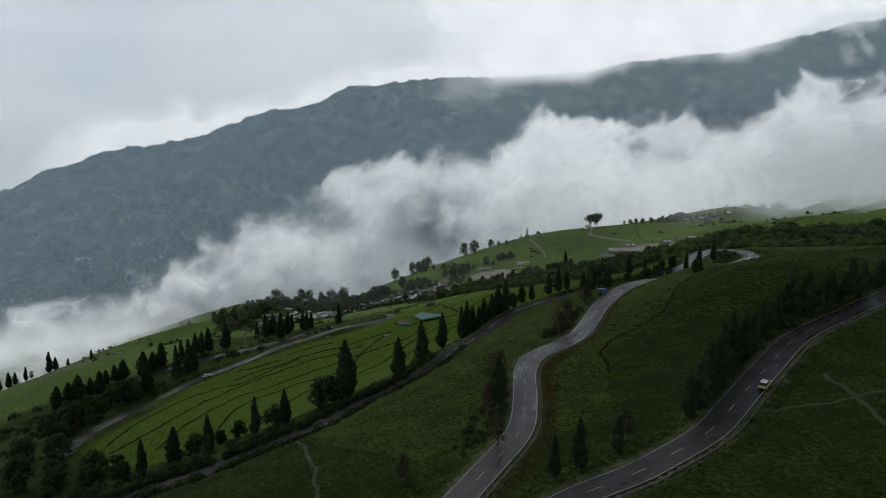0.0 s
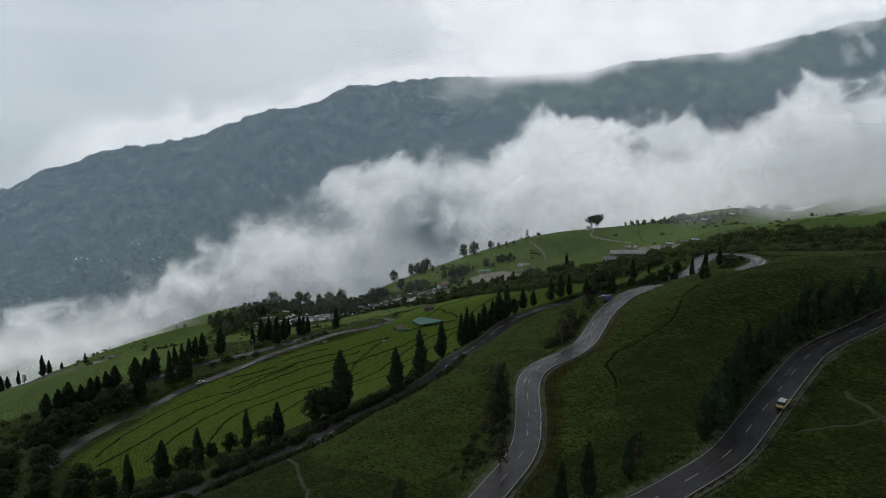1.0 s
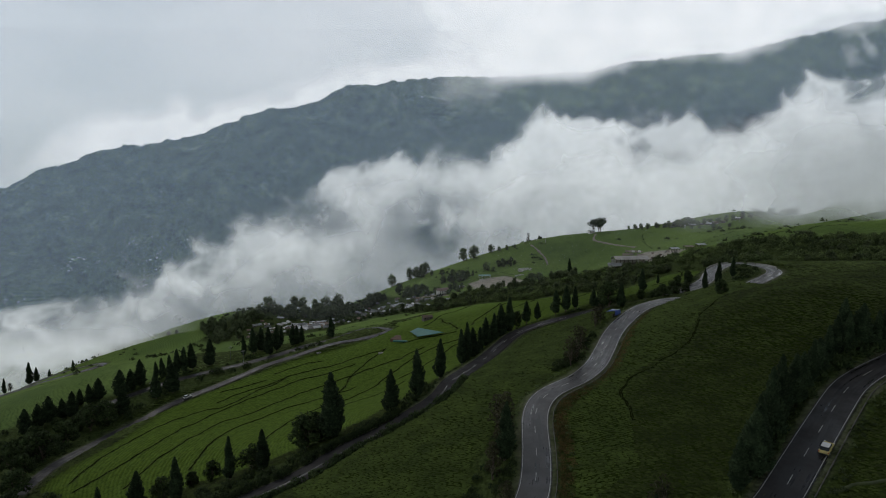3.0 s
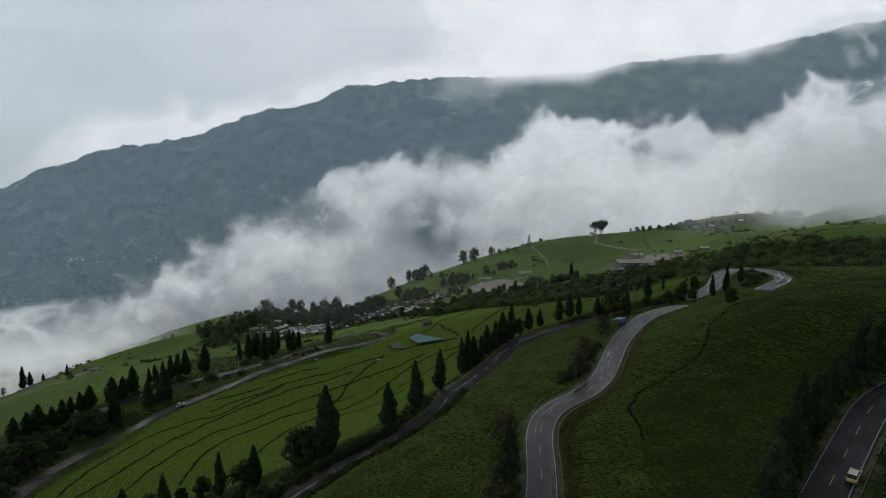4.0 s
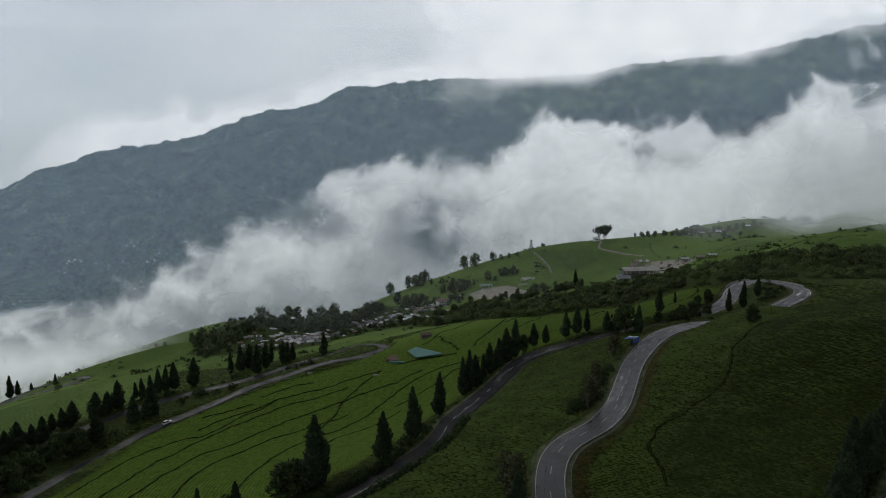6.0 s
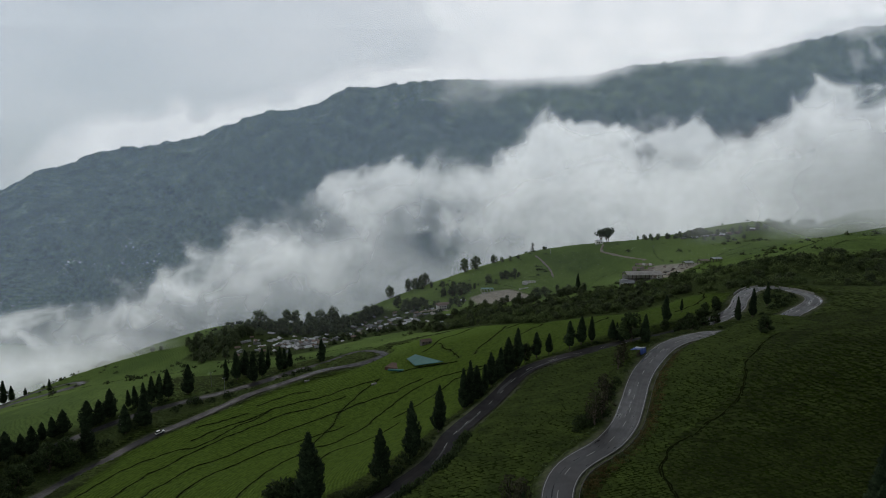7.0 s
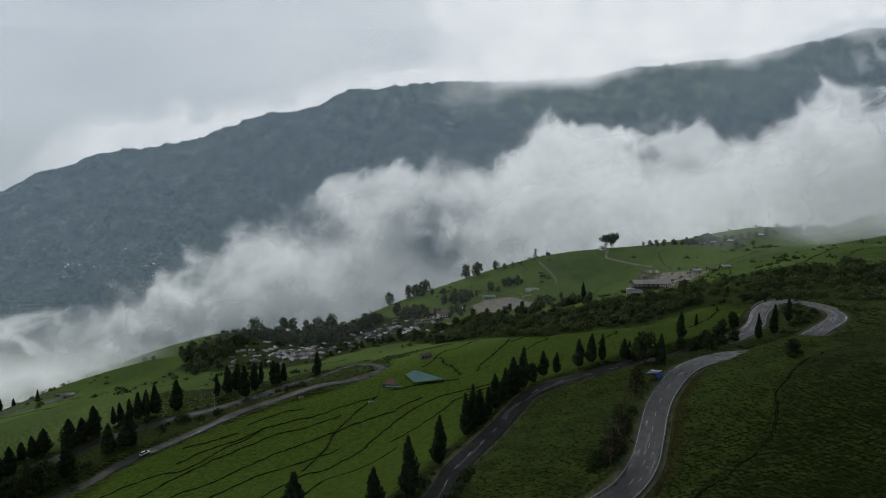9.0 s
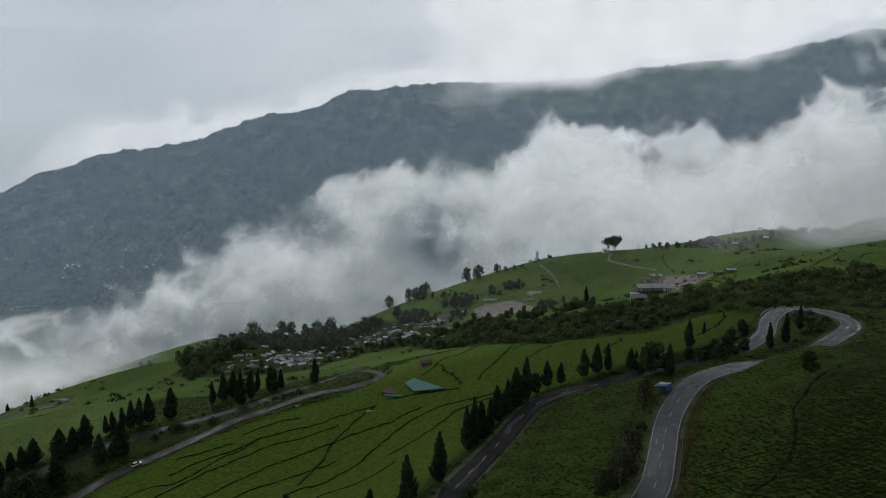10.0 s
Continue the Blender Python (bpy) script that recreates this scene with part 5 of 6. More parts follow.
def build_scrub():
    rng = np.random.default_rng(37)
    # tall scrub and small trees in the gully, on the right slope and round the village
    for plot, count, size in ((WILD_PLOTS[0], 1150, 2.2), (WILD_PLOTS[1], 260, 1.5), (WILD_PLOTS[2], 130, 2.0), (WILD_PLOTS[3], 190, 1.4), (WILD_PLOTS[4], 110, 1.5), (WILD_PLOTS[5], 50, 0.85), (WILD_PLOTS[6], 40, 1.0), (WILD_PLOTS[7], 24, 1.1)):
        p = np.array(plot)
        x, y = rng.uniform(p[:, 0].min(), p[:, 0].max(), 6000), rng.uniform(p[:, 1].min(), p[:, 1].max(), 6000)
        ok = (outside(plot, x, y) < -1) & (bareness(x, y) < 0.2)
        for _, width, line, _ in ROADS:
            ok &= distance_to(line, x, y, 12) > width / 2 + 1.6
        for hx, hy in HOUSE_PLACES:
            ok &= np.hypot(x - hx, (y - hy + 5) * 0.6) > 4.4
        if plot is WILD_PLOTS[0]:
            ok &= (x > 14) | (y < 440)
        ok &= fbm(x / 28, y / 28, 3, seed=44) > -0.42
        x, y = x[ok][:count], y[ok][:count]
        half = len(x) // 2
        pale = plot is WILD_PLOTS[0]
        for k, s in ((slice(0, half), 1), (slice(half, None), 2)):
            spread_over("scrub", x[k], y[k], scrub_template(s, 42, 0.17) if pale else scrub_template(s, 26, 0.22), (BAMBOO_LEAF if s == 2 else SCRUB_LEAF) if pale else BROAD_LEAF, size, rng, "dense dark scrub and small wild trees", "scrub", -0.3, 1.15, (0.4, 1.45))
    # single bushes dotted over the far fields
    x, y = rng.uniform(-330, 420, 2600), rng.uniform(385, 700, 2600)
    ok = (fbm(x / 45, y / 45, 3, seed=47) > 0.06) & (bareness(x, y) < 0.1) & (wildness(x, y) < 0.4)
    for _, width, line, _ in ROADS:
        ok &= distance_to(line, x, y, 12) > width / 2 + 1.6
    spread_over("hillside_bushes", x[ok][:520], y[ok][:520], scrub_template(6, 10), SCRUB_LEAF, 1.5, rng, "small dark bushes dotted over the far tea fields", "bushes", -0.2, 1.1, (0.4, 1.6))
    # growth in the ditches of the far fields
    px, py = [], []
    for places in DITCHES:
        line = curve(places, 0.8)
        keep = fbm(line[:, 0] / 9, line[:, 1] / 9, 3, seed=49) > -0.25
        px.append(line[keep, 0] + rng.normal(size=keep.sum()) * 0.35)
        py.append(line[keep, 1] + rng.normal(size=keep.sum()) * 0.35)
    spread_over("ditch_growth", np.concatenate(px), np.concatenate(py), scrub_template(7, 5), SCRUB_LEAF, 0.5, rng, "dark growth in the ditches between tea fields", "bushes", -0.2, 0.8, (0.4, 1.5))
    # dry grass on the bank above the winding road
    _, width, line, _ = ROADS[0]
    seg = line[(line[:, 1] > 88) & (line[:, 1] < 235)]
    k = rng.integers(1, len(seg) - 1, 1500)
    d = np.gradient(seg, axis=0)
    d /= np.linalg.norm(d, axis=1)[:, None]
    off = width / 2 + 1.7 + 2.9 * rng.uniform(0, 1, 1500) ** 1.3
    go = rng.uniform(-1.2, 1.2, 1500)
    spread_over("bank_grass", seg[k, 0] + d[k, 1] * off + d[k, 0] * go, seg[k, 1] - d[k, 0] * off + d[k, 1] * go, scrub_template(8, 3), DRY_GRASS, 0.5, rng, "brown dry grass on the bank above the road", "grass", -0.1, 1.0)
    # a ragged hedge on the downhill road's near side
    _, width, line, _ = ROADS[1]
    seg = line[line[:, 1] < 206]
    k = rng.integers(1, len(seg) - 1, 210)
    d = np.gradient(seg, axis=0)
    d /= np.linalg.norm(d, axis=1)[:, None]
    off = -(width / 2 + rng.uniform(1.0, 3.6, 210))
    go = rng.uniform(-1.2, 1.2, 210)
    x, y = seg[k, 0] + d[k, 1] * off + d[k, 0] * go, seg[k, 1] - d[k, 0] * off + d[k, 1] * go
    spread_over("hedge", x, y, scrub_template(5, 22, 0.24), BROAD_LEAF, 1.35, rng, "ragged dark hedge beside the road", "hedge", -0.2, 1.2)
    seg = line[(line[:, 1] < 184)]
    k = rng.integers(1, len(seg) - 1, 240)
    d = np.gradient(seg, axis=0)
    d /= np.linalg.norm(d, axis=1)[:, None]
    off, go = width / 2 + rng.uniform(0.3, 2.2, 240), rng.uniform(-1.2, 1.2, 240)
    spread_over("hedge", seg[k, 0] + d[k, 1] * off + d[k, 0] * go, seg[k, 1] - d[k, 0] * off + d[k, 1] * go, scrub_template(9, 22, 0.24), BROAD_LEAF, 0.9, rng, "ragged dark hedge beside the road", "hedge", -0.2, 1.25)
    # low verge growth along the roads
    for _, width, line, _ in ROADS[:4]:
        k = rng.integers(0, len(line), 420)
        side = rng.choice([-1, 1], 420)
        d = np.gradient(line, axis=0)
        d /= np.linalg.norm(d, axis=1)[:, None]
        off = side * (width / 2 + rng.uniform(1.3, 4.5, 420))
        go = rng.uniform(-1.2, 1.2, 420)
        x, y = line[k, 0] + d[k, 1] * off + d[k, 0] * go, line[k, 1] - d[k, 0] * off + d[k, 1] * go
        ok = (y > 85) & (y < 390)
        for _, w2, other, _ in ROADS:
            ok &= distance_to(other, x, y, 12) > w2 / 2 + 1.0
        spread_over("verge_growth", x[ok], y[ok], scrub_template(3, 6), SCRUB_LEAF, 0.55, rng, "low wild growth along the road verge", "grass", -0.1)


HOUSE_PLACES = [(-157, 477), (-153, 488), (-125, 458), (-144, 504), (-133, 503), (-127, 511), (-118, 520), (-107, 482), (-109, 513), (-106, 457), (-114, 449), (-101, 429), (-138, 526), (-73, 454), (-66, 442), (-62, 466), (-78, 426), (-85, 442), (-145, 470), (-95, 437), (-98, 496), (-111, 600), (-80, 599), (-69, 586), (-58, 574), (-43, 553), (-36, 560), (-28, 536), (-20, 545), (-12, 536), (-3, 517), (0, 478), (-31, 575), (-34, 521), (-50, 585), (-62, 562), (-18, 510), (-10, 497), (6, 505), (-46, 572)]
HOUSE_PLACES += [(-92, 452), (-88, 466), (-100, 468), (-112, 466), (-120, 478), (-133, 486), (-118, 497), (-86, 480), (-75, 470), (-140, 494), (-130, 470), (-68, 482), (-80, 495), (-26, 522), (-40, 536), (-52, 552), (-22, 560), (-8, 552), (-44, 520), (-62, 596), (-70, 552)]
rng = np.random.default_rng(64)
for cx, cy, sx, sy, n in ((-128, 490, 16, 18, 26), (-92, 455, 14, 14, 22), (-40, 548, 20, 16, 18), (-30, 522, 18, 12, 16), (-112, 500, 14, 20, 16), (-58, 572, 12, 10, 14)):
    HOUSE_PLACES += [(round(cx + rng.normal() * sx, 1), round(cy + rng.normal() * sy, 1)) for _ in range(n)]
build_tea()
build_scrub()


def build_village_woods():
    """Tall trees behind the village and smaller ones between its houses."""
    rng = np.random.default_rng(58)
    for plot, tries, gap, lo, hi, label in (([(-168, 518), (-152, 548), (-122, 562), (-116, 606), (-82, 602), (-60, 602), (-84, 566), (-106, 536), (-132, 522)], 230, 4.2, 7, 11.5, "tall dark trees in the wood behind the village"), (WILD_PLOTS[1], 260, 5.0, 4, 6.5, "dark leafy tree between the village houses"), ([(-206, 506), (-192, 494), (-166, 448), (-150, 452), (-146, 476), (-156, 500), (-150, 520), (-168, 524), (-186, 516)], 160, 4.2, 5, 10, "dark trees at the edge of the village wood")):
        p, made = np.array(plot), []
        for _ in range(tries):
            x, y = rng.uniform(p[:, 0].min(), p[:, 0].max()), rng.uniform(p[:, 1].min(), p[:, 1].max())
            if outside(plot, np.array([x]), np.array([y]))[0] > 0 or any(math.hypot(x - q[0], y - q[1]) < gap for q in made):
                continue
            if any(math.hypot(x - hx, (y - hy + 5) * 0.6) < 5.2 for hx, hy in HOUSE_PLACES):
                continue
            made.append((x, y, rng.uniform(lo, hi)))
        if lo == 4:
            planted(FAR_ROUND, made[:75], rng, label, "village trees", (0.8, 1.2), 1.0)
        else:
            grove("village_wood", FAR_ROUND, made, rng, label, "trees", (0.8, 1.2), 1.0)


build_village_woods()


def build_gully_woods():
    """Small trees crowding the gully below the factory and the slope behind the hairpin."""
    rng = np.random.default_rng(59)
    plot, made = WILD_PLOTS[0], []
    p = np.array(plot)
    xs, ys = rng.uniform(p[:, 0].min(), p[:, 0].max(), 1500), rng.uniform(p[:, 1].min(), p[:, 1].max(), 1500)
    ok = (outside(plot, xs, ys) < -2.5) & (bareness(xs, ys) < 0.2) & (fbm(xs / 30, ys / 30, 3, seed=48) > -0.2) & (np.abs(xs) < 0.8 * ys)
    for _, width, line, _ in ROADS:
        ok &= distance_to(line, xs, ys, 14) > width / 2 + 4.0
    for x, y in zip(xs[ok], ys[ok]):
        if len(made) < 210 and all(math.hypot(x - q[0], y - q[1]) > 5.5 for q in made) and not any(math.hypot(x - hx, (y - hy + 5) * 0.6) < 6 for hx, hy in HOUSE_PLACES + [(144, 474), (120, 432), (130, 470)]):
            made.append((x, y, rng.uniform(3.0, 6.5) * (1.25 if rng.uniform() < 0.2 else 1.0)))
    grove("gully_wood", FAR_ROUND, made, rng, "dark small trees crowding the overgrown gully", "trees", (1.0, 1.5))


build_gully_woods()
rng = np.random.default_rng(60)
for cx, cy, sx, sy, n, low, high in ((63, 604, 9, 5, 24, 4, 7), (88, 467, 9, 5, 20, 4, 8), (-26, 585, 10, 9, 14, 6, 10), (62, 480, 9, 14, 22, 4, 7), (48, 440, 10, 12, 18, 3, 6), (-64, 600, 8, 8, 16, 7, 12), (10, 590, 9, 8, 12, 5, 8), (245, 622, 16, 4, 16, 5, 9)):
    grove("hillside_grove", FAR_ROUND, [(cx + rng.normal() * sx * 0.6, cy + rng.normal() * sy * 0.6, rng.uniform(low, high)) for _ in range(n)], rng, "clump of dark trees on the far hillside", "trees")


def build_far_forest():
    """Single crowns of the forest on the mountain across the valley."""
    rng = np.random.default_rng(43)
    grid = MOUNTAIN_PLAN[0]
    n = 64000
    fi, fj = rng.uniform(20, 178.6, n), rng.uniform(40, 520, n)
    ridge = rng.uniform(size=n) < 0.05
    fi[ridge] = rng.normal(177, 1.2, ridge.sum())
    i, j = fi.astype(int), fj.astype(int)
    a, b = (fi - i)[:, None], (fj - j)[:, None]
    p = (grid[i, j] * (1 - b) + grid[i, j + 1] * b) * (1 - a) + (grid[i + 1, j] * (1 - b) + grid[i + 1, j + 1] * b) * a
    keep = fbm(p[:, 0] / 160, p[:, 1] / 160, 3, seed=46) > -0.22
    p = p[keep]
    v, f = mound(3, False)
    s = 6.4 * rng.uniform(0.5, 1.35, len(p)) ** 1.3
    turn = rng.uniform(0, 6.28, len(p))
    q = np.empty((len(p), len(v), 3), np.float32)
    q[:, :, 0] = p[:, 0, None] + s[:, None] * (np.cos(turn)[:, None] * v[None, :, 0] - np.sin(turn)[:, None] * v[None, :, 1])
    q[:, :, 1] = p[:, 1, None] + s[:, None] * (np.sin(turn)[:, None] * v[None, :, 0] + np.cos(turn)[:, None] * v[None, :, 1])
    q[:, :, 2] = p[:, 2, None] - 1.5 + s[:, None] * 1.5 * v[None, :, 2]
    faces = (np.arange(len(p))[:, None, None] * len(v) + f[None]).reshape(-1, 3)
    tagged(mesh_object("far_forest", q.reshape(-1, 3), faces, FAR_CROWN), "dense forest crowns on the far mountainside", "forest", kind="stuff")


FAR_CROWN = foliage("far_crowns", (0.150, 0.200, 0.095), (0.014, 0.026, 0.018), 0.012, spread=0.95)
build_far_forest()

# ---- built things ----
def box(bm, x0, x1, y0, y1, z0, z1, bevel=0.0):
    made = bmesh.ops.create_cube(bm, size=1.0)
    vs = made["verts"]
    for v in vs:
        v.co = Vector(((x0 + x1) / 2 + v.co.x * (x1 - x0), (y0 + y1) / 2 + v.co.y * (y1 - y0), (z0 + z1) / 2 + v.co.z * (z1 - z0)))
    if bevel:
        edges = list({e for v in vs for e in v.link_edges})
        bmesh.ops.bevel(bm, geom=edges, offset=bevel, segments=2, affect="EDGES")
    return bm


def boxed(*args, bevel=0.0):
    return box(bmesh.new(), *args, bevel=bevel)


def prism(outline, y0, y1):
    """A solid with an outline of (x, z) between two depths."""
    bm = bmesh.new()
    a = [bm.verts.new((x, y0, z)) for x, z in outline]
    b = [bm.verts.new((x, y1, z)) for x, z in outline]
    n = len(a)
    bm.faces.new(a)
    bm.faces.new(b[::-1])
    for k in range(n):
        bm.faces.new((a[k], b[k], b[(k + 1) % n], a[(k + 1) % n]))
    bmesh.ops.recalc_face_normals(bm, faces=bm.faces)
    return bm


def round_bar(r, z0, z1, sides=8, x=0.0, y=0.0, r2=None):
    bm = bmesh.new()
    bmesh.ops.create_cone(bm, cap_ends=True, segments=sides, radius1=r, radius2=r if r2 is None else r2, depth=z1 - z0, matrix=Matrix.Translation((x, y, (z0 + z1) / 2)))
    return bm


WHITEWASH = plain("whitewashed_wall", (0.66, 0.65, 0.61), (0.42, 0.41, 0.38), 0.6, 0.9, per_object=0.2)
OCHRE_WALL = plain("weathered_plank_wall", (0.22, 0.20, 0.17), (0.11, 0.10, 0.085), 0.8, 0.9, per_object=0.3)
TIN = plain("weathered_tin_roof", (0.34, 0.35, 0.36), (0.13, 0.135, 0.14), 0.5, 0.5, per_object=0.7)
OLD_TIN = plain("stained_pale_roof", (0.56, 0.53, 0.50), (0.26, 0.24, 0.22), 0.35, 0.7)
BROKEN_ROOF = plain("weathered_broken_roof", (0.27, 0.21, 0.17), (0.10, 0.08, 0.065), 0.5, 0.8, per_object=0.3)
WHITE_TIN = plain("pale_tin_roof", (0.74, 0.75, 0.77), (0.48, 0.49, 0.50), 0.4, 0.7, per_object=0.25)
RUST_TIN = plain("rusty_tin_roof", (0.22, 0.14, 0.10), (0.10, 0.075, 0.06), 0.7, 0.7, per_object=0.3)
RED_TIN = plain("red_tin_roof", (0.26, 0.10, 0.08), (0.15, 0.07, 0.06), 0.6, 0.6)
PINK_TILE = plain("faded_roof_tiles", (0.27, 0.19, 0.16), (0.16, 0.12, 0.10), 0.6, 0.8)
RED_SOIL = plain("reddish_soil", (0.15, 0.085, 0.06), (0.075, 0.045, 0.033), 0.8, 0.95, bump=0.05)
GREEN_TIN = plain("green_tin_roof", (0.10, 0.26, 0.22), (0.07, 0.18, 0.15), 0.5, 0.5)
DARK_TIMBER = plain("dark_timber", (0.12, 0.09, 0.065), (0.05, 0.038, 0.03), 1.5, 0.8)
CONCRETE = plain("stained_concrete", (0.34, 0.33, 0.31), (0.17, 0.165, 0.155), 0.9, 0.85, bump=0.02)
DARK_CONCRETE = plain("dark_concrete", (0.16, 0.15, 0.13), (0.06, 0.06, 0.05), 0.7, 0.9, bump=0.02)
PALE_STONE = plain("pale_stone", (0.55, 0.52, 0.46), (0.36, 0.34, 0.30), 0.8, 0.9)
TEAL_NET = plain("teal_shade_net", (0.034, 0.165, 0.145), (0.022, 0.115, 0.10), 0.35, 0.7)
BLUE_TARP = plain("blue_tarpaulin", (0.06, 0.12, 0.42), (0.04, 0.08, 0.28), 1.2, 0.5)
WHITE_TARP = plain("white_tarpaulin", (0.62, 0.64, 0.68), (0.42, 0.44, 0.48), 1.2, 0.55)
STEEL = plain("galvanised_steel", (0.40, 0.41, 0.42), (0.24, 0.25, 0.25), 2.0, 0.5, 0.7)
YELLOW_PAINT = plain("yellow_car_paint", (0.58, 0.48, 0.20), (0.46, 0.38, 0.15), 0.7, 0.25)
WHITE_PAINT = plain("white_car_paint", (0.75, 0.75, 0.74), (0.62, 0.62, 0.61), 0.7, 0.25)
RUBBER = plain("black_rubber", (0.03, 0.03, 0.03), (0.015, 0.015, 0.015), 5.0, 0.8)
LAMP_GLASS = plain("lamp_glass", (0.7, 0.7, 0.66), (0.5, 0.5, 0.48), 5.0, 0.15)
TAIL_GLASS = plain("red_lamp_glass", (0.4, 0.03, 0.02), (0.25, 0.02, 0.02), 5.0, 0.2)
PLATE = plain("plate_enamel", (0.6, 0.58, 0.4), (0.5, 0.48, 0.34), 5.0, 0.5)


def window_glass():
    m, t, b = material("dark_window_glass", 0.08)
    b.inputs["Base Color"].default_value = (0.02, 0.024, 0.026, 1)
    b.inputs["Specular IOR Level"].default_value = 0.6
    return m


GLASS = window_glass()


def corrugated(length, run, rise, thick=0.06, pitch=0.6):
    """One slope of a tin roof, ribbed across its length, from the eaves at y=0 up to y=run."""
    n = max(4, int(length / pitch) * 2)
    xs = np.linspace(-length / 2, length / 2, n + 1)
    z = 0.05 * (np.arange(n + 1) % 2)
    bm = bmesh.new()
    rows = []
    for y, up in ((0.0, 0.0), (run, rise)):
        for dz in (0.0, thick):
            rows.append([bm.verts.new((x, y, up + dz + q)) for x, q in zip(xs, z)])
    for a, b in ((0, 2), (3, 1), (1, 0), (2, 3)):
        for k in range(n):
            bm.faces.new((rows[a][k], rows[a][k + 1], rows[b][k + 1], rows[b][k]))
    bmesh.ops.recalc_face_normals(bm, faces=bm.faces)
    return bm


def opening(parent, name, x, y, z, w, h, frame_mat, facing=-1):
    """A window or door: frame, leaf or pane, set in a wall that faces -y or +y."""
    y1 = y + facing * 0.06
    f = bmesh.new()
    for a in ((x - w / 2 - 0.08, x - w / 2, z, z + h), (x + w / 2, x + w / 2 + 0.08, z, z + h), (x - w / 2 - 0.08, x + w / 2 + 0.08, z + h, z + h + 0.08)):
        box(f, a[0], a[1], min(y, y1), max(y, y1), a[2], a[3])
    if name == "window":
        box(f, x - w / 2 - 0.12, x + w / 2 + 0.12, min(y, y1 + facing * 0.04), max(y, y1 + facing * 0.04), z - 0.08, z)
    whole = part(name, f, frame_mat, parent)
    y2 = y + facing * 0.02
    part("pane" if name == "window" else "leaf", boxed(x - w / 2, x + w / 2, min(y, y2), max(y, y2), z, z + h), GLASS if name == "window" else DARK_TIMBER, whole)


def cottage(w, d, h, rise, wall, tin, label):
    """A small gabled house: walls on a plinth, two roof slopes, a door and windows."""
    ob = new("house")
    part("wall", prism([(-d / 2, -2.2), (d / 2, -2.2), (d / 2, h), (0, h + rise), (-d / 2, h)], -w / 2, w / 2), wall, ob).matrix_basis = pose(0, 0, 0, 0, 0, 90)
    for s in (0, 180):
        r = part("roof_slope", corrugated(w + 0.9, d / 2 + 0.5, rise * (d / 2 + 0.5) / (d / 2)), tin, ob)
        r.matrix_basis = pose(0, 0, 0, 0, 0, s) @ pose(0, -d / 2 - 0.5, h - rise * 0.5 / (d / 2) + 0.04)
    part("ridge_cap", boxed(-w / 2 - 0.5, w / 2 + 0.5, -0.18, 0.18, h + rise + 0.02, h + rise + 0.13), tin, ob)
    opening(ob, "door", -w * 0.05, -d / 2, 0.0, 0.9, 2.0, DARK_TIMBER)
    for x in (-0.32, 0.3):
        opening(ob, "window", w * x, -d / 2, 0.9, 0.9, 1.0, DARK_TIMBER)
        opening(ob, "window", w * x, d / 2, 0.9, 0.9, 1.0, DARK_TIMBER, 1)
    return tagged(ob, label, "house", "village houses")


def placed(ob, x, y, turn, lift=0.0):
    ob.matrix_basis = pose(x, y, level(x, y) + lift, 0, 0, turn)
    return ob


def build_village():
    rng = np.random.default_rng(51)
    kinds = [cottage(8.5, 5.5, 2.1, 1.6, OCHRE_WALL, TIN, "small plank house with a grey tin roof"), cottage(9.0, 6.0, 2.2, 1.6, OCHRE_WALL, WHITE_TIN, "low plank house with a pale tin roof"), cottage(7.0, 5.0, 2.5, 1.2, OCHRE_WALL, RUST_TIN, "small house with a rusty tin roof"), cottage(12.0, 5.5, 2.3, 1.5, OCHRE_WALL, TIN, "long low house with a grey tin roof")]
    used = set()
    for x, y in HOUSE_PLACES:
        k = int(rng.choice(4, p=(0.5, 0.2, 0.16, 0.14)))
        turn = rng.choice((20, 40, -35, 65, -60)) + rng.uniform(-20, 20)
        m = pose(x, y, level(x, y) - 0.5, 0, 0, turn) @ Matrix.Scale(rng.uniform(0.36, 0.6), 4)
        if k in used:
            copy_thing(kinds[k], m @ Matrix.Diagonal([1 / q for q in kinds[k].scale] + [1]))
        else:
            kinds[k].matrix_basis = m
            used.add(k)
    # the crest settlement in the mist
    for x, y in ((226, 618), (231, 611), (246, 616), (270, 616), (283, 615), (300, 620), (234, 613), (240, 609), (251, 611), (260, 613), (267, 612), (276, 614)):
        kind = kinds[int(rng.integers(4))]
        copy_thing(kind, pose(x, y + 7, level(x, y + 7) - 0.4, 0, 0, rng.uniform(-50, 50)) @ Matrix.Diagonal([0.62 / q for q in kind.scale] + [1]))


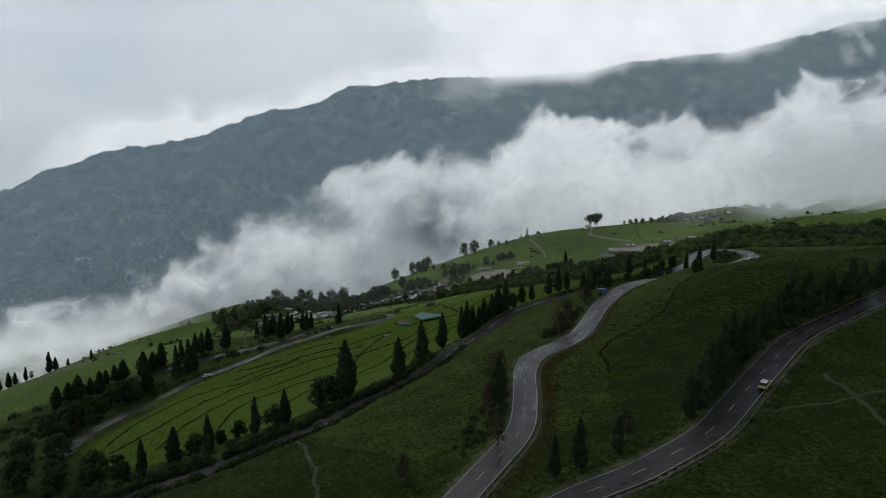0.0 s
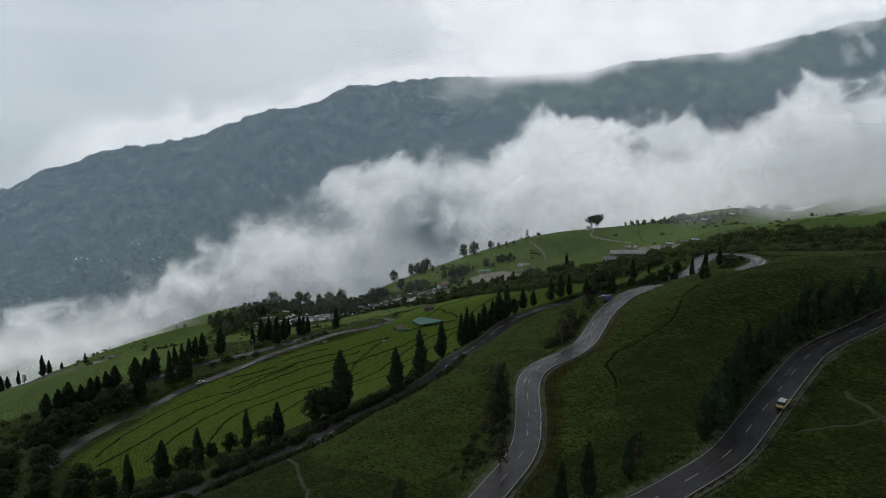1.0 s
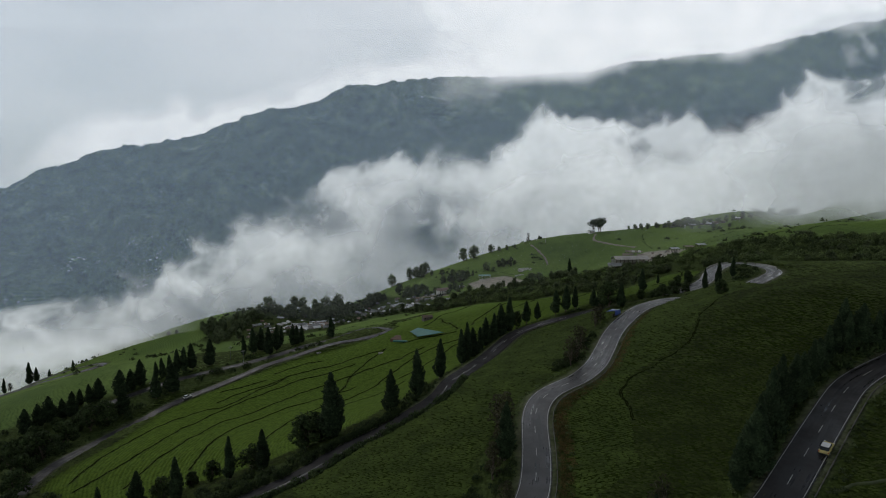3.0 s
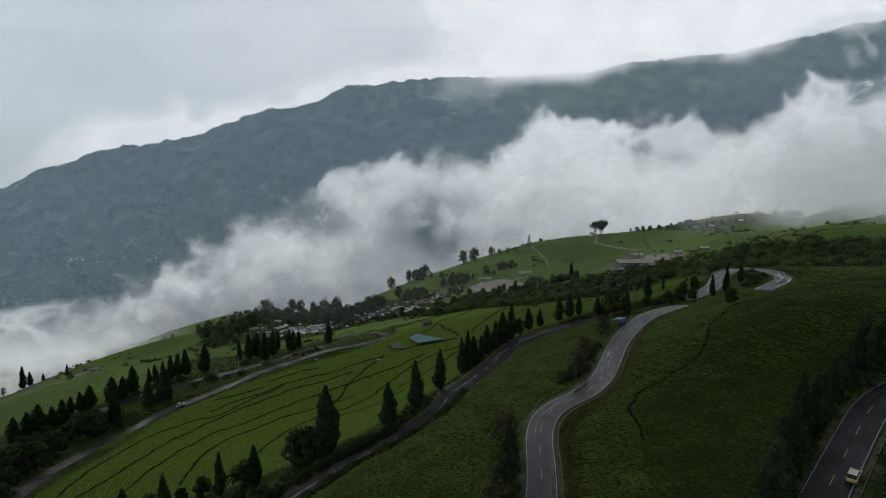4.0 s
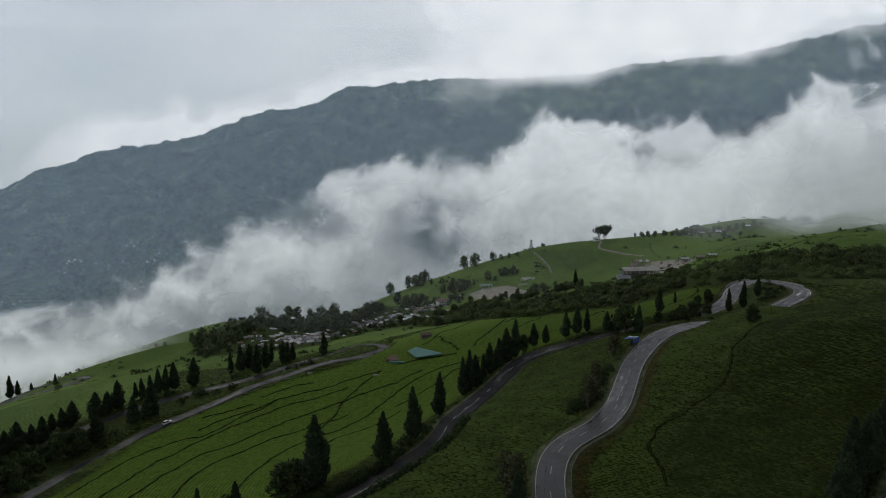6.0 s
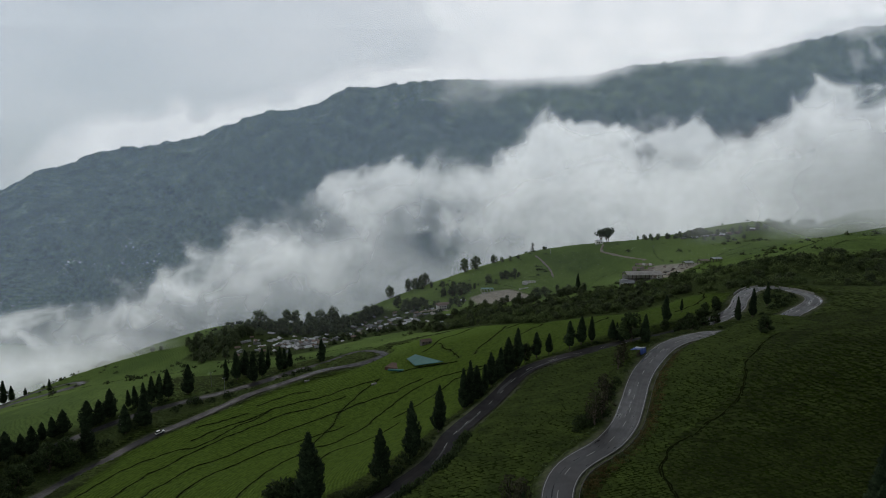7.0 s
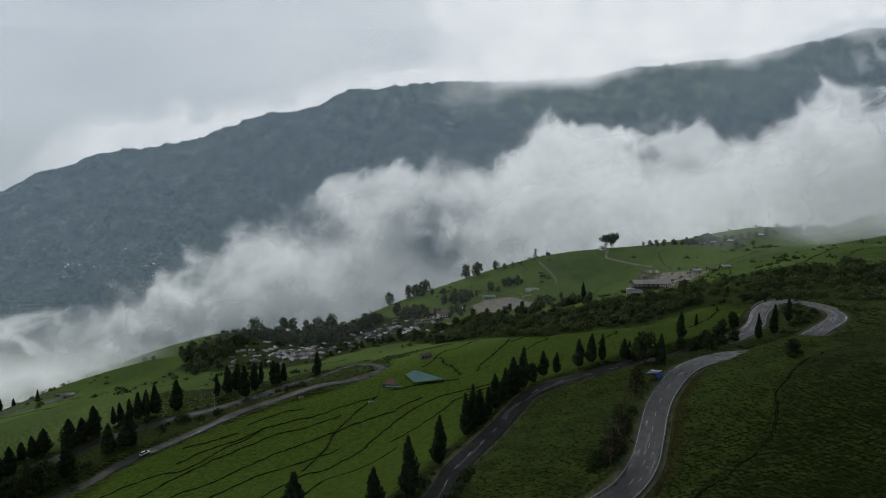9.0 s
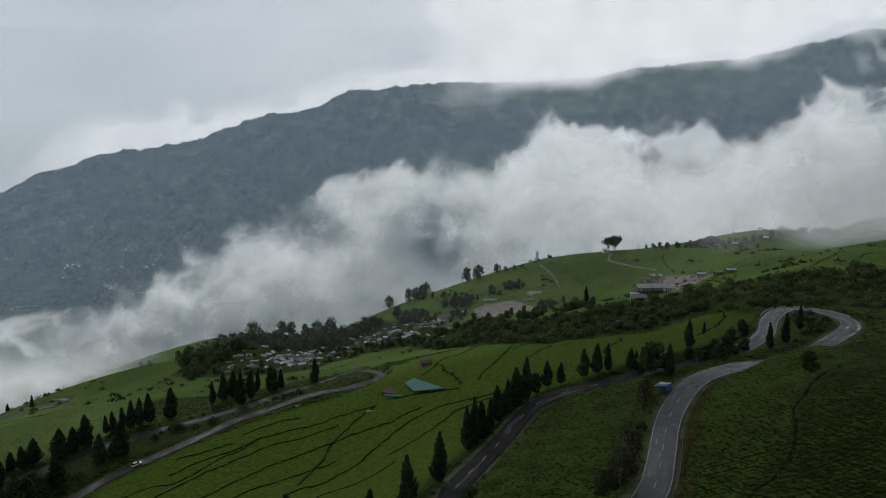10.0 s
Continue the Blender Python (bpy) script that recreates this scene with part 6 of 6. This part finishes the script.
def build_big_house():
    ob = new("villa")
    part("wall", boxed(-7, 7, -4.5, 4.5, -2.5, 6.4), WHITEWASH, ob)
    part("roof", prism([(-5.6, 6.3), (5.6, 6.3), (0.9, 9.2), (-0.9, 9.2)], -8, 8), PINK_TILE, ob).matrix_basis = pose(0, 0, 0, 0, 0, 90)
    part("balcony", boxed(-7.4, 7.4, -6.4, -4.5, 3.0, 3.25), CONCRETE, ob)
    part("balcony_rail", boxed(-7.4, 7.4, -6.4, -6.25, 3.25, 4.2), WHITEWASH, ob)
    for x in (-7, -3.5, 0, 3.5, 7):
        part("column", round_bar(0.24, -2.5, 6.3, 10, x, -6.1), WHITEWASH, ob)
    for z in (0.9, 4.2):
        for x in (-5, -1.8, 1.8, 5):
            opening(ob, "window", x, -4.5, z, 1.2, 1.4, DARK_TIMBER)
    opening(ob, "door", 0, -4.5, 0.0, 1.2, 2.1, DARK_TIMBER)
    placed(ob, 1, 536, 24, 0.2)
    ob.matrix_basis = ob.matrix_basis @ Matrix.Scale(0.66, 4)
    tagged(ob, "two-storey white villa with columns and a faded pinkish roof", "house")
    steps = new("garden_steps")
    for k in range(9):
        part("step", boxed(-3.4, 3.4, -0.5 + k * 0.9, 0.5 + k * 0.9, -2.5 + 0.18 * k, 0.18 * k + 0.1), PALE_STONE, steps)
    placed(steps, -5, 526, 30, 0.1)
    steps.matrix_basis = steps.matrix_basis @ Matrix.Scale(0.6, 4)
    tagged(steps, "pale stone steps below the white villa", "steps")


def build_playground():
    ob = new("pavilion")
    part("roof", corrugated(13, 6.0, 0.5), GREEN_TIN, ob).matrix_basis = pose(0, -3.2, 3.5)
    for x in (-6, -3, 0, 3, 6):
        for y in (-3, 3):
            part("post", round_bar(0.14, -1.5, 3.5 + 0.07 * (y + 3), 8, x, y), WHITEWASH, ob)
    for k in range(3):
        part("seat_step", boxed(-6, 6, -5.6 + k * 0.9, -4.7 + k * 0.9, -1.5, -0.3 + 0.3 * k), WHITEWASH, ob)
    placed(ob, 40.3, 571, 6, -0.1)
    ob.matrix_basis = ob.matrix_basis @ Matrix.Scale(0.85, 4)
    tagged(ob, "open pavilion with a green roof and white steps", "pavilion")
    stand = new("terrace_stand")
    for k in range(4):
        bm = bmesh.new()
        for j in range(7):
            a = math.radians(-50 + 16 * j)
            r = 5.5 + 1.1 * k
            bmesh.ops.create_cube(bm, size=1.0, matrix=pose(r * math.sin(a), r * math.cos(a), -0.6 + 0.45 * k, 0, 0, -math.degrees(a)) @ Matrix.Diagonal((1.75, 1.0, 2.4, 1)))
        part("tier", bm, WHITEWASH, stand)
    placed(stand, 82, 583, 20, 0.6)
    tagged(stand, "curved white concrete viewing terrace", "stand")
    ramp_ob = part("ramp_wall", boxed(-6, 6, -0.25, 0.25, -1.5, 1.0, bevel=0.05), WHITEWASH)
    placed(ramp_ob, 73, 574, 40)
    tagged(ramp_ob, "low white wall beside the bare playground", "wall")
    fence = new("field_fence")
    edge = curve([(22, 540), (30, 566), (44, 575), (58, 574), (70, 560), (77, 550)], 3.0)
    for x, y in edge:
        z = level(x, y)
        part("post", round_bar(0.07, z - 0.4, z + 1.5, 6, x, y), DARK_TIMBER, fence)
    for up in (0.6, 1.2):
        v = []
        for x, y in edge:
            z = level(x, y) + up
            v += [(x, y, z), (x, y, z + 0.08), (x, y + 0.05, z + 0.08), (x, y + 0.05, z)]
        n = len(edge)
        f = [(4 * k + a, 4 * k + (a + 1) % 4, 4 * k + 4 + (a + 1) % 4, 4 * k + 4 + a) for k in range(n - 1) for a in range(4)]
        mesh_object("rail", v, f, DARK_TIMBER, fence)
    tagged(fence, "thin wooden fence round the bare playground", "fence")


def open_shed(name, length, deep, high, tin, label, posts=6, sag=0.0):
    ob = new(name)
    for s in (0, 180):
        part("roof_slope", corrugated(length, deep / 2 + 0.4, 0.24 * deep, 0.08, 0.8), tin, ob).matrix_basis = pose(0, 0, 0, 0, 0, s) @ pose(0, -deep / 2 - 0.4, high - 0.1, 0, sag, 0)
    for k in range(posts):
        x = -length / 2 + 0.6 + k * (length - 1.2) / (posts - 1)
        for y in (-deep / 2, deep / 2):
            part("post", boxed(x - 0.15, x + 0.15, y - 0.15, y + 0.15, -3.0, high), DARK_TIMBER, ob)
        part("truss", boxed(x - 0.1, x + 0.1, -deep / 2, deep / 2, high - 0.25, high), DARK_TIMBER, ob)
    return tagged(ob, label, "shed", "factory sheds")


def build_factory():
    main = open_shed("factory_shed", 27, 9, 3.9, OLD_TIN, "long half-open factory shed with a stained pale roof", 9)
    part("floor_slab", boxed(-13.5, 13.5, -4.5, 4.5, -2.6, 0.2), DARK_CONCRETE, main)
    part("back_wall", boxed(-13, 9, 4.1, 4.4, 0.2, 3.0), WHITEWASH, main, "stained white back wall")
    part("side_wall", boxed(9.0, 13.2, -4.3, -4.0, 0.2, 3.4), WHITEWASH, main, "stained white side wall")
    placed(main, 144, 474, 8, 1.2)
    annex = open_shed("factory_shed", 9, 7, 3.6, TIN, "small grey-roofed shed below the factory", 4)
    placed(annex, 120, 432, -12, 0.5)
    # rows of low, half-fallen sheds behind
    rng = np.random.default_rng(78)
    for row, (x, y, length) in enumerate(((163, 521, 15), (165, 530, 17), (168, 540, 19), (171, 550, 19), (175, 559, 16))):
        ruin = new("ruined_shed")
        for k in range(6):
            if rng.uniform() < 0.14:
                continue
            at = -length / 2 + (k + 0.5) * length / 6
            panel = part("roof_panel", boxed(-length / 12 + 0.06, length / 12 - 0.06, -2.1, 2.1, -0.06, 0.06, bevel=0.02), BROKEN_ROOF if rng.uniform() < 0.7 else OLD_TIN, ruin)
            panel.matrix_basis = pose(at, 0, 1.5 + rng.uniform(-0.25, 0.2), 17 + rng.uniform(-6, 6), rng.uniform(-4, 4), rng.uniform(-3, 3))
        for k in range(7):
            at = -length / 2 + k * length / 6
            for yy, up in ((-1.7, 1.0), (1.7, 1.95)):
                part("post", boxed(at - 0.1, at + 0.1, yy - 0.1, yy + 0.1, -2.0, up), DARK_TIMBER, ruin)
            part("rafter", boxed(at - 0.06, at + 0.06, -2.2, 2.2, -0.22, -0.08), DARK_TIMBER, ruin).matrix_basis = pose(0, 0, 1.5, 17, 0, 0)
        placed(ruin, x, y, -16 + rng.uniform(-4, 4), 1.1)
        tagged(ruin, "low collapsing shed with broken roof panels", "ruin", "ruined sheds")
    for x, y, t, tin in ((197, 524, 12, TIN), (207, 519, 10, BROKEN_ROOF), (216, 517, 8, TIN)):
        s = open_shed("factory_shed", 8, 4.5, 2.2, tin, "grey tin-roofed shed beside the yard", 4)
        placed(s, x, y, t, 0.3)
    tank = new("water_tank")
    part("tank_wall", round_bar(3.2, -2, 2.4, 20), WHITEWASH, tank)
    part("tank_roof", round_bar(3.5, 2.4, 3.3, 20, r2=0.6), WHITE_TIN, tank)
    placed(tank, 130, 470, 0, 0.5)
    tagged(tank, "round white water tank beside the factory", "tank")
    rng = np.random.default_rng(77)
    for k in range(110):
        x, y = rng.uniform(142, 208), rng.uniform(466, 560)
        if outside(EARTH_PLOTS[1], np.array([x]), np.array([y]))[0] > -2:
            continue
        heap = part("timber_pile", boxed(-rng.uniform(0.5, 1.9), rng.uniform(0.5, 1.9), -0.5, 0.5, -0.3, rng.uniform(0.2, 0.9), bevel=0.12), (RUST_TIN, DARK_TIMBER, CONCRETE, DARK_TIMBER, BROKEN_ROOF)[k % 5])
        placed(heap, x, y, rng.uniform(0, 180))
        tagged(heap, "rough pile of building material on bare earth", "pile", "yard piles")


def build_nursery():
    """A plant nursery under a pitched teal shade net on posts."""
    ob = new("shade_net_shelter")
    corners = [(-12.4, 332, 23.2), (1.4, 308, 27.1), (-11.8, 316, 22.6), (-16.3, 328.5, 22.0)]
    n = 12
    a, b, c, d = (np.array(q) for q in corners)
    k = np.linspace(0, 1, n)
    p = (1 - k)[:, None, None] * ((1 - k)[None, :, None] * d + k[None, :, None] * a) + k[:, None, None] * ((1 - k)[None, :, None] * c + k[None, :, None] * b)
    p[:, :, 2] -= 0.25 * np.sin(np.pi * k)[:, None] * np.sin(np.pi * k)[None, :]
    net = mesh_object("net", p.reshape(-1, 3), grid_faces(n, n), TEAL_NET, ob, True)
    solid = net.modifiers.new("thickness", "SOLIDIFY")
    solid.thickness = 0.04
    for x, y, z in corners + [tuple((a + b) / 2), tuple((c + d) / 2), tuple((a + d) / 2)]:
        part("post", round_bar(0.08, level(x, y) - 0.3, z, 7, x, y), DARK_TIMBER, ob)
    tagged(ob, "pitched teal shade net on posts over a nursery", "shelter")
    low = part("low_net", boxed(-4.6, 4.6, -0.9, 0.9, 0.0, 0.7, bevel=0.2), TEAL_NET)
    placed(low, -20.0, 319.5, -6, 0.1)
    tagged(low, "low teal net over seedling beds", "net")
    bed = part("seed_bed", boxed(-5.0, 5.0, -4.0, 4.0, -1.5, 0.22, bevel=0.1), RED_SOIL)
    placed(bed, -20.5, 327.0, -20, -0.25)
    tagged(bed, "reddish brown bare nursery bed", "bed")
    hut = cottage(7.5, 4.5, 2.4, 1.1, OCHRE_WALL, RUST_TIN, "small brown-roofed hut in the tea field")
    placed(hut, -8, 355.5, 25, 0.0)
    hut.matrix_basis = hut.matrix_basis @ Matrix.Scale(0.72, 4)
    top = cottage(6, 4.5, 2.5, 1.0, WHITEWASH, WHITE_TIN, "little white hut on the bare hilltop")
    placed(top, 158, 650, 10, 0.3)


def build_stall():
    ob = new("roadside_stall")
    for x in (-1.6, 1.6):
        for y, z in ((-1.2, 2.3), (1.2, 1.9)):
            part("pole", round_bar(0.05, -0.5, z, 6, x, y), DARK_TIMBER, ob)
    for x0, x1, mat, name in ((-2.1, 0.3, BLUE_TARP, "blue_tarp"), (0.2, 2.1, WHITE_TARP, "white_tarp")):
        k = np.linspace(0, 1, 9)
        v = [(x0 + (x1 - x0) * i, -1.6 + 3.2 * j, 2.4 - 0.55 * j + 0.09 * math.sin(9 * i + 5 * j) - 0.12 * math.sin(math.pi * i)) for j in k for i in k]
        sheet = mesh_object(name, v, grid_faces(9, 9), mat, ob, True)
        sheet.modifiers.new("thickness", "SOLIDIFY").thickness = 0.02
    v = [(-2.1 + 4.2 * i, -1.6 - 0.25 * j + 0.06 * math.sin(11 * i), 2.35 - 1.7 * j) for j in np.linspace(0, 1, 5) for i in np.linspace(0, 1, 12)]
    side = mesh_object("side_tarp", v, grid_faces(5, 12), BLUE_TARP, ob, True)
    side.modifiers.new("thickness", "SOLIDIFY").thickness = 0.02
    part("counter", boxed(-1.5, 1.5, -0.9, -0.3, -0.4, 0.85), DARK_TIMBER, ob)
    placed(ob, 62.5, 234.5, 48, 0.1)
    tagged(ob, "blue and white tarpaulin stall beside the road", "stall")


def car(paint, label):
    """A small hatchback, 3.9 m long, that faces -y."""
    ob = new("car")
    side = [(-1.95, 0.35), (-1.93, 0.72), (-1.0, 0.92), (1.62, 0.98), (1.92, 0.8), (1.95, 0.35)]
    b = prism(side, -0.8, 0.8)
    bmesh.ops.bevel(b, geom=[e for e in b.edges], offset=0.07, segments=2, affect="EDGES")
    body = part("body", b, paint, ob)
    body.matrix_basis = pose(0, 0, 0, 0, 0, 90)
    c = prism([(-1.05, 0.9), (-0.35, 1.45), (1.2, 1.47), (1.7, 0.95)], -0.7, 0.7)
    bmesh.ops.bevel(c, geom=[e for e in c.edges], offset=0.06, segments=2, affect="EDGES")
    part("windows", c, GLASS, ob, "dark glazed cabin").matrix_basis = pose(0, 0, 0, 0, 0, 90)
    part("roof", boxed(-0.64, 0.64, -0.3, 1.2, 1.44, 1.51, bevel=0.03), WHITE_PAINT, ob, "pale roof panel")
    for x in (-0.72, 0.72):
        for y in (-1.25, 1.2):
            tyre = bmesh.new()
            bmesh.ops.create_cone(tyre, cap_ends=True, segments=18, radius1=0.31, radius2=0.31, depth=0.2, matrix=pose(x, y, 0.31, 0, 90, 0))
            wheel = part("wheel", tyre, RUBBER, ob)
            rim = bmesh.new()
            bmesh.ops.create_cone(rim, cap_ends=True, segments=12, radius1=0.19, radius2=0.19, depth=0.22, matrix=pose(x, y, 0.31, 0, 90, 0))
            part("rim", rim, STEEL, wheel)
        part("headlight", boxed(x - 0.16, x + 0.16, -1.99, -1.85, 0.62, 0.78, bevel=0.03), LAMP_GLASS, ob)
        part("tail_light", boxed(x - 0.1, x + 0.1, 1.87, 1.97, 0.68, 0.9, bevel=0.02), TAIL_GLASS, ob)
    part("bumper", boxed(-0.78, 0.78, -2.03, -1.86, 0.3, 0.52, bevel=0.05), RUBBER, ob)
    part("rear_bumper", boxed(-0.78, 0.78, 1.86, 2.02, 0.3, 0.52, bevel=0.05), RUBBER, ob)
    part("plate", boxed(-0.26, 0.26, -2.045, -2.03, 0.36, 0.48), PLATE, ob)
    part("wiper", boxed(-0.45, 0.2, -1.02, -0.99, 0.94, 0.98), RUBBER, ob)
    return tagged(ob, label, "car")


def on_road(ob, road, x, y, turn_over=False):
    _, _, line, high = ROADS[road]
    k = int(((line - (x, y)) ** 2).sum(1).argmin())
    d = line[min(k + 2, len(line) - 1)] - line[max(k - 2, 0)]
    turn = math.degrees(math.atan2(d[1], d[0])) + (90 if not turn_over else -90)
    rise = math.degrees(math.atan2(high[min(k + 2, len(line) - 1)] - high[max(k - 2, 0)], np.hypot(*d)))
    ob.matrix_basis = pose(x, y, high[k] + 0.02, 0, 0, turn) @ pose(0, 0, 0, -rise if not turn_over else rise, 0, 0)


def build_roadside():
    on_road(car(YELLOW_PAINT, "yellow hatchback with a pale roof on the wet road"), 2, 67.7, 121.4)
    on_road(car(WHITE_PAINT, "small white car on the lower road"), 3, -122.5, 300.5, True)
    # concrete drain lips along the uphill edges
    for (name, width, line, high), side, span in ((ROADS[0], 1, (86, 250)), (ROADS[2], 1, (86, 160))):
        keep = (line[:, 1] > span[0]) & (line[:, 1] < span[1])
        seg, h = line[keep], high[keep]
        d = np.gradient(seg, axis=0)
        d /= np.linalg.norm(d, axis=1)[:, None]
        out = np.stack([d[:, 1], -d[:, 0]], 1) * side
        rows = []
        for off, up in ((width / 2 + 0.95, -0.5), (width / 2 + 0.95, 0.05), (width / 2 + 1.1, 0.05), (width / 2 + 1.1, -0.5)):
            rows.append(np.column_stack([seg + out * off, h + up]))
        v = np.stack(rows, 1).reshape(-1, 3)
        n = len(seg)
        f = [(4 * k + a, 4 * k + (a + 1) % 4, 4 * k + 4 + (a + 1) % 4, 4 * k + 4 + a) for k in range(n - 1) for a in range(4)]
        lip = mesh_object("drain_lip", v, f, DARK_CONCRETE)
        tagged(lip, "low stained concrete drain edge beside the road", "kerb", kind="structure")
    # parapet on the outside of the hairpin
    _, width, line, high = ROADS[0]
    near = [k for k in range(0, len(line) - 2, 2) if line[k, 0] > 128 and line[k, 1] > 285]
    wall = new("parapet")
    for k in near[:-1]:
        d = line[k + 2] - line[k]
        out = np.array([d[1], -d[0]]) / np.hypot(*d)
        p = (line[k] + line[k + 2]) / 2 + out * (width / 2 + 0.8)
        turn = math.degrees(math.atan2(d[1], d[0]))
        part("parapet_block", boxed(-np.hypot(*d) / 2 - 0.06, np.hypot(*d) / 2 + 0.06, -0.13, 0.13, -0.8, 0.5, bevel=0.03), CONCRETE, wall).matrix_basis = pose(p[0], p[1], high[k + 1], 0, 0, turn) @ pose(0, 0, 0, 0, -math.degrees(math.atan2(high[k + 2] - high[k], np.hypot(*d))), 0)
    tagged(wall, "low stained concrete parapet round the hairpin bend", "wall")
    for x, y in ((-119.3, 351), (-108, 339), (-142.6, 306), (108, 640)):
        pole = new("power_pole")
        part("post", round_bar(0.14, -0.6, 8.2, 8, r2=0.09), STEEL, pole)
        part("crossarm", boxed(-0.9, 0.9, -0.06, 0.06, 7.5, 7.62), STEEL, pole)
        for q in (-0.75, 0, 0.75):
            part("insulator", round_bar(0.05, 7.62, 7.85, 6, q), WHITEWASH, pole)
        placed(pole, x, y, 30)
        tagged(pole, "grey steel power pole beside the road", "pole", "power poles")
    for x, y, t in ((-30, 312, 20), (-66, 336, 35)):
        slab = part("concrete_slab", boxed(-1.2, 1.2, -0.6, 0.6, -0.4, 0.35, bevel=0.06), CONCRETE)
        placed(slab, x, y, t)
        tagged(slab, "pale concrete slab at the field's edge", "slab")


def build_far_houses():
    """Scattered houses on the mountain across the valley."""
    rng = np.random.default_rng(91)
    grid = MOUNTAIN_PLAN[0]
    kinds = []
    for wall, tin, label in ((OCHRE_WALL, WHITE_TIN, "tiny pale house on the far mountainside"), (OCHRE_WALL, TIN, "tiny grey-roofed house on the far mountainside"), (WHITEWASH, RED_TIN, "tiny red-roofed house on the far mountainside")):
        ob = new("far_house")
        part("wall", boxed(-6, 6, -4, 4, -6, 5), wall, ob)
        part("roof", prism([(-4.8, 4.9), (4.8, 4.9), (0, 7.4)], -6.8, 6.8), tin, ob).matrix_basis = pose(0, 0, 0, 0, 0, 90)
        kinds.append(tagged(ob, label, "house", "far houses"))
    used = set()
    for x, v, n, spread in FAR_CLUSTERS:
        for _ in range(int(1.25 * n)):
            px, pv = x + 1.2 * rng.normal() * spread, v + rng.normal() * spread / 2600
            i, j = int(np.clip(pv / 1.12 * 199, 2, 197)), int(np.clip((px + 3000) / 6000 * 559, 2, 557))
            q = grid[i, j]
            k = int(rng.choice(3, p=(0.5, 0.4, 0.1)))
            m = pose(q[0] + rng.uniform(-6, 6), q[1], q[2] + 3, 0, 0, rng.uniform(-40, 40)) @ Matrix.Scale(rng.uniform(0.3, 0.62), 4)
            if k in used:
                copy_thing(kinds[k], m @ Matrix.Diagonal([1 / s for s in kinds[k].scale] + [1]))
            else:
                kinds[k].matrix_basis = m
                used.add(k)
    # pale tracks winding up between the houses
    for x, v, n, spread in FAR_CLUSTERS[:12]:
        px, pv, way, places = x - spread, v - 0.03, 1, []
        for _ in range(6):
            i, j = int(np.clip(pv / 1.12 * 199, 2, 197)), int(np.clip((px + 3000) / 6000 * 559, 2, 557))
            places.append(grid[i, j])
            px, pv, way = px + way * rng.uniform(8, 34), pv + rng.uniform(0.008, 0.02), -way if rng.uniform() < 0.6 else way
        line = curve(places, 8.0)
        wide = np.array([1.7, -0.6, 0.4])
        v3 = np.stack([line - wide + (0, 0, 5.5), line + wide + (0, 0, 5.9)], 1).reshape(-1, 3)
        tagged(mesh_object("far_track", v3, grid_faces(len(line), 2), EARTH), "pale earth track on the far mountainside", "path", kind="structure")


FAR_CLUSTERS = [(-1214, 0.379, 9, 40), (-1141, 0.315, 12, 45), (-1052, 0.22, 10, 35), (-1060, 0.25, 10, 40), (-1400, 0.3, 8, 40), (-1340, 0.28, 8, 35), (-1490, 0.18, 12, 40), (-450, 0.49, 5, 18), (-400, 0.484, 5, 16), (-10, 0.727, 5, 18), (-190, 0.886, 7, 45), (160, 0.8, 8, 60), (130, 0.645, 8, 50), (-227, 0.745, 4, 40), (-800, 0.43, 9, 50), (-985, 0.395, 6, 25), (-1247, 0.693, 3, 30), (1000, 0.85, 4, 30), (-1336, 0.32, 6, 40)]
build_village()
build_big_house()
build_playground()
build_factory()
build_nursery()
build_stall()
build_roadside()
build_far_houses()
